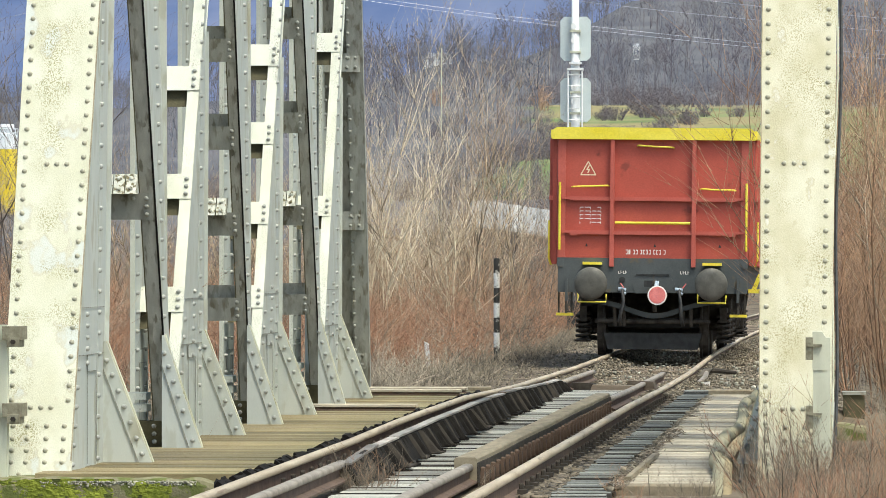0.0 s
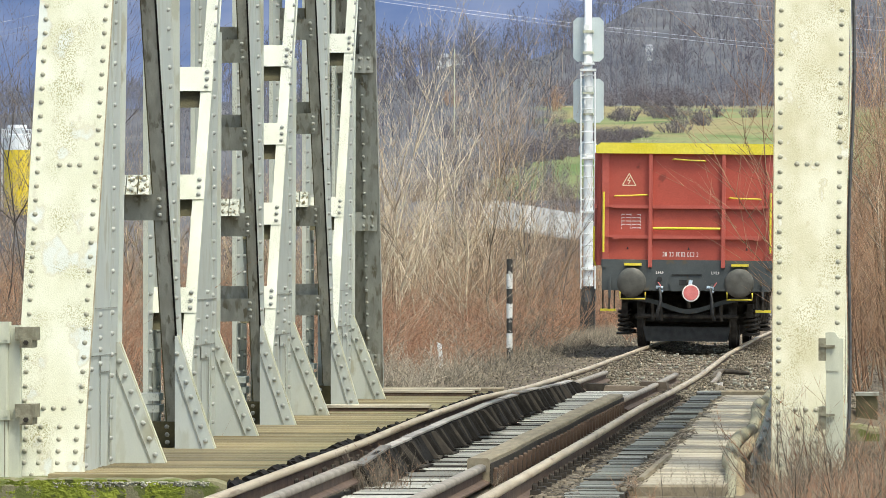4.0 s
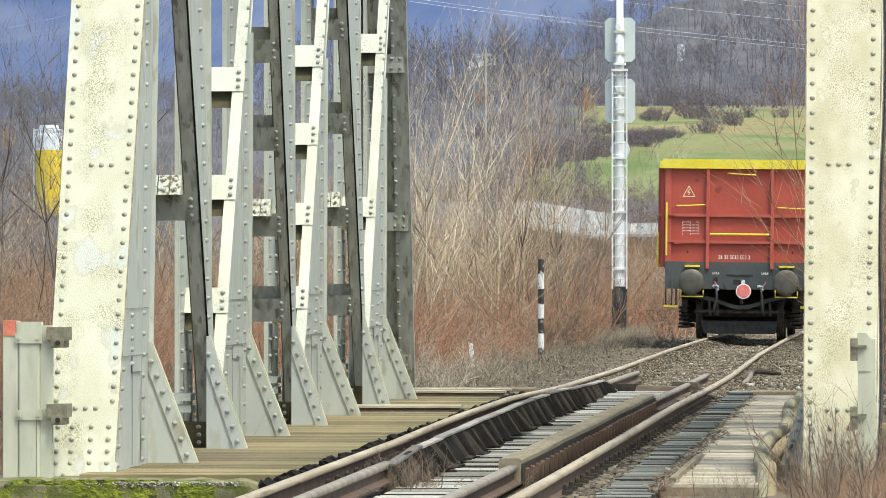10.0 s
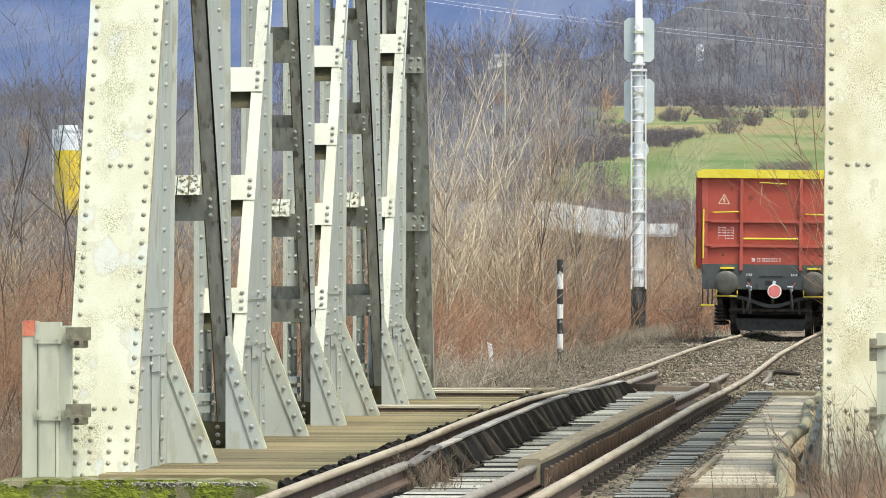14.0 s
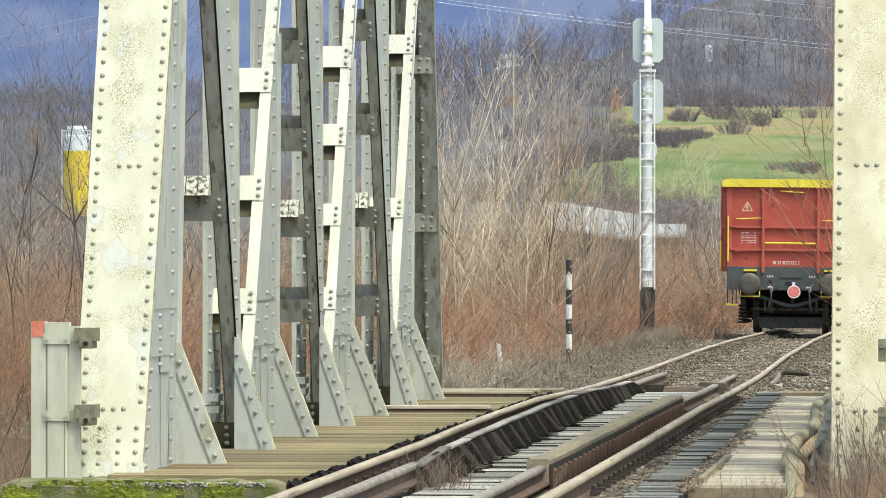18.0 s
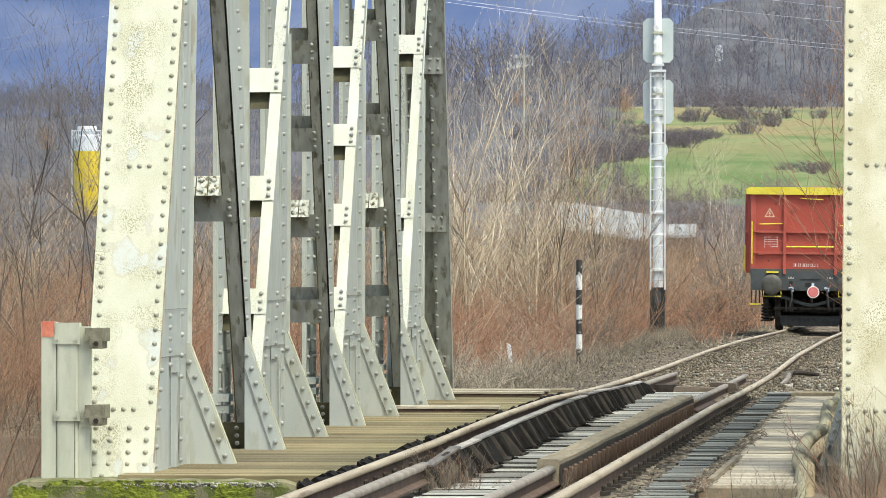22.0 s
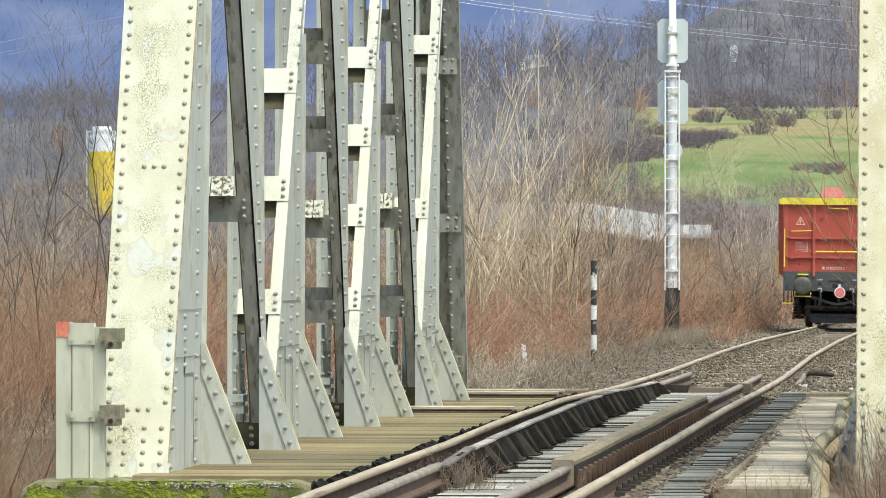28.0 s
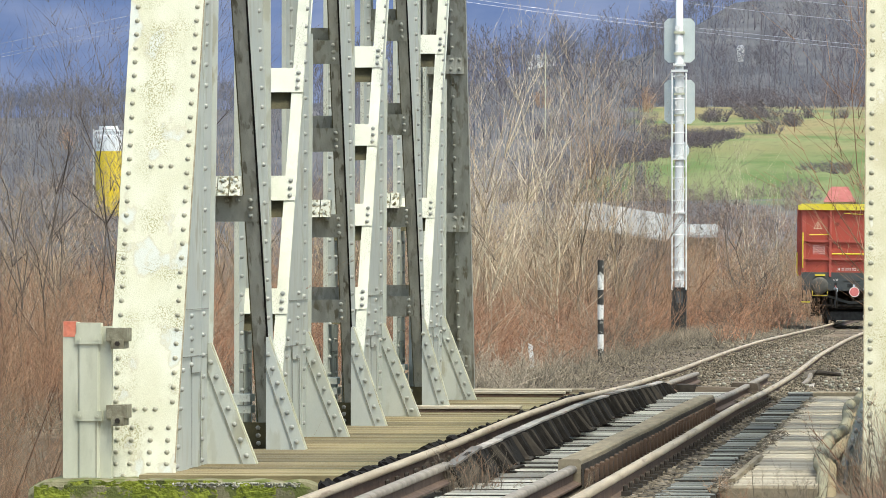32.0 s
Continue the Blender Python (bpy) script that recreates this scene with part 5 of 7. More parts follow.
    # handrails on the end wall
    for a, b, z0, z1 in ((-0.22, 0.275, 3.085, 3.06), (-1.17, -0.665, 2.475, 2.495), (0.705, 1.185, 2.455, 2.44)):
        bm = bmesh.new()
        tube(bm, [(a - 0.02, y_wall - 0.005, z0 - 0.005), (a, y_wall - 0.06, z0), ((a + b) / 2, y_wall - 0.06, (z0 + z1) / 2 - 0.004), (b, y_wall - 0.06, z1), (b + 0.02, y_wall - 0.005, z1 - 0.005)], 0.013, 8)
        part("grab_rail", bm, "yellow", w, "yellow grab rail")
    bm = bmesh.new()
    tube(bm, [(-0.555, y_wall - 0.07, 1.95), (0.545, y_wall - 0.07, 1.95)], 0.021, 10)
    part("cross_bar", bm, "yellow", w, "yellow cross bar")
    # coupling, hook and tail disc
    bm = bmesh.new()
    slab(bm, [(-0.29, y_wall - 0.075, 1.06), (-0.22, y_wall - 0.075, 1.19), (0.25, y_wall - 0.075, 1.19), (0.33, y_wall - 0.075, 1.06), (0.28, y_wall - 0.075, 0.94), (-0.24, y_wall - 0.075, 0.92)], (0, 0.022, 0))
    dp = part("drawbar_plate", bm, "wagon_dark", w)
    box_part("drawbar_slot", (-0.12, 0.02, y_wall - 0.08, y_wall - 0.074, 1.02, 1.11), "black", parent=dp)
    box_part("draw_rail", (-0.24, 0.25, y_wall - 0.09, y_wall - 0.07, 1.185, 1.205), "black", parent=dp)
    bm = bmesh.new()
    tube(bm, [(0.05, 0.60, 1.06), (0.05, 0.40, 1.07), (0.05, 0.28, 1.04), (0.05, 0.25, 0.96), (0.05, 0.30, 0.92)], [0.05, 0.05, 0.045, 0.04, 0.02], 10)
    tube(bm, [(0.05, 0.36, 1.02), (0.03, 0.36, 0.85), (0.05, 0.40, 0.66)], 0.03, 8)
    part("coupling_hook", bm, "iron", w)
    bm = bmesh.new()
    lathe(bm, [(0.138, 0.0), (0.142, 0.004), (0.142, 0.012), (0.13, 0.016)], 28, (0.088, 0.20, 0.895))
    disc = part("tail_disc", bm, "white", w, "round red tail disc with white rim")
    bm = bmesh.new()
    lathe(bm, [(0.118, -0.004), (0.122, 0.0)], 28, (0.088, 0.20, 0.897))
    part("disc_face", bm, "disc_red", disc, "faded red disc face")
    bm = bmesh.new()
    tube(bm, [(0.06, 0.22, 1.02), (0.07, 0.26, 1.10)], 0.02, 8)
    tube(bm, [(0.09, 0.22, 1.02), (0.10, 0.26, 1.10)], 0.014, 8)
    part("disc_hanger", bm, "tap", disc)
    # brake hoses
    for x in (-0.43, 0.40):
        bm = bmesh.new()
        tube(bm, [(x - 0.02 if x < 0 else x + 0.02, y_wall - 0.06, 1.02), (x, 0.48, 0.96), (x + 0.02, 0.42, 0.80), (x + (-0.03 if x < 0 else 0.03), 0.42, 0.58), (x + (-0.02 if x < 0 else 0.06), 0.46, 0.45)], 0.026, 8)
        h = part("brake_hose", bm, "hose", w, smooth=True)
        bm = bmesh.new()
        tube(bm, [(x - 0.06, 0.52, 0.985), (x + 0.05, 0.50, 0.97)], 0.028, 8)
        tube(bm, [(x - 0.02, 0.50, 0.95), (x + 0.05, 0.49, 0.91)], 0.02, 8)
        part("air_tap", bm, "tap", h, "pale blue tap")
        bm = bmesh.new()
        tube(bm, [(x + (0.02 if x < 0 else 0.05), 0.47, 1.0), (x + (-0.03 if x < 0 else 0.10), 0.47, 1.07)], 0.01, 6)
        part("tap_lever", bm, "disc_red", h)
    bm = bmesh.new()
    lathe(bm, [(0.045, -0.01), (0.045, 0.01)], 16, (-0.44, y_wall - 0.062, 1.115))
    part("socket_hole", bm, "black", w)
    # bowed brake beam and rods
    bm = bmesh.new()
    arc = [(-1.0 + 0.1 * i, 0.80, 0.775 - 0.22 * math.exp(-((-1.0 + 0.1 * i - 0.03) / 0.52) ** 2)) for i in range(21)]
    top = [(x, y, z + 0.075) for x, y, z in arc]
    slab(bm, arc + top[::-1], (0, 0.08, 0))
    part("bowed_beam", bm, "wagon_dark", w)
    bm = bmesh.new()
    tube(bm, [(-0.84, 0.9, 0.51), (0.84, 0.9, 0.51)], 0.035, 10)
    part("brake_rod", bm, "bogie", w)
    for x in (-0.56, -0.42, 0.44, 0.56):
        bm = bmesh.new()
        tube(bm, [(x, 0.86, 0.75), (x + 0.01, 0.88, 0.44)], 0.028, 8)
        part("brake_hanger", bm, "bogie", w)
    # added plates, blocks and tank that darken the space between the wheels
    for yy, z0, z1 in ((0.98, 0.10, 0.34), (1.15, 0.42, 0.56), (2.2, 0.12, 0.5), (3.7, 0.13, 0.7), (9.0, 0.10, 0.8)):
        bm = bmesh.new()
        slab(bm, [(-0.66, yy, z0), (0.66, yy, z0), (0.72, yy, z1), (-0.72, yy, z1)], (0, 0.16, 0))
        # black colour stands for the shade under the wagon
        part("brake_transom", bm, "black", w)
    for yy in (4.2, 7.0, 10.2):
        bm = bmesh.new()
        slab(bm, [(-0.62, yy, 0.10), (0.62, yy, 0.10), (1.15, yy, 0.40), (1.25, yy, 1.0), (-1.25, yy, 1.0), (-1.15, yy, 0.40)], (0, 0.3, 0))
        part("underframe_gear", bm, "bogie", w)
    bm = bmesh.new()
    lathe(bm, [(0.1, 4.6), (0.2, 4.62), (0.2, 5.9), (0.1, 5.92)], 16, (0.3, 0, 0.7))
    part("air_tank", bm, "bogie", w)
    # bogies
    wheelsets = []
    for yb in (y_wall + 1.75, y_wall + Lb - 1.75):
        bog = box_part("bogie_frame", (-1.12, 1.12, yb - 0.25, yb + 0.25, 0.55, 0.85), "bogie")
        for s in (-1, 1):
            bm = bmesh.new()
            slab(bm, [(s * 0.98, yb - 1.25, 0.50), (s * 0.98, yb - 0.5, 0.42), (s * 0.98, yb + 0.5, 0.42), (s * 0.98, yb + 1.25, 0.50), (s * 0.98, yb + 1.25, 0.72), (s * 0.98, yb - 1.25, 0.72)], (s * 0.10, 0, 0))
            part("bogie_side", bm, "bogie", bog)
            for q in (-1.12, 1.12):
                bm = bmesh.new()
                pts = [(s * 1.04 + 0.10 * math.cos(k * 0.9), yb + q + 0.10 * math.sin(k * 0.9), 0.25 + 0.0105 * k) for k in range(38)]
                tube(bm, pts, 0.022, 6)
                lathe(bm, [(0.12, 0.20), (0.13, 0.23), (0.06, 0.25)], 14, (s * 1.04, yb + q, 0), "z")
                part("coil_spring", bm, "bogie", bog, "greasy coil spring")
                bm = bmesh.new()
                bx(bm, s * 1.02 - 0.09, s * 1.02 + 0.11, yb + q * 0.8 - 0.13, yb + q * 0.8 + 0.13, 0.33, 0.60)
                part("axle_box", bm, "bogie", bog)
        for q in (-0.9, 0.9):
            bm = bmesh.new()
            for s in (-1, 1):
                lathe(bm, [(0.10, s * 0.68), (0.40, s * 0.685), (0.49, s * 0.69), (0.49, s * 0.72), (0.462, s * 0.73), (0.458, s * 0.815), (0.42, s * 0.82), (0.38, s * 0.79), (0.12, s * 0.80)], 28, (0, 0, 0), "x")
            lathe(bm, [(0.08, -0.95), (0.08, 0.95)], 12, (0, 0, 0), "x")
            ws = part("wheelset", bm, "bogie", w, "dark steel wheelset")
            ws.location = (0, yb + q, 0.46)
            wheelsets.append(ws)
    # markings
    def mark(name, strips, m, label):
        bm = bmesh.new()
        for a, b, z0, z1 in strips:
            bx(bm, a, b, y_wall - 0.004, y_wall - 0.001, z0, z1)
        part(name, bm, m, w, label)

    rnd = random.Random(11)
    bm = bmesh.new()
    for (ax, az), (bx_, bz) in (((-1.065, 2.65), (-0.955, 2.845)), ((-0.955, 2.845), (-0.845, 2.65)), ((-0.845, 2.65), (-1.065, 2.65)),
                                ((-0.94, 2.79), (-0.98, 2.725)), ((-0.98, 2.725), (-0.935, 2.73)), ((-0.935, 2.73), (-0.965, 2.675))):
        d = Vector((bx_ - ax, 0, bz - az))
        n = Vector((-d.z, 0, d.x)).normalized() * 0.008
        p, q = Vector((ax, y_wall - 0.004, az)), Vector((bx_, y_wall - 0.004, bz))
        slab(bm, [p - n, q - n, q + n, p + n], (0, 0.003, 0))
    part("warning_triangle", bm, "cream", w, "cream high-voltage warning triangle")
    cells = []
    for i in range(5):
        z = 2.175 - 0.055 * i
        for a, b in ((-1.065, -1.02), (-1.0, -0.915), (-0.90, -0.83), (-0.815, -0.77)):
            if rnd.random() < 0.85:
                cells.append((a, b, z - 0.006, z + 0.006))
    for x in (-1.07, -0.92, -0.765):
        cells += [(x - 0.004, x + 0.004, 1.935 + 0.052 * i, 1.97 + 0.052 * i) for i in range(5)]
    mark("load_table", cells, "white", "faint white load table markings")
    x = -0.395
    for run in (2, 2, 4, 3, 1):
        digits = []
        for i in range(run):
            digits += [(x, x + 0.028, 1.492, 1.504), (x, x + 0.028, 1.548, 1.56), (x + (0.018 if rnd.random() < 0.5 else 0), x + (0.028 if rnd.random() < 0.5 else 0.01), 1.50, 1.555)]
            x += 0.041
        x += 0.026
        mark("number_mark", [(min(a, b), max(a, b, a + 0.008), c, d) for a, b, c, d in digits], "white", "plain white marks")
    for x0 in (-0.50, 0.41):
        bm = bmesh.new()
        for i in range(4):
            bx(bm, x0 + 0.035 * i, x0 + 0.035 * i + 0.010, y_wall - 0.054, y_wall - 0.051, 1.205, 1.25)
            bx(bm, x0 + 0.035 * i, x0 + 0.035 * i + 0.026, y_wall - 0.054, y_wall - 0.051, 1.205 + 0.02 * (i % 2), 1.213 + 0.02 * (i % 2))
        part("frame_mark", bm, "white", w, "small white frame marks")
    bm = bmesh.new()
    for x in (-0.97, 0.03, 0.98):
        slab(bm, [(x - 0.02, y_wall - 0.004, 1.60), (x + 0.02, y_wall - 0.004, 1.60), (x, y_wall - 0.004, 1.65)], (0, 0.003, 0))
    part("drip_holes", bm, "black", w)
    return w, wheelsets


WAGON, WHEELSETS = build_wagon()


# ---- signs and masts beside the track ----
def marker_post(x, y, z0, z1, label):
    t = thing("marker_post", label, "marker post", (x, y, z0))
    bands = 7
    for i in range(bands):
        a, b = z0 + (z1 - z0) * i / bands, z0 + (z1 - z0) * (i + 1) / bands
        bm = bmesh.new()
        lathe(bm, [(0.05, a), (0.05, b - 0.004), (0.04, b)] if i == bands - 1 else [(0.05, a), (0.05, b)], 12, (x, y, 0), "z")
        part("band", bm, "post_black" if i % 2 == 0 else "post_white", t, "black band" if i % 2 == 0 else "white band", smooth=False)
    return t


marker_post(-6.02, 95.0, -0.42, 1.30, "black and white banded marker post in dry grass")
bm = bmesh.new()
slab(bm, [(-6.95, 92, -0.5), (-6.87, 92, -0.5), (-6.93, 92, -0.06), (-7.0, 92, -0.03)], (0, 0.06, 0))
solo("leaning_stake", bm, "mast_white", "short white leaning stake in the grass", "stake")


def signal_mast():
    y, x = 150.0, -7.45
    t = thing("signal_mast", "white ladder signal mast seen from behind", "railway signal", (x, y, -0.5))
    bm = bmesh.new()
    lathe(bm, [(0.14, 0.50), (0.125, 0.55), (0.115, 5.9), (0.085, 8.6)], 14, (x, y, 0), "z")
    part("pole", bm, "mast_white", t, smooth=True)
    bm = bmesh.new()
    bx(bm, x - 0.20, x + 0.18, y - 0.2, y + 0.2, -0.8, 0.15)
    slab(bm, [(x - 0.19, y - 0.15, 0.15), (x + 0.19, y - 0.15, 0.15), (x + 0.2, y - 0.15, 0.56), (x - 0.2, y - 0.15, 0.56)], (0, 0.3, 0))
    part("base_box", bm, "black", t, "black mast base")
    bm = bmesh.new()
    bx(bm, x - 0.07, x + 0.09, y - 0.17, y - 0.151, 0.1, 0.45)
    part("base_hatch", bm, "wagon_dark", t)
    for s in (-1, 1):
        bm = bmesh.new()
        tube(bm, [(x + s * 0.185, y - 0.16, 0.5), (x + s * 0.185, y - 0.16, 6.15)], 0.024, 6)
        part("ladder_rail", bm, "mast_white", t)
    for i in range(19):
        z = 0.75 + 0.295 * i
        bm = bmesh.new()
        tube(bm, [(x - 0.185, y - 0.16, z), (x + 0.185, y - 0.16, z)], 0.014, 6)
        part("ladder_rung", bm, "mast_white", t)
    for zc in (7.0, 5.40):
        bm = bmesh.new()
        hw, hh, c = 0.395, 0.575, 0.10
        loop = [(-hw, -hh + c), (-hw + c, -hh), (hw - c, -hh), (hw, -hh + c), (hw, hh - c), (hw - c, hh), (-hw + c, hh), (-hw, hh - c)]
        slab(bm, [(x + a, y + 0.12, zc + b) for a, b in loop], (0, 0.06, 0))
        pn = part("signal_panel", bm, "panel_grey", t, "pale grey-green signal back panel")
        for q in (0.32, -0.05):
            bm = bmesh.new()
            lathe(bm, [(0.08, -0.12), (0.09, -0.06), (0.09, 0.11)], 12, (x - 0.03, y + 0.02, zc + q), "y")
            part("lamp_housing", bm, "mast_white", pn)
        for q in (-0.35, 0.2):
            bm = bmesh.new()
            bx(bm, x - 0.14, x + 0.14, y - 0.12, y + 0.119, zc + q - 0.03, zc + q + 0.03)
            part("panel_stay", bm, "trunk", pn)
    bm = bmesh.new()
    bx(bm, x - 0.21, x + 0.21, y - 0.2, y + 0.1, 6.17, 6.23)
    bx(bm, x - 0.15, x + 0.16, y - 0.22, y + 0.1, 6.33, 6.39)
    part("platform", bm, "mast_white", t)
    bm = bmesh.new()
    lathe(bm, [(0.24, 0.0), (0.255, 0.02), (0.255, 0.06)], 20, (x, y + 0.1, 4.13), "y")
    part("round_sign", bm, "panel_grey", t, "round sign seen from behind")
    for z in (1.0, 2.5, 3.9):
        bm = bmesh.new()
        bx(bm, x - 0.2, x + 0.2, y - 0.17, y - 0.02, z - 0.02, z + 0.02)
        part("ladder_stay", bm, "mast_white", t)


signal_mast()


# ---- far buildings ----
def silo():
    y, x = 420.0, -62.9
    t = thing("silo", "yellow cylindrical silo with white top", "silo", (x, y, 0))
    zt = 9.14
    bm = bmesh.new()
    lathe(bm, [(0.97, -1.5), (0.97, zt)], 28, (x, y, 0), "z")
    part("tank", bm, "silo_yellow", t, smooth=False)
    bm = bmesh.new()
    lathe(bm, [(0.97, zt), (0.97, zt + 0.95), (0.9, zt + 1.1), (0.3, zt + 1.3)], 28, (x, y, 0), "z")
    part("top_band", bm, "silo_white", t)
    bm = bmesh.new()
    lathe(bm, [(0.55, zt + 1.2), (0.55, zt + 1.55), (0.75, zt + 1.6), (0.7, zt + 1.85)], 16, (x, y, 0), "z")
    part("filter_cap", bm, "silo_white", t)
    bm = bmesh.new()
    for k in range(12):
        c, s = math.cos(k * math.tau / 12), math.sin(k * math.tau / 12)
        tube(bm, [(x + 1.02 * c, y + 1.02 * s, zt + 0.9), (x + 1.02 * c, y + 1.02 * s, zt + 1.5)], 0.03, 5)
    for h in (1.2, 1.5):
        tube(bm, [(x + 1.02 * math.cos(k * math.tau / 24), y + 1.02 * math.sin(k * math.tau / 24), zt + h) for k in range(25)], 0.03, 5)
    part("railing", bm, "silo_white", t)
    bm = bmesh.new()
    for q in (-0.2, 0.2):
        tube(bm, [(x - 1.12, y + q, -1), (x - 1.12, y + q, zt + 1.6)], 0.04, 5)
    part("ladder", bm, "silo_white", t)


def house(x, y, zb, wid, dep, wall_h, roof_h, wall_m, roof_m, label, windows=2):
    t = thing("house", label, "house", (x, y, zb))
    bm = bmesh.new()
    bx(bm, x - wid / 2, x + wid / 2, y, y + dep, min(zb - 1, ground_z(x, y) - 1), zb + wall_h)
    wl = part("wall", bm, wall_m, t)
    bm = bmesh.new()
    o = min(0.5, 0.08 * wid)
    z1, z2 = zb + wall_h, zb + wall_h + roof_h
    pts = [(x - wid / 2 - o, y - o, z1), (x + wid / 2 + o, y - o, z1), (x + wid / 2 + o, y + dep + o, z1), (x - wid / 2 - o, y + dep + o, z1), (x - wid * 0.31, y + dep / 2, z2), (x + wid * 0.31, y + dep / 2, z2)]
    v = [bm.verts.new(p) for p in pts]
    for f in ((0, 1, 5, 4), (1, 2, 5), (2, 3, 4, 5), (3, 0, 4), (3, 2, 1, 0)):
        bm.faces.new([v[i] for i in f])
    part("roof", bm, roof_m, t)
    for i in range(windows):
        bm = bmesh.new()
        cx = x - wid / 2 + wid * (i + 0.5) / windows
        bx(bm, cx - 0.5, cx + 0.5, y - 0.03, y + 0.05, zb + wall_h * 0.45, zb + wall_h * 0.85)
        part("window", bm, "black", t)


silo()
house(-9.45, 430, EYE_Z + 1.9, 2.04, 5, 2.19, 1.19, "wall_yellow", "roof_red", "small yellow house with a red tiled roof")
for x, z, wd, ht in ((-98.1, 46.6, 6.5, 0.8), (-87.4, 45.2, 2.3, 0.7), (-52.0, 47.5, 1.6, 2.0)):
    house(x, 1330.0, z, wd, 4, ht, 0.9, "wall_white", "sheet_roof", "white house among the bare trees on the hill", 0)
# low pale shed behind the thicket
def shed():
    t = thing("shed", "low shed with a pale sheet-metal roof behind the thicket", "shed", (-19, 330, 1.0))
    crest = ((-22.35, 4.34), (-21.9, 4.42), (-20.6, 4.24), (-16.85, 3.66))
    bm = bmesh.new()
    slab(bm, [(x, 328.4, z - 1.47) for x, z in crest] + [(-16.85, 328.4, -0.5), (-22.35, 328.4, -0.5)], (0, 7, 0))
    part("wall", bm, "sleeper", t, "brown boarded wall")
    bm = bmesh.new()
    bx(bm, -16.8, -14.3, 329.8, 334, -0.5, 2.45)
    part("lean_to_wall", bm, "sleeper", t, "brown boarded wall")
    for x0, wide, rows, drop in ((-22.4, 5.55, 18, 1.42), (-16.82, 2.55, 8, 0.62)):
        for i in range(rows):
            xa, xb = x0 + wide * i / rows, x0 + wide * (i + 0.975) / rows
            za, zb = (lerp_table(crest, xa), lerp_table(crest, xb)) if drop > 1 else (3.12, 3.12)
            bm = bmesh.new()
            slab(bm, [(xa, 332.5 - 2.5 * drop, za - drop), (xb, 332.5 - 2.5 * drop, zb - drop), (xb, 332.5, zb), (xa, 332.5, za)], (0, 0.05, 0.12))
            part("roof_panel", bm, "shed_roof", t)


shed()

# ---- overhead lines ----


def utility_pole():
    t = thing("utility_pole", "thin pale concrete pole among the bare trees", "utility pole", (-51.1, 700, 14.0))
    bm = bmesh.new()
    lathe(bm, [(0.09, 12.5), (0.06, 26.6)], 10, (-51.1, 700, 0), "z")
    part("pole", bm, "trunk", t)


utility_pole()


def power_line(x0, z0, x1, z1, dist, sag):
    a, b = Vector((x0, dist, z0)), Vector((x1, dist + 8, z1))
    pts = []
    for i in range(25):
        k = i / 24
        p = a.lerp(b, k)
        p.z -= sag * 4 * k * (1 - k)
        pts.append(p)
    bm = bmesh.new()
    tube(bm, pts, 0.017, 5)
    solo("power_line", bm, "cable", "thin bright overhead power line", "power line", group="overhead power lines")


power_line(-55.9, 28.61, 8.2, 21.55, 600, 0.6)
power_line(-55.9, 28.97, 8.2, 22.02, 600, 0.6)
power_line(-107.8, 22.49, -72.4, 30.73, 600, 0.1)
power_line(-107.8, 21.31, -68.9, 30.73, 600, 0.1)
power_line(-107.8, 21.08, -68.9, 29.91, 600, 0.1)
power_line(-43.2, 30.38, 8.5, 25.26, 620, 0.4)
power_line(-28.9, 31.19, 8.8, 27.42, 640, 0.3)


# ---- clutter on the bridge and at its far end ----
def verge_place(rnd):
    y = 62.8 + 50 * rnd.uniform(0, 1) ** 1.5
    x = TRACK_X - 1.3 - 2.4 * rnd.uniform(0, 1)
    return np.array([x, y, ground_z(x, y) + 0.01])


stones("verge_gravel", "dark scattered gravel on the verge", 3600, verge_place, 0.007, 0.020, 15)


def debris_place(rnd):
    y = rnd.uniform(36, 64)
    off = rnd.uniform(0.06, 0.34) if rnd.uniform() < 0.75 else -0.13 + rnd.normal(0, 0.03)
    return np.array([RAIL_R + off, y, rail_z(0, y) - 0.145])


stones("rail_debris", "dark grit and stones along the rail foot", 8000, debris_place, 0.012, 0.035, 9, "grit")


def lip_place(rnd):
    x = rnd.uniform(-5.5, -4.45)
    return np.array([x, 38.36 + rnd.uniform(-0.012, 0.03), -0.166 - abs(rnd.normal(0, 0.017))])


stones("edge_aggregate", "pale pebbles weathered out along the concrete edge", 1500, lip_place, 0.004, 0.012, 27, "aggregate")


def near_gravel_place(rnd):
    return np.array([rnd.uniform(-1.75, -0.6), rnd.uniform(33.5, 36.97), -0.225 + rnd.uniform(-0.01, 0.01)])


stones("near_gravel", "mossy yellow-brown gravel before the walkway", 2200, near_gravel_place, 0.010, 0.028, 23)


def grit_place(rnd):
    y = rnd.uniform(36.5, 60.5)
    return np.array([-1.585 + rnd.normal(0, 0.025), y, -0.135])


stones("walkway_grit", "pale grit along the walkway's edge", 1500, grit_place, 0.008, 0.024, 19)


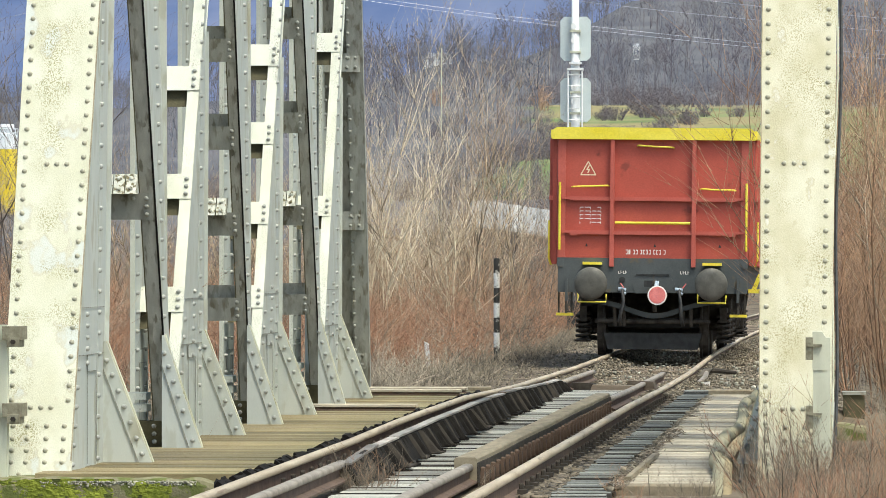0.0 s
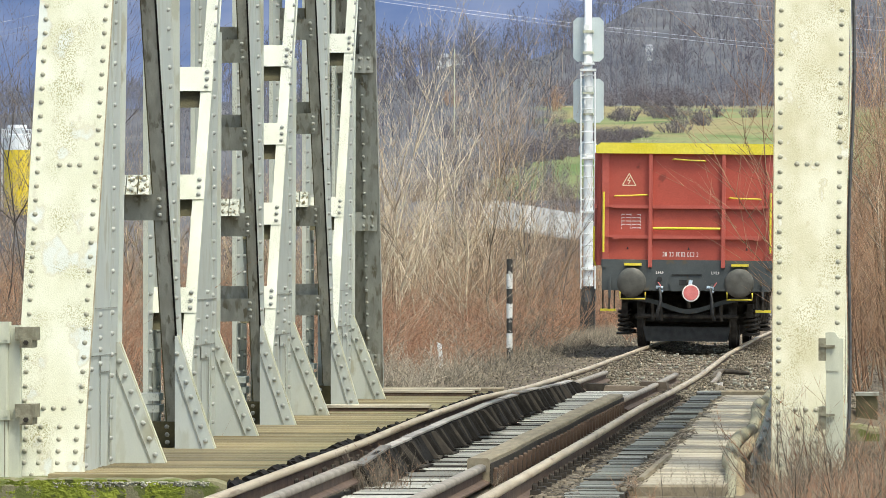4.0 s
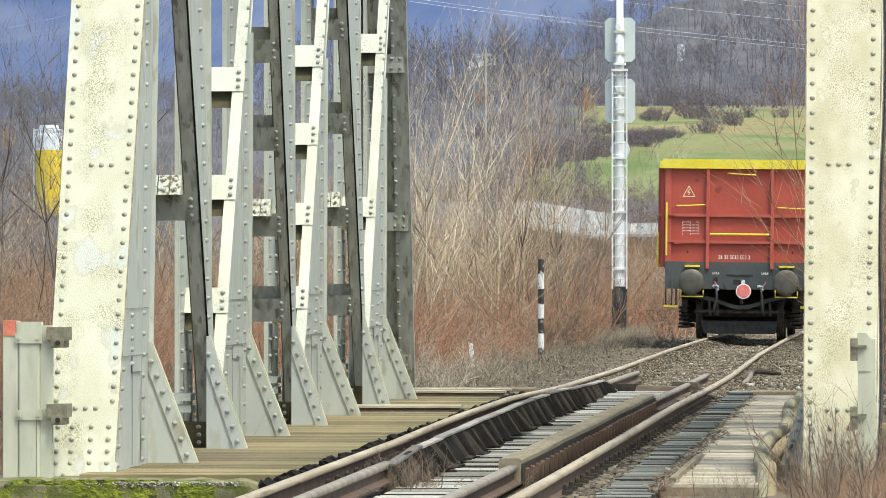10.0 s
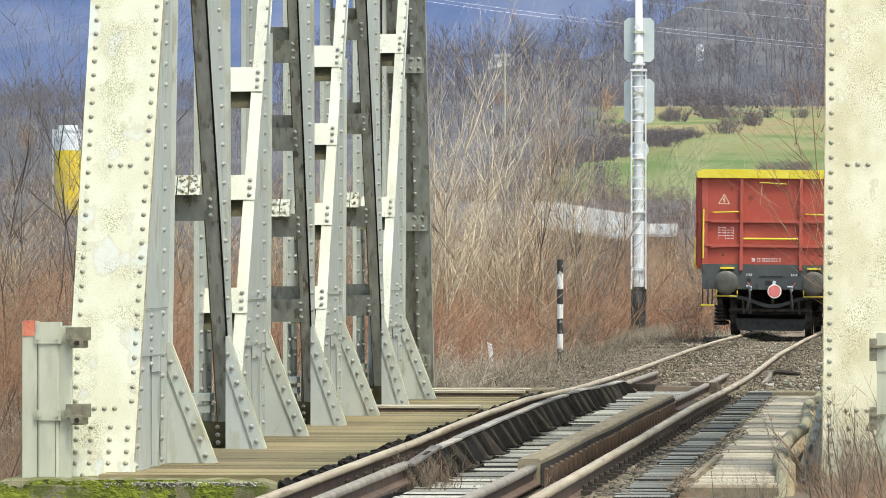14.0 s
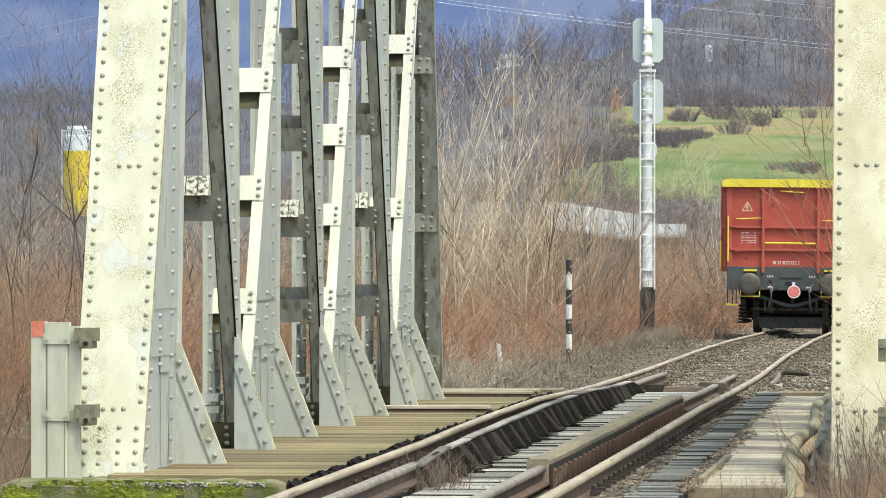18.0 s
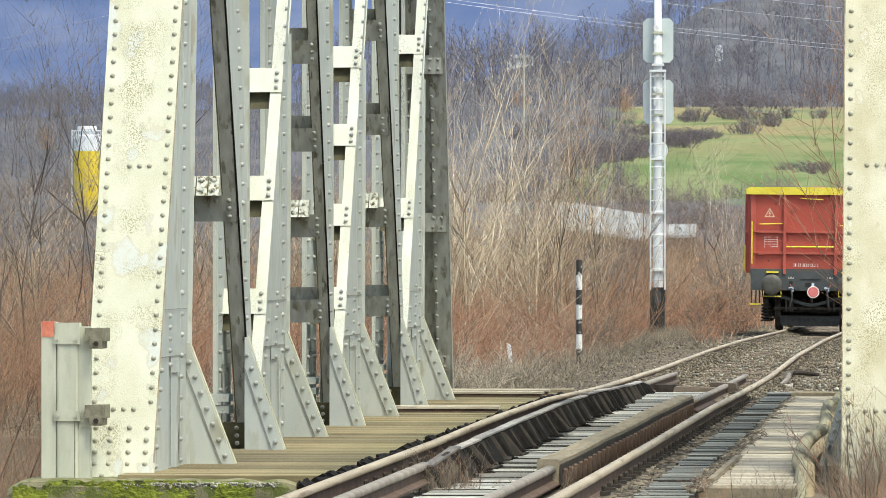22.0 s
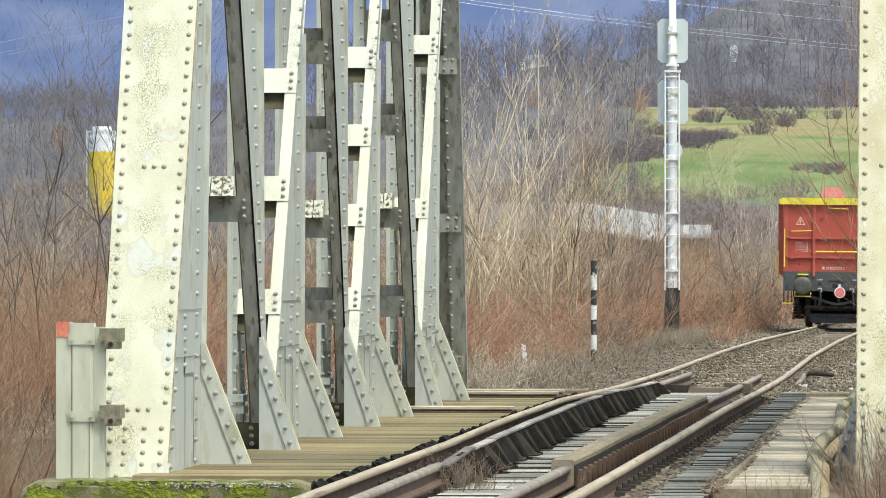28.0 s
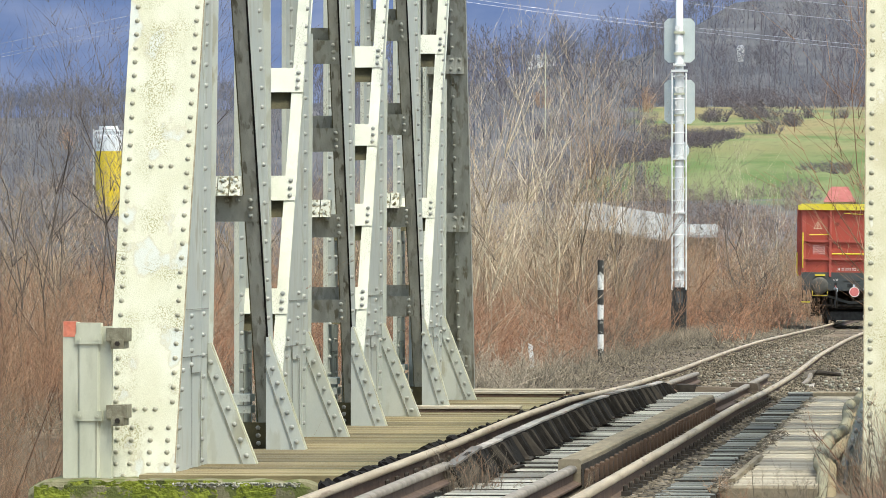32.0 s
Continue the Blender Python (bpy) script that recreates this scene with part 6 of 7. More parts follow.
def litter():
    """Broken twigs and dry stalks along the walkway's edge and the rail foot."""
    g = np.random.RandomState(61)
    n = 900
    y = 36.6 + 12 * g.uniform(0, 1, n) ** 1.3
    x = -1.56 + g.normal(0, 0.035, n)
    p0 = np.stack([x, y, np.full(n, -0.125) + g.uniform(0, 0.012, n)], axis=1)
    a, ln = g.uniform(0, math.tau, n), g.uniform(0.025, 0.10, n)
    p1 = p0 + np.stack([np.cos(a) * ln * 0.6, np.sin(a) * ln, g.uniform(0.0, 0.02, n)], axis=1)
    for m, pick in (("twig_dark", slice(0, None, 2)), ("twig_pale", slice(1, None, 2))):
        v, q = spikes(p0[pick], p1[pick], g.uniform(0.003, 0.007, len(x[pick])))
        tagged(new("twig_litter", raw("twig_litter", v, q, m)), "broken dry twigs along the walkway's edge", "litter", kind="stuff")


litter()


def clutter():
    # edge plank lying along the walkway
    bm = bmesh.new()
    slab(bm, [(-1.55, 37.6, -0.125), (-1.50, 37.6, -0.125), (-1.505, 37.6, -0.095), (-1.545, 37.6, -0.098)], (0.02, 4.6, 0))
    solo("edge_plank", bm, "beam", "weathered grey plank along the walkway's edge", "plank")
    # bent rail brace on the ballast beyond the bridge
    t = thing("rail_brace", "bent dark steel brace lying on the ballast", "rail brace", (-1.9, 73, -0.3))
    bm = bmesh.new()
    tube(bm, [(-2.0, 73.0, -0.12), (-1.86, 73.1, -0.115), (-1.60, 73.3, -0.145)], [0.036, 0.032, 0.024], 8)
    part("brace_bar", bm, "iron", t)
    bm = bmesh.new()
    slab(bm, [(-2.07, 72.9, -0.17), (-1.95, 72.9, -0.15), (-1.90, 72.9, -0.085), (-2.0, 72.9, -0.09)], (0.02, 0.16, 0))
    tube(bm, [(-1.96, 72.9, -0.14), (-1.97, 72.5, -0.19), (-2.04, 72.1, -0.25)], [0.03, 0.034, 0.026], 8)
    part("brace_head", bm, "oldrail", t, "grey worn brace head")
    bm = bmesh.new()
    slab(bm, [(-2.16, 71.8, -0.31), (-1.90, 71.8, -0.31), (-1.93, 71.8, -0.225), (-2.08, 71.8, -0.24)], (0.02, 0.3, 0))
    part("brace_foot", bm, "iron", t)
    bm = bmesh.new()
    slab(bm, [(-2.02, 71.6, -0.30), (-1.91, 71.6, -0.30), (-1.90, 71.6, -0.22), (-1.97, 71.6, -0.235)], (0.02, 0.12, 0.0))
    part("pale_chunk", bm, "white", t, "broken pale concrete chunk")
    # planks lying across the deck on rusty steel strips
    for xa, y in ((-5.45, 54.3), (-5.45, 60.3), (-5.45, 61.2)):
        t = thing("loose_plank", "weathered plank lying on a rusty steel strip across the deck", "plank", (-4.8, y, DECK_Z))
        bm = bmesh.new()
        slab(bm, [(xa, y, DECK_Z + 0.032), (xa, y, DECK_Z + 0.055), (xa, y + 0.01, DECK_Z + 0.06), (xa, y + 0.22, DECK_Z + 0.06), (xa, y + 0.22, DECK_Z + 0.032)], (-4.2 - xa, 0, 0))
        part("board", bm, "plank_pale", t)
        bm = bmesh.new()
        slab(bm, [(xa, y + 0.03, DECK_Z - 0.002), (xa, y + 0.03, DECK_Z + 0.031), (xa, y + 0.2, DECK_Z + 0.031), (xa, y + 0.2, DECK_Z - 0.002)], (-4.22 - xa, 0, 0))
        slab(bm, [(xa, y - 0.10, DECK_Z + 0.001), (xa, y - 0.10, DECK_Z + 0.014), (xa, y - 0.02, DECK_Z + 0.014), (xa, y - 0.02, DECK_Z + 0.001)], (-4.18 - xa, 0, 0))
        part("strip", bm, "rail", t, "rusty steel strip")
    for x, y, wd, m in ((-3.05, 64.6, 0.5, "sleeper"), (-2.75, 67.2, 0.34, "sleeper"), (-3.35, 66.0, 0.3, "iron")):
        bm = bmesh.new()
        z = rail_z(-5, y) - 0.15
        slab(bm, [(x, y, z), (x + wd, y, z - 0.01), (x + wd - 0.02, y, z + 0.09), (x + 0.03, y, z + 0.10)], (0.02, 0.24, 0))
        solo("timber_block", bm, m, "dark timber block between the rails", "timber block")


clutter()


# ---- plants ----
def grow(rnd, stems, height, spread, r0, twigs=5, segs=4, lean=0.35, fine=1.0, up=0.25, bend=0.26):
    """Bare stems with side twigs: lists of stick ends and radii round the origin."""
    A, B, RA, RB = [], [], [], []

    def shoot(p, d, length, r, n, bend):
        nodes = [p]
        for i in range(n):
            d = (d + Vector((rnd.uniform(-bend, bend), rnd.uniform(-bend, bend), rnd.uniform(-bend * 0.4, bend * 0.6)))).normalized()
            q = p + d * (length / n)
            A.append(p)
            B.append(q)
            RA.append(r * (1 - 0.7 * i / n))
            RB.append(r * (1 - 0.7 * (i + 1) / n))
            p = q
            nodes.append(p)
        return nodes, d

    for s in range(stems):
        a = rnd.uniform(0, math.tau)
        q = spread * math.sqrt(rnd.random())
        base = Vector((q * math.cos(a), q * math.sin(a), -0.15))
        d = Vector((math.cos(a) * lean * rnd.random(), math.sin(a) * lean * rnd.random(), 1)).normalized()
        h = height * rnd.uniform(0.55, 1.05)
        nodes, d1 = shoot(base, d, h, r0 * rnd.uniform(0.7, 1.2), segs, bend)
        for p in nodes[1:]:
            for k in range(twigs if p is not nodes[-1] else twigs // 2 + 1):
                b = rnd.uniform(0, math.tau)
                dd = (d1 * rnd.uniform(0.5, 1.1) + Vector((math.cos(b), math.sin(b), up)) * rnd.uniform(0.4, 0.9)).normalized()
                sub, _ = shoot(p - (p - base) * rnd.uniform(0, 0.18), dd, h * rnd.uniform(0.14, 0.36), r0 * 0.42 * fine, 2, 0.25)
                if rnd.random() < 0.5:
                    shoot(sub[1], (dd + Vector((rnd.uniform(-0.8, 0.8), rnd.uniform(-0.8, 0.8), 0.3))).normalized(), h * 0.14, r0 * 0.28 * fine, 1, 0.2)
    return np.array([v[:] for v in A]), np.array([v[:] for v in B]), np.array(RA), np.array(RB)


def tree(rnd, height, r0, depth=3, fan=(5, 4, 3), spread=0.75, trunk=0.62, wob=0.14, base=(0, 0, 0), segs=(4, 3, 3, 2), thin=0.5, lift=0.0):
    """A bare tree that forks into limbs, branches and twigs: stick ends and radii."""
    A, B, RA, RB = [], [], [], []

    def shoot(p, d, length, r, level):
        n = segs[level]
        nodes = []
        for i in range(n):
            d = (d + Vector((rnd.uniform(-wob, wob), rnd.uniform(-wob, wob), rnd.uniform(-wob * 0.3, wob) + (lift if level else 0)))).normalized()
            q = p + d * (length / n)
            A.append(p)
            B.append(q)
            RA.append(r * (1 - 0.65 * i / n))
            RB.append(r * (1 - 0.65 * (i + 1) / n))
            p = q
            nodes.append((p, d))
        if level >= depth:
            return
        for k in range(fan[level]):
            q, dd = nodes[-1 - int((rnd.random() ** 1.3) * (n - 0.01))]
            b = rnd.uniform(0, math.tau)
            out = Vector((math.cos(b), math.sin(b), 0.15))
            w = spread * rnd.uniform(0.6, 1.25)
            shoot(q, (dd + out * w).normalized(), length * rnd.uniform(0.45, 0.75), r * thin, level + 1)

    shoot(Vector(base), Vector((rnd.uniform(-0.2, 0.2), rnd.uniform(-0.2, 0.2), 1)).normalized(), height * trunk, r0, 0)
    return np.array([v[:] for v in A]), np.array([v[:] for v in B]), np.array(RA), np.array(RB)


def clump(rnd, n, apart, **kw):
    sets = [tree(rnd, base=(rnd.uniform(-apart, apart), rnd.uniform(-apart, apart), -0.2), **kw) for i in range(n)]
    return [np.concatenate([s[k] for s in sets]) for k in range(4)]


def fuzzy_tree(rnd, height, r0, limbs=9, twigs=5, ends=2, low=0.22):
    """A bare far tree of pointed limbs and fine twigs: stick ends and radii."""
    A, B, R = [], [], []

    def arm(p, d, length, r):
        q = p + d.normalized() * length
        A.append(p)
        B.append(q)
        R.append(r)
        return q

    def about(d, w):
        return d.normalized() + Vector((rnd.gauss(0, w), rnd.gauss(0, w), rnd.gauss(0.1, w * 0.7)))

    knee = arm(Vector((0, 0, -0.5)), Vector((rnd.uniform(-0.1, 0.1), rnd.uniform(-0.1, 0.1), 1)), height * 0.6, r0)
    top = arm(Vector((0, 0, -0.5)).lerp(knee, 0.8), Vector((rnd.uniform(-0.25, 0.25), rnd.uniform(-0.25, 0.25), 1)), height * 0.52, r0 * 0.5)
    for i in range(limbs):
        k = low + (0.93 - low) * (i + rnd.random()) / limbs
        a = rnd.uniform(0, math.tau)
        p = Vector((0, 0, -0.5)).lerp(top, k)
        d = Vector((math.cos(a), math.sin(a), rnd.uniform(0.8, 2.0)))
        ln = height * rnd.uniform(0.26, 0.42) * (1.15 - 0.7 * k)
        q = arm(p, d, ln * 0.55, r0 * 0.38)
        q = arm(q.lerp(p, 0.06), d.normalized() + Vector((rnd.gauss(0, 0.15), rnd.gauss(0, 0.15), rnd.uniform(0.2, 0.7))), ln * 0.6, r0 * 0.26)
        for j in range(twigs):
            d2 = about(d, 0.5)
            m = p.lerp(q, rnd.uniform(0.3, 1.0))
            e = arm(m, d2, ln * rnd.uniform(0.3, 0.6), r0 * 0.3)
            for n in range(ends):
                arm(m.lerp(e, rnd.uniform(0.3, 0.9)), about(d2, 0.6), ln * rnd.uniform(0.15, 0.35), r0 * 0.22)
    return np.array([v[:] for v in A]), np.array([v[:] for v in B]), np.array(R)


def dome(rnd, wide, high, r0, stems=16, twigs=6, ends=2):
    """A low rounded leafless bush of many fine stems."""
    A, B, R = [], [], []
    for i in range(stems):
        a, k = rnd.uniform(0, math.tau), rnd.random() ** 0.6
        foot = Vector((0.55 * wide * k * math.cos(a), 0.55 * wide * k * math.sin(a), -0.2))
        tip = Vector((wide * k * math.cos(a), wide * k * math.sin(a), high * math.sqrt(1 - 0.8 * k * k) * rnd.uniform(0.7, 1.05)))
        A.append(foot)
        B.append(tip)
        R.append(r0)
        for j in range(twigs):
            p = foot.lerp(tip, rnd.uniform(0.15, 0.95))
            e = p + Vector((rnd.gauss(0, 0.17), rnd.gauss(0, 0.17), rnd.uniform(0.05, 0.38))) * high * 0.75
            A.append(p)
            B.append(e)
            R.append(r0 * 0.7)
            for n in range(ends):
                m = p.lerp(e, rnd.uniform(0.3, 1.0))
                A.append(m)
                B.append(m + Vector((rnd.gauss(0, 0.12), rnd.gauss(0, 0.12), rnd.uniform(-0.02, 0.2))) * high * 0.65)
                R.append(r0 * 0.5)
    return np.array([v[:] for v in A]), np.array([v[:] for v in B]), np.array(R)


def plant_mesh(name, material, seed, *args, **kw):
    v, q = boughs(*grow(random.Random(seed), *args, **kw))
    return raw(name, v, q, material)


def scatter_copies(name, meshes, label, category, group, spots):
    """Plants of their own on shared meshes: x, y, size, turn for each."""
    for i, (x, y, s, turn) in enumerate(spots):
        ob = new(name, meshes[i % len(meshes)])
        ob.matrix_basis = Matrix.LocRotScale((x, y, ground_z(x, y)), Euler((0, 0, turn)), (s, s, s * (0.85 + 0.3 * ((i * 7919) % 100) / 100)))
        tagged(ob, label, category, group)


def plants():
    rnd = random.Random(31)
    g = np.random.RandomState(7)
    red = [plant_mesh("shrub", "twig_red", 100 + i, 15, 1.9, 0.8, 0.0075, twigs=5, segs=4, lean=0.7, bend=0.5, fine=1.0) for i in range(4)]
    grey = [plant_mesh("shrub", "twig_grey", 200 + i, 11, 2.6, 0.8, 0.0095, twigs=5, segs=4, lean=0.7, bend=0.5, fine=1.0) for i in range(3)]
    tan = [raw("sapling", *boughs(*clump(random.Random(300 + i), 2, 0.7, height=4.8, r0=0.036, fan=(6, 4, 3), spread=1.0, wob=0.26, segs=(5, 4, 3, 2), thin=0.52, lift=0.22)), "twig_tan") for i in range(4)]
    dark = [raw("sapling", *boughs(*clump(random.Random(340 + i), 2, 0.6, height=5.0, r0=0.04, fan=(6, 5, 4), spread=0.9, wob=0.2)), "twig_bark") for i in range(3)]
    tall = [plant_mesh("shrub", m, 260 + i, 15, 4.6, 0.7, 0.012, twigs=6, segs=5, lean=0.28, bend=0.26, fine=0.9) for i, m in enumerate(("twig_rust", "twig_warm", "twig_rust"))]
    pale = [raw("sapling", *boughs(*tree(random.Random(380 + i), 6.4, 0.040, fan=(8, 4, 3), spread=1.0, trunk=0.8, wob=0.26, segs=(7, 4, 3, 2), thin=0.48, lift=0.22)), "twig_birch") for i in range(3)]
    slim = [raw("sapling", *boughs(*tree(random.Random(390 + i), 6.2, 0.026, fan=(8, 3, 2), spread=0.8, trunk=0.85, wob=0.2, segs=(8, 5, 3, 1), thin=0.55, lift=0.2)), m) for i, m in enumerate(("twig_tan", "twig_warm", "twig_tan", "twig_grey"))]
    scatter_copies("sapling", slim, "slim pale sapling with upswept branches", "tree", "slim saplings",
                   [(b * y, y, z, 1.9 * i) for i, (b, y, z) in enumerate(((-0.0605, 130, 0.8), (-0.0635, 136, 0.66), (-0.068, 126, 0.8), (-0.0735, 118, 0.7)))]
                   + [(rnd.uniform(-0.088, -0.058) * y, y, rnd.uniform(0.5, 0.85), rnd.uniform(0, 6.28)) for y in [112 + 3.5 * i for i in range(12)]])
    spots_red, spots_grey, spots_tan, spots_dark = [], [], [], []
    dim = [plant_mesh("shrub", "twig_dark", 230 + i, 14, 2.0, 0.8, 0.008, twigs=5, segs=3, lean=1.0, bend=0.45) for i in range(3)]
    # thicket beside the line, thicker towards the back
    for i in range(230):
        y = 80 + 150 * rnd.random() ** 1.1
        x = rnd.uniform(-0.185 * y - 2, -6.8 - 0.02 * (y - 80))
        if y < 152 and abs(x / y + 0.0497) < 0.006:
            continue
        (spots_red if rnd.random() < 0.72 else spots_grey).append((x, y, rnd.uniform(0.7, 1.1), rnd.uniform(0, 6.28)))
    # a thinner line of scrub close to the track further on
    for i in range(46):
        y = rnd.uniform(104, 215)
        x = rnd.uniform(-7.6, -5.5) - 0.006 * (y - 104)
        if y > 152 or abs(x / y + 0.0497) > 0.007:
            spots_dark.append((x, y, rnd.uniform(0.5, 1.0), rnd.uniform(0, 6.28)))
    # low growth before the signal's foot
    for i in range(9):
        y = rnd.uniform(136, 149)
        spots_dark.append(((-0.0497 + rnd.uniform(-0.004, 0.004)) * y, y, rnd.uniform(0.28, 0.42), rnd.uniform(0, 6.28)))
    # verge on the walkway side
    for i in range(34):
        y = 66 + 130 * rnd.random()
        x = rnd.uniform(1.9, 5.5) + 0.008 * (y - 66)
        (spots_red if rnd.random() < 0.6 else spots_grey).append((x, y, rnd.uniform(0.8, 1.2), rnd.uniform(0, 6.28)))
    # bank below the bridge and beside its far end
    for i in range(26):
        y = rnd.uniform(44, 78)
        x = rnd.uniform(-0.186 * y - 0.5, -7.6 - 0.03 * max(0, 70 - y))
        spots_red.append((x, y, rnd.uniform(0.9, 1.3) * (1.25 if y < 60 else 0.8), rnd.uniform(0, 6.28)))
    bank = [plant_mesh("shrub", m, 280 + i, 13, 4.3, 0.8, 0.0075, twigs=7, segs=5, lean=0.45, bend=0.42, fine=0.75, up=0.1) for i, m in enumerate(("twig_rust", "twig_warm", "twig_rust"))]
    scatter_copies("shrub", bank, "tall red-brown leafless shrub on the bank beside the bridge", "shrub", "bank thicket",
                   [((-0.182 + (0.020 if y < 60 else 0.033) * rnd.random()) * y, y, rnd.uniform(0.75, 1.1) * (1.0 if y < 60 else 0.5), rnd.uniform(0, 6.28)) for y in [42.5 + 33 * (i / 38) for i in range(38)]])
    scatter_copies("shrub", tall, "dense red-brown leafless shrub beyond the walkway", "shrub", "walkway thicket",
                   [((-0.0005 + 0.0155 * rnd.random()) * y + 0.22, y, rnd.uniform(0.8, 1.15), rnd.uniform(0, 6.28)) for y in [64 + 95 * (i / 34) for i in range(34)]])
    scatter_copies("sapling", pale, "tall pale sapling with wide crooked branches", "tree", "pale saplings",
                   [(b * y, y, z, 2.3 * i) for i, (b, y, z) in enumerate(((-0.0845, 118, 0.8), (-0.079, 126, 0.7), (-0.0665, 138, 0.62),
                                                                          (-0.0865, 130, 0.9), (-0.0735, 140, 0.75), (-0.0365, 195, 0.6), (-0.0335, 200, 0.65), (-0.029, 205, 0.55), (-0.0885, 112, 0.7), (-0.0705, 128, 0.7)))])
    brush = [raw("sapling", *boughs(*grow(random.Random(360 + i), 8, 5.2, 0.9, 0.017, twigs=6, segs=5, lean=0.6, bend=0.3, fine=0.8)), m) for i, m in enumerate(("twig_tan", "twig_birch", "twig_warm"))]
    scatter_copies("sapling", brush, "tan leafless sapling with many crooked stems", "tree", "many-stemmed saplings",
                   [((-0.0865 + 0.0013 * i) * y * 1.2, y * 1.2, z * 1.16, 2.7 * i) for i, (y, z) in enumerate(((116, 0.95), (124, 0.9), (112, 0.8), (128, 1.0), (118, 0.85), (132, 0.9), (120, 0.8), (126, 0.75), (134, 0.85),
                                                                                      (122, 0.65), (138, 0.75), (145, 0.7), (160, 0.75), (170, 0.7), (166, 0.66), (178, 0.7), (186, 0.7)))]
                   + [((-0.036 + 0.002 * i) * (190 + 4 * i), 190 + 4 * i, 0.62, 1.9 * i) for i in range(5)])
    # taller pale saplings in groups: bearing from the eye, half width, distance, size
    for bear, half, dist, size, n in ((-0.083, 0.006, 132, 0.8, 3), (-0.074, 0.006, 140, 0.75, 3), (-0.065, 0.005, 150, 0.65, 3), (-0.030, 0.007, 190, 0.62, 4), (-0.165, 0.015, 130, 0.8, 7),
                                      (-0.14, 0.025, 170, 0.9, 9), (-0.12, 0.02, 180, 0.95, 8), (-0.10, 0.012, 160, 0.95, 8), (-0.045, 0.014, 215, 0.62, 10)):
        for i in range(n):
            y = dist * rnd.uniform(0.92, 1.15)
            spots_tan.append(((bear + rnd.uniform(-half, half)) * y, y, size * rnd.uniform(0.75, 1.15), rnd.uniform(0, 6.28)))
    far = [p for p in spots_red + spots_grey if p[1] > 116]
    far += [(b * y, y, rnd.uniform(0.7, 1.1), rnd.uniform(0, 6.28)) for b, y in ((rnd.uniform(-0.082, -0.024), rnd.uniform(238, 322)) for i in range(84))]
    far += [(b * y, y, rnd.uniform(0.3, 0.55), rnd.uniform(0, 6.28)) for b, y in ((rnd.uniform(-0.062, -0.005), rnd.uniform(345, 425)) for i in range(170))]
    V, Q, base = [], [], 0
    bits = [grow(random.Random(240 + i), 10, 2.3, 0.8, 0.0105, twigs=4, segs=3, lean=0.7, bend=0.5, fine=1.0) for i in range(6)]
    for i, (x, y, s, a) in enumerate(far):
        k = bits[i % 6]
        s *= 1.08 + 0.5 * min(1.0, (y - 116) / 60)
        R = np.array([[math.cos(a), -math.sin(a), 0], [math.sin(a), math.cos(a), 0], [0, 0, 1]]) * s
        o = np.array([x, y, ground_z(x, y)])
        v, q = boughs(k[0] @ R.T + o, k[1] @ R.T + o, k[2] * s, k[3] * s)
        V.append(v)
        Q.append(q + base)
        base += len(v)
    tagged(new("far_thicket", raw("far_thicket", np.concatenate(V), np.concatenate(Q), "twig_rust")), "leafless brown shrubs filling the far thicket", "thicket", kind="stuff")
    spots_red, spots_grey = [p for p in spots_red if p[1] <= 116], [p for p in spots_grey if p[1] <= 116]
    scatter_copies("shrub", dim, "dark brown leafless scrub close to the track", "shrub", "trackside scrub", spots_dark)
    scatter_copies("shrub", red, "red-brown leafless shrub in the lineside thicket", "shrub", "lineside thicket", spots_red)
    scatter_copies("shrub", grey, "grey-brown leafless shrub in the lineside thicket", "shrub", "lineside thicket", spots_grey)
    scatter_copies("sapling", dark, "dark grey bare young tree in the thicket", "tree", "bare saplings",
                   [(b * y, y, z, 1.7 * i) for i, (b, y, z) in enumerate(((-0.170, 120, 0.85), (-0.163, 140, 0.95), (-0.155, 150, 0.9), (-0.176, 160, 1.0), (-0.148, 175, 1.0), (-0.058, 165, 0.7),
                                                                          (-0.062, 170, 0.75), (-0.128, 170, 1.0), (-0.108, 175, 1.0), (-0.118, 190, 1.1), (-0.038, 200, 0.95), (-0.034, 205, 0.9), (-0.092, 150, 0.8), (-0.0565, 156, 0.62), (-0.0605, 155, 0.66), (-0.066, 148, 0.6), (-0.0372, 172, 0.6), (-0.0362, 176, 0.66), (-0.0352, 170, 0.5), (-0.0380, 168, 0.5)))])
    lean = [raw("sapling", *boughs(*clump(random.Random(350 + i), 2, 0.3, height=5.6, r0=0.024, fan=(8, 5, 3), spread=0.7, trunk=0.8, wob=0.18)), "twig_bark") for i in range(3)]
    scatter_copies("sapling", lean, "dark bare young tree rising from the thicket", "tree", "dark saplings",
                   [(b * y, y, z, 1.3 * i) for i, (b, y, z) in enumerate(((-0.1640, 80, 0.84), (-0.1490, 84, 0.90), (-0.1462, 86, 0.90), (-0.1530, 92, 0.80), (-0.1580, 96, 0.70), (-0.1690, 84, 0.80), (-0.0638, 150, 0.78), (-0.0609, 154, 0.84), (-0.0585, 148, 0.72), (-0.0568, 152, 0.74)))])
    scatter_copies("sapling", tan, "pale bare sapling with fine branches", "tree", "bare saplings", spots_tan)
    # foot of the right-hand post and the bank beside it
    fore = [plant_mesh("shrub", m, 400 + i, 13, 0.72, 0.34, 0.0058, twigs=5, lean=0.5, bend=0.36, fine=0.8) for i, m in enumerate(("twig_dark", "twig_rust", "twig_dark", "twig_red"))]
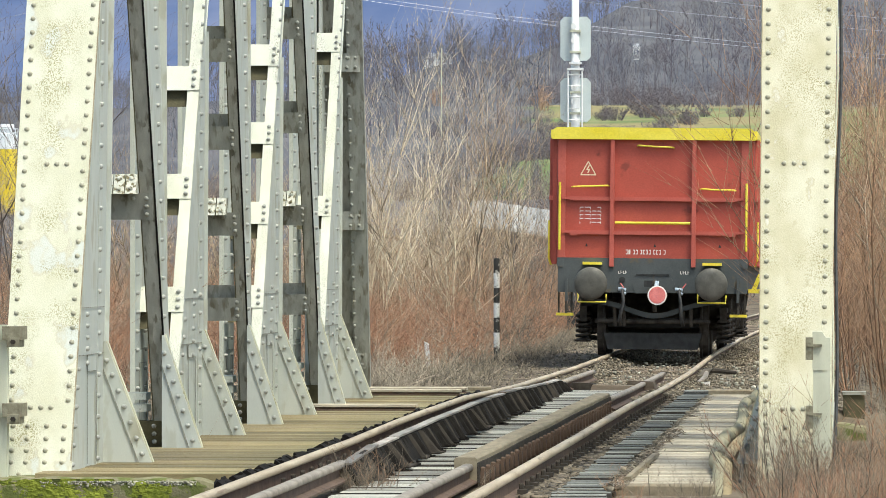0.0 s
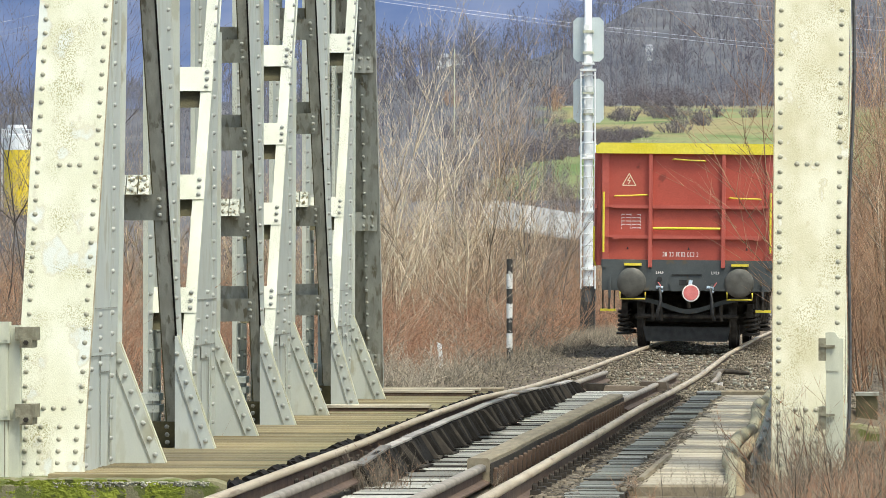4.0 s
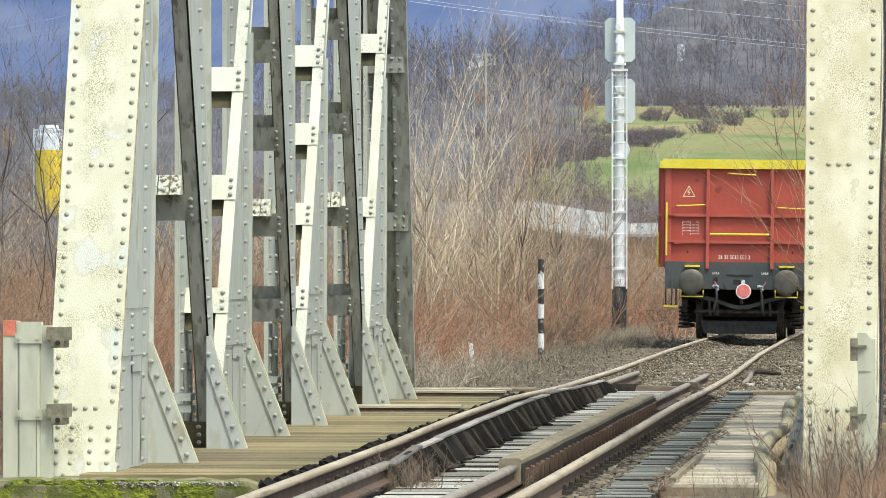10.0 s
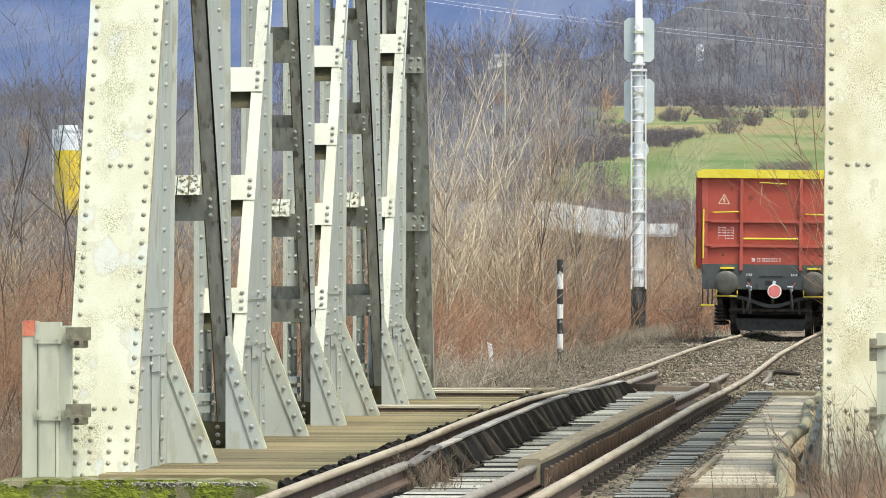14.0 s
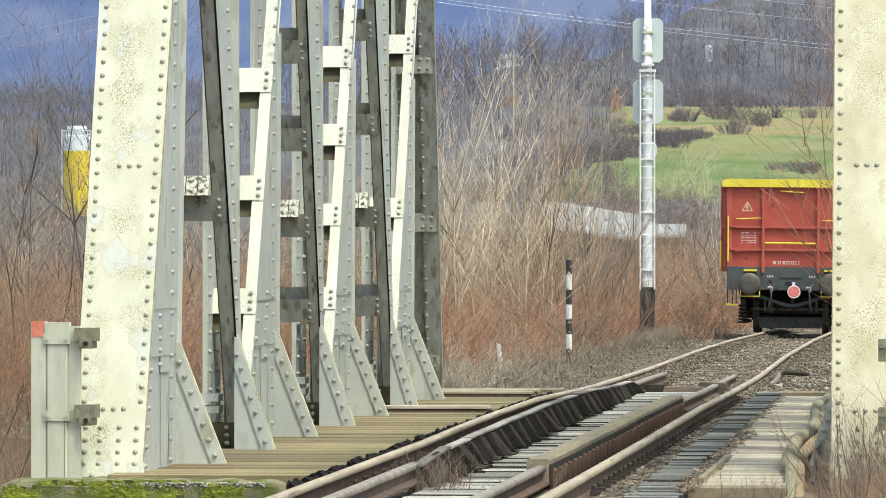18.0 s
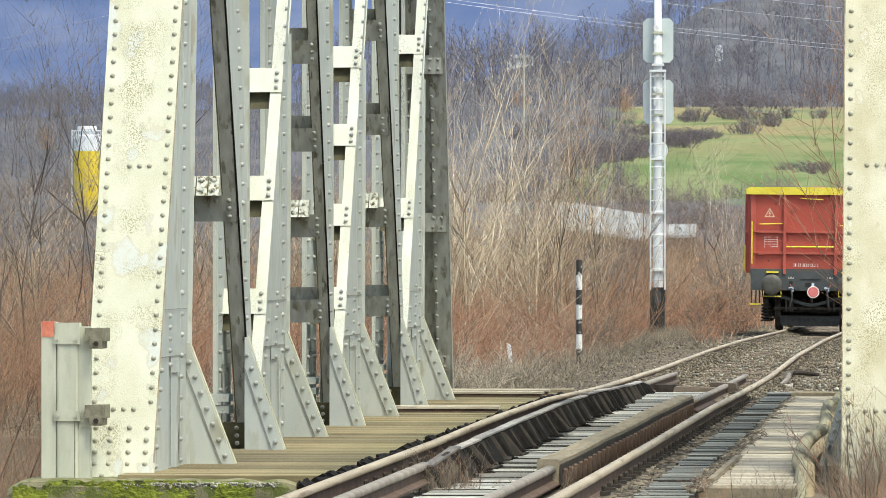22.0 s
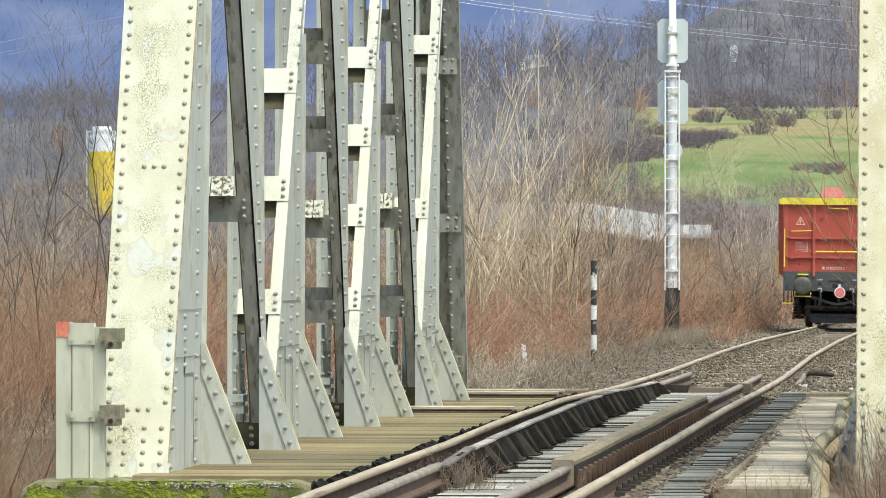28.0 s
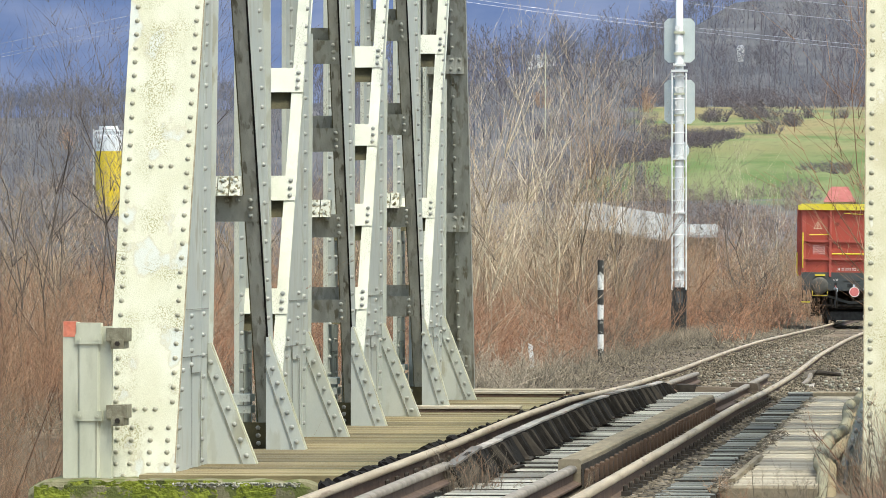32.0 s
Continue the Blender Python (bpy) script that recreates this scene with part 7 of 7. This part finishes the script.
    for i in range(48):
        x, y = -0.52 + 1.0 * rnd.random(), rnd.uniform(36.2, 38.1)
        ob = new("shrub", fore[i % 4])
        s = rnd.uniform(0.5, 1.1) * (0.8 if i % 3 else 1.0)
        ob.matrix_basis = Matrix.LocRotScale((x, y, ground_z(x, y) + 0.1 if x < -0.9 else max(ground_z(x, y), -0.5)), Euler((0, 0, rnd.uniform(0, 6.28))), (s, s, s * rnd.uniform(0.8, 1.3)))
        tagged(ob, "brown leafless scrub at the foot of the bridge post", "shrub", "scrub by the bridge post")
    for x, y, s in ((-3.24, 37.1, 0.42), (-3.16, 37.3, 0.5), (-3.28, 37.5, 0.38), (-2.78, 37.6, 0.3), (-3.30, 37.35, 0.6), (-3.22, 37.42, 0.55), (-3.18, 37.2, 0.45), (-2.62, 37.9, 0.35), (-1.45, 36.6, 0.4), (-1.2, 36.4, 0.5), (-1.02, 36.7, 0.42)):
        ob = new("shrub", fore[int(s * 100) % 3])
        ob.matrix_basis = Matrix.LocRotScale((x, y, -0.21), Euler((0, 0, 40 * x)), (s, s, s))
        tagged(ob, "small dark dry shrub between the rails and walkway", "shrub", "dry weeds by the track")
    for i in range(24):
        x, y = rnd.uniform(-0.25, 0.5), rnd.uniform(38.3, 39.5)
        ob = new("shrub", fore[i % 4])
        s = rnd.uniform(0.8, 1.5)
        ob.matrix_basis = Matrix.LocRotScale((x, y, max(ground_z(x, y), -0.6)), Euler((0, 0, rnd.uniform(0, 6.28))), (s, s, s))
        tagged(ob, "brown leafless scrub on the bank behind the bridge post", "shrub", "scrub by the bridge post")
    n = 8000
    x, y = g.uniform(-0.60, 0.5, n), g.uniform(36.2, 38.2, n)
    p0 = np.stack([x, y, np.full(n, -0.5)], axis=1)
    h = g.uniform(0.14, 0.54, n) * (0.75 + 0.35 * (x + 0.6)) + 0.05
    p1 = p0 + np.stack([g.normal(0, 0.12, n), g.normal(0, 0.12, n), h], axis=1)
    for m, pick in (("twig_red", slice(0, None, 2)), ("twig_dark", slice(1, None, 2))):
        v, q = spikes(p0[pick], p1[pick], g.uniform(0.003, 0.006, len(x[pick])))
        tagged(new("low_scrub", raw("low_scrub", v, q, m)), "dense brown low scrub at the foot of the post", "scrub", kind="stuff")
    bush = [raw("sapling", *boughs(*tree(random.Random(420 + i), 4.6, 0.026, fan=(8, 5, 3), spread=1.0, trunk=0.7, wob=0.34, segs=(6, 4, 3, 2), thin=0.55)), m) for i, m in enumerate(("twig_tan", "twig_grey", "twig_tan"))]
    for i, (x, y, z) in enumerate(((0.50, 64.4, 0.9), (0.34, 66.5, 0.75), (0.90, 69.0, 1.0), (0.80, 75.0, 1.1))):
        ob = new("sapling", bush[i % 3])
        ob.matrix_basis = Matrix.LocRotScale((x, y, ground_z(x, y)), Euler((0, 0, 2.1 * i)), (z * 0.62, z * 0.62, z))
        tagged(ob, "pale crooked leafless sapling beside the bridge post", "tree", "saplings beside the bridge")
    # dry grass on the verges
    n = 40000
    y = 62.8 + 120 * g.uniform(0, 1, n) ** 1.7
    y[:7000] = g.uniform(105, 205, 7000)
    side = g.uniform(0, 1, n) < 0.8
    x = np.where(side, TRACK_X - 1.35 - 7.5 * g.uniform(0, 1, n) ** 1.1 - 0.02 * (y - 62), TRACK_X + 2.9 + 5 * g.uniform(0, 1, n))
    x[:7000] = np.where(side[:7000], TRACK_X - 1.45 - 3.4 * g.uniform(0, 1, 7000), x[:7000])
    # three in four blades stand in tufts
    lead = np.where(np.arange(n) % 4 > 0, np.arange(n) // 18 * 18, np.arange(n))
    x, y = x[lead] + np.where(lead < np.arange(n), g.normal(0, 0.07, n), 0), y[lead] + np.where(lead < np.arange(n), g.normal(0, 0.09, n), 0)
    z = np.array([ground_z(a, b) for a, b in zip(x, y)])
    p0 = np.stack([x, y, z - 0.03], axis=1)
    ang, ln = g.uniform(0, math.tau, n), g.uniform(0.14, 0.5, n) * np.clip((np.abs(x - TRACK_X) - 1.0) / 1.9, 0.2, 1)
    tilt = g.uniform(0.2, 1.3, n)
    p1 = p0 + np.stack([np.cos(ang) * np.sin(tilt * 0.6), np.sin(ang) * np.sin(tilt * 0.6), np.cos(tilt * 0.6)], axis=1) * (ln * 0.55)[:, None]
    p2 = p1 + np.stack([np.cos(ang) * np.sin(tilt * 1.5), np.sin(ang) * np.sin(tilt * 1.5), np.cos(tilt * 1.5)], axis=1) * (ln * 0.5)[:, None]
    r = g.uniform(0.004, 0.008, n)
    v, q = spikes(np.concatenate([p0, p1 - 0.25 * (p1 - p0)]), np.concatenate([p1, p2]), np.concatenate([r, r * 0.75]))
    tagged(new("dry_grass", raw("dry_grass", v, q, "dry_grass")), "grey-beige dry grass on the verges", "grass", kind="stuff")
    # rough grass before the signal's foot
    n = 4200
    y = g.uniform(137, 149.4, n)
    x = (-0.0497 + g.normal(0, 0.0042, n)) * y
    p0 = np.stack([x, y, [ground_z(a, b) - 0.03 for a, b in zip(x, y)]], axis=1)
    p1 = p0 + np.stack([g.normal(0, 0.16, n), g.normal(0, 0.16, n), g.uniform(0.2, 0.62, n)], axis=1)
    for m, pick in (("dry_grass", slice(0, None, 2)), ("twig_dark", slice(1, None, 2))):
        v, q = spikes(p0[pick], p1[pick], g.uniform(0.005, 0.009, len(x[pick])))
        tagged(new("rough_grass", raw("rough_grass", v, q, m)), "rough grey-brown grass round the signal's foot", "grass", kind="stuff")
    # brambles on the bank at the bridge's far end
    bram = [grow(random.Random(700 + i), 15, 0.8, 0.55, 0.009, twigs=3, segs=4, lean=1.6, bend=0.6) for i in range(4)]
    V, Q, base = [], [], 0
    for i in range(125):
        y = 63.4 + 30 * rnd.random() ** 1.5
        x = rnd.uniform(-0.105 * y - 1.0, -5.6)
        k, s, a = bram[i % 4], rnd.uniform(0.7, 1.25), rnd.uniform(0, 6.28)
        R = np.array([[math.cos(a), -math.sin(a), 0], [math.sin(a), math.cos(a), 0], [0, 0, 1]]) * s
        o = np.array([x, y, ground_z(x, y)])
        v, q = boughs(k[0] @ R.T + o, k[1] @ R.T + o, k[2] * s, k[3] * s)
        V.append(v)
        Q.append(q + base)
        base += len(v)
    tagged(new("brambles", raw("brambles", np.concatenate(V), np.concatenate(Q), "twig_pale")), "tangled grey dry brambles on the bank", "bramble", kind="stuff")
    # dense low scrub filling the thicket
    for name, material, label, n in (("scrub", "twig_red", "red-brown scrub stems filling the thicket", 11500), ("scrub", "twig_rust", "rusty brown scrub stems filling the thicket", 9000), ("scrub", "twig_grey", "grey-brown scrub stems filling the thicket", 4000),
                                     ("trackside_growth", "twig_red", "red-brown growth close beside the track", 5500), ("trackside_growth", "twig_dark", "dark brown growth close beside the track", 3500)):
        y = 84 + 150 * g.uniform(0, 1, n)
        x = -(6.6 + 0.02 * (y - 80)) - (0.165 * y - 3) * g.uniform(0, 1, n)
        if name == "trackside_growth":
            y = 112 + 100 * g.uniform(0, 1, n)
            x = -5.05 - 0.008 * (y - 104) - 3.6 * g.uniform(0, 1, n) ** 0.8
        # they stand in clumps of their own height
        own = g.randint(0, max(2, n // 15), n)
        lead = own * 15 % n
        x, y = x[lead] + g.normal(0, 0.42, n), y[lead] + g.normal(0, 0.5, n)
        tall_by = np.clip(g.normal(1.0, 0.28, n), 0.45, 1.6)[own]
        clear = (y > 152) | (np.abs(x / y + 0.0497) > (0.0068 if name == "trackside_growth" else 0.0045))
        x, y, tall_by = x[clear], y[clear], tall_by[clear]
        n = len(x)
        z = np.array([ground_z(a, b) for a, b in zip(x, y)])
        p0 = np.stack([x, y, z], axis=1)
        h = g.uniform(0.45, 1.75, n) * (0.68 if name == "trackside_growth" else 1.0) * tall_by
        p1 = p0 + np.stack([g.normal(0, 0.22, n) * h, g.normal(0, 0.22, n) * h, h * 0.55], axis=1)
        p2 = p1 + np.stack([g.normal(0, 0.30, n) * h, g.normal(0, 0.30, n) * h, h * g.uniform(0.15, 0.5, n)], axis=1)
        A, B, R = [p0, p1 - 0.12 * (p1 - p0)], [p1 + 0.1 * (p1 - p0), p2], [g.uniform(0.005, 0.009, n), g.uniform(0.004, 0.007, n)]
        for k in range(3):
            q0 = p0 + (p1 - p0) * g.uniform(0.35, 1.0, (n, 1)) if k < 2 else p1 + (p2 - p1) * g.uniform(0.2, 0.8, (n, 1))
            A.append(q0)
            B.append(q0 + np.stack([g.normal(0, 0.24, n), g.normal(0, 0.24, n), g.normal(0.16, 0.14, n)], axis=1) * (0.4 + 0.5 * h)[:, None])
            R.append(g.uniform(0.003, 0.0055, n))
        v, q = spikes(np.concatenate(A), np.concatenate(B), np.concatenate(R) * np.tile(np.clip(y / 120, 0.8, 1.5), 5))
        tagged(new(name, raw(name, v, q, material)), label, "scrub", kind="stuff")
    # woods on the hill
    def field(name, label, category, material, kinds, spots):
        V, Q, base = [], [], 0
        for i, (x, y, s, wide) in enumerate(spots):
            k = kinds[i % len(kinds)]
            a = g.uniform(0, math.tau)
            R = np.array([[math.cos(a), -math.sin(a), 0], [math.sin(a), math.cos(a), 0], [0, 0, 1]]) * s
            R = np.diag([wide, 1, 1]) @ R
            o = np.array([x, y, ground_z(x, y)])
            v, q = spikes(k[0] @ R.T + o, k[1] @ R.T + o, k[2] * s)
            V.append(v)
            Q.append(q + base)
            base += len(v)
        tagged(new(name, raw(name, np.concatenate(V), np.concatenate(Q), material)), label, category, kind="stuff")

    spots = []
    while len(spots) < 1650:
        y = 930 + 970 * g.uniform(0, 1) ** 1.25
        b = g.uniform(-0.20, 0.03)
        if b > -0.056 and y < 990 + 60 * g.uniform(0, 1):
            continue
        s = g.uniform(0.55, 1.15) * (0.62 if y < 1050 else 1.0)
        if b < -0.056:
            y = 430 + (y - 930) * 1.5
            s *= (0.6 if y < 700 else 1.0) * (0.6 if b < -0.11 else 1.0)
        if any(abs(b - c) < 0.0022 for c in (-0.0738, -0.0657, -0.0391)) and 1255 < y < 1335:
            continue
        spots.append((b * y, y, s, 1.0))
    for i in range(260):
        b, y = g.uniform(-0.058, 0.025), g.uniform(1000, 1170)
        spots.append((b * y, y, g.uniform(0.25, 0.55), 1.3))
    for i in range(170):
        b, y = g.uniform(-0.19, -0.105), g.uniform(470, 830)
        spots.append((b * y, y, g.uniform(0.3, 0.7), 1.0))
    for c in (-0.0738, -0.0657, -0.0391):
        for i in range(60):
            b, y = c + g.uniform(-0.005, 0.005), g.uniform(1190, 1290)
            spots.append((b * y, y, g.uniform(0.34, 0.5), 1.4))
    for i in range(380):
        b, y = g.uniform(-0.19, -0.125), g.uniform(800, 1500)
        spots.append((b * y, y, g.uniform(0.35, 0.65), 1.2))
    far_kinds = [fuzzy_tree(random.Random(500 + i), 12.5, 0.14, 8, 4, 1) for i in range(7)]
    field("far_woods", "bare woods on the hillside with blue-violet haze in their colour", "woods", "far_tree", far_kinds, spots[::2])
    field("far_woods", "bare warmer brown woods on the hillside with haze in their colour", "woods", "far_tree_warm", far_kinds, spots[1::2])
    # single tall trees that stand out darker
    spots = []
    while len(spots) < 210:
        b, y = g.uniform(-0.115, 0.03), 1010 + 600 * g.uniform(0, 1) ** 1.4
        if b < -0.06:
            y -= 250
        if any(abs(b - c) < 0.0022 for c in (-0.0738, -0.0657, -0.0391)) and y < 1335:
            continue
        spots.append((b * y, y, g.uniform(0.6, 1.0), 1.0))
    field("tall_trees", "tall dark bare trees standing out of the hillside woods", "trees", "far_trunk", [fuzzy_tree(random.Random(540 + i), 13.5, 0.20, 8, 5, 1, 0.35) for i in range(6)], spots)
    spots = []
    for i in range(210):
        b = g.uniform(-0.093, -0.021) if i < 150 else g.uniform(-0.185, -0.093)
        y = g.uniform(150, 238)
        if abs(b + 0.0497) < 0.0035 and y < 153:
            continue
        tall_at = 0.8 if b < -0.062 else 0.62
        spots.append((b * y, y, tall_at * g.uniform(0.5, 1.0), 1.0))
    for i in range(50):
        b, y = g.uniform(-0.092, -0.058), g.uniform(165, 238)
        spots.append((b * y, y, g.uniform(0.5, 0.85), 1.0))
    for i in range(56):
        b, y = g.uniform(-0.080, -0.045), g.uniform(242, 318)
        spots.append((b * y, y, g.uniform(0.5, 0.8), 1.2))
    sorts = [grow(random.Random(560 + i), 6, 4.2, 0.8, 0.021, twigs=4, segs=4, lean=0.6, bend=0.38, up=0.5) for i in range(7)]
    field("young_growth", "warm brown leafless young growth behind the thicket", "young trees", "twig_shade", sorts, [p for p in spots if p[0] / p[1] < -0.058])
    field("young_growth", "rusty brown leafless young growth near the track", "young trees", "twig_rust", sorts, [p for p in spots if p[0] / p[1] >= -0.058])
    # small trees that kept their russet leaves
    for i, (b, y, z) in enumerate(((-0.157, 700, 0.75), (-0.0732, 950, 0.9), (-0.0556, 945, 1.0))):
        k = dome(random.Random(670 + i), 2.0, 4.2, 0.045, 24, 9, 3)
        ob = new("tree", raw("tree", *spikes(k[0], k[1], k[2]), "russet"))
        ob.matrix_basis = Matrix.LocRotScale((b * y, y, ground_z(b * y, y)), None, (z, z, z))
        tagged(ob, "small round tree with russet winter leaves", "tree", "russet trees")
    # single dark bushes on the meadow: bearing, distance, size, width
    lone = [(b * y, y, s, w) for b, y, s, w in (
        (-0.0363, 935, 1.35, 1.5), (-0.0344, 810, 1.1, 1.2), (-0.0306, 845, 0.95, 1.3), (-0.0298, 838, 0.7, 1.2), (-0.0216, 890, 0.7, 1.1), (-0.0430, 900, 1.0, 1.2), (-0.0445, 915, 0.9, 1.0),
        (-0.0236, 590, 0.5, 1.8), (-0.0222, 580, 0.45, 1.6), (-0.0212, 600, 0.42, 1.5), (-0.0275, 600, 0.4, 1.4), (-0.0520, 800, 0.8, 1.2), (-0.0275, 930, 0.8, 1.0), (-0.0388, 950, 0.7, 1.2),
        (-0.0350, 930, 0.8, 1.3), (-0.0372, 925, 0.8, 1.2))]
    # the hedge that climbs across it
    for i in range(46):
        k = i / 45
        b, y = -0.064 + 0.0235 * k + g.normal(0, 0.0004), 625 + 120 * k ** 1.2 + g.normal(0, 11)
        lone.append((b * y, y, g.uniform(0.55, 1.05) * (1.0 - 0.35 * k), g.uniform(1.1, 1.6)))
    field("hill_bushes", "dark purple-brown bushes and hedge on the meadow", "bushes", "far_bush", [dome(random.Random(640 + i), 2.5, 2.5, 0.06, 28, 8, 3) for i in range(5)], lone)
    spots = []
    for i in range(150):
        b, y = g.uniform(-0.058, 0.02), 975 + 125 * g.uniform(0, 1) ** 1.4
        spots.append((b * y, y, g.uniform(0.4, 1.4), g.uniform(0.9, 1.6)))
    for i in range(60):
        b, y = g.uniform(-0.078, -0.053), g.uniform(440, 960)
        spots.append((b * y, y, g.uniform(0.5, 1.0), g.uniform(0.9, 1.5)))
    while len(spots) < 450:
        b, y = g.uniform(-0.19, 0.02), g.uniform(255, 510)
        if -0.028 < b < -0.016 and y > 330:
            continue
        spots.append((b * y, y, g.uniform(0.4, 0.85), g.uniform(0.9, 1.4)))
    field("hill_scrub", "dark leafless scrub clumps on the hillside", "scrub", "far_bush", [dome(random.Random(600 + i), 2.5, 3.0, 0.042, 16, 6, 2) for i in range(6)], spots[:210])
    field("field_scrub", "dark leafless scrub clumps below the meadow", "scrub", "far_shrub", [dome(random.Random(620 + i), 2.5, 3.0, 0.04) for i in range(6)], spots[210:])


plants()


# ---- what moves ----
WAGON_RUN = ((0, 83.6), (1.5, 87.3), (3, 91.2), (4.5, 94.8), (6, 98.0), (7.5, 101.2), (9, 104.4), (10.5, 107.6), (12, 110.9), (13.5, 114.4), (15, 117.8), (17, 122.6), (18.5, 126.2), (20, 129.9),
             (21.5, 133.2), (23, 136.4), (25, 141.0), (27, 146.4), (28, 149.0), (30, 154.8), (32, 160.2))


def motions():
    def spot(y):
        return TRACK_X - 0.10 - 0.0017 * (y - 83.6), y, (rail_z(-5, y + 2) + rail_z(0, y + 2)) / 2 - 0.015

    walk(WAGON, [(t, pose(*spot(y), -0.3, 0.6, 0.1)) for t, y in WAGON_RUN])
    # wheels roll with the run
    steps = []
    t = 0.0
    while t < 32.0001:
        steps.append((t, lerp_table(WAGON_RUN, t) - 83.6))
        t += 0.25
    for ws in WHEELSETS:
        at = ws.location.copy()
        walk(ws, [(t, pose(at.x, at.y, at.z, -math.degrees(d / 0.46))) for t, d in steps])


motions()
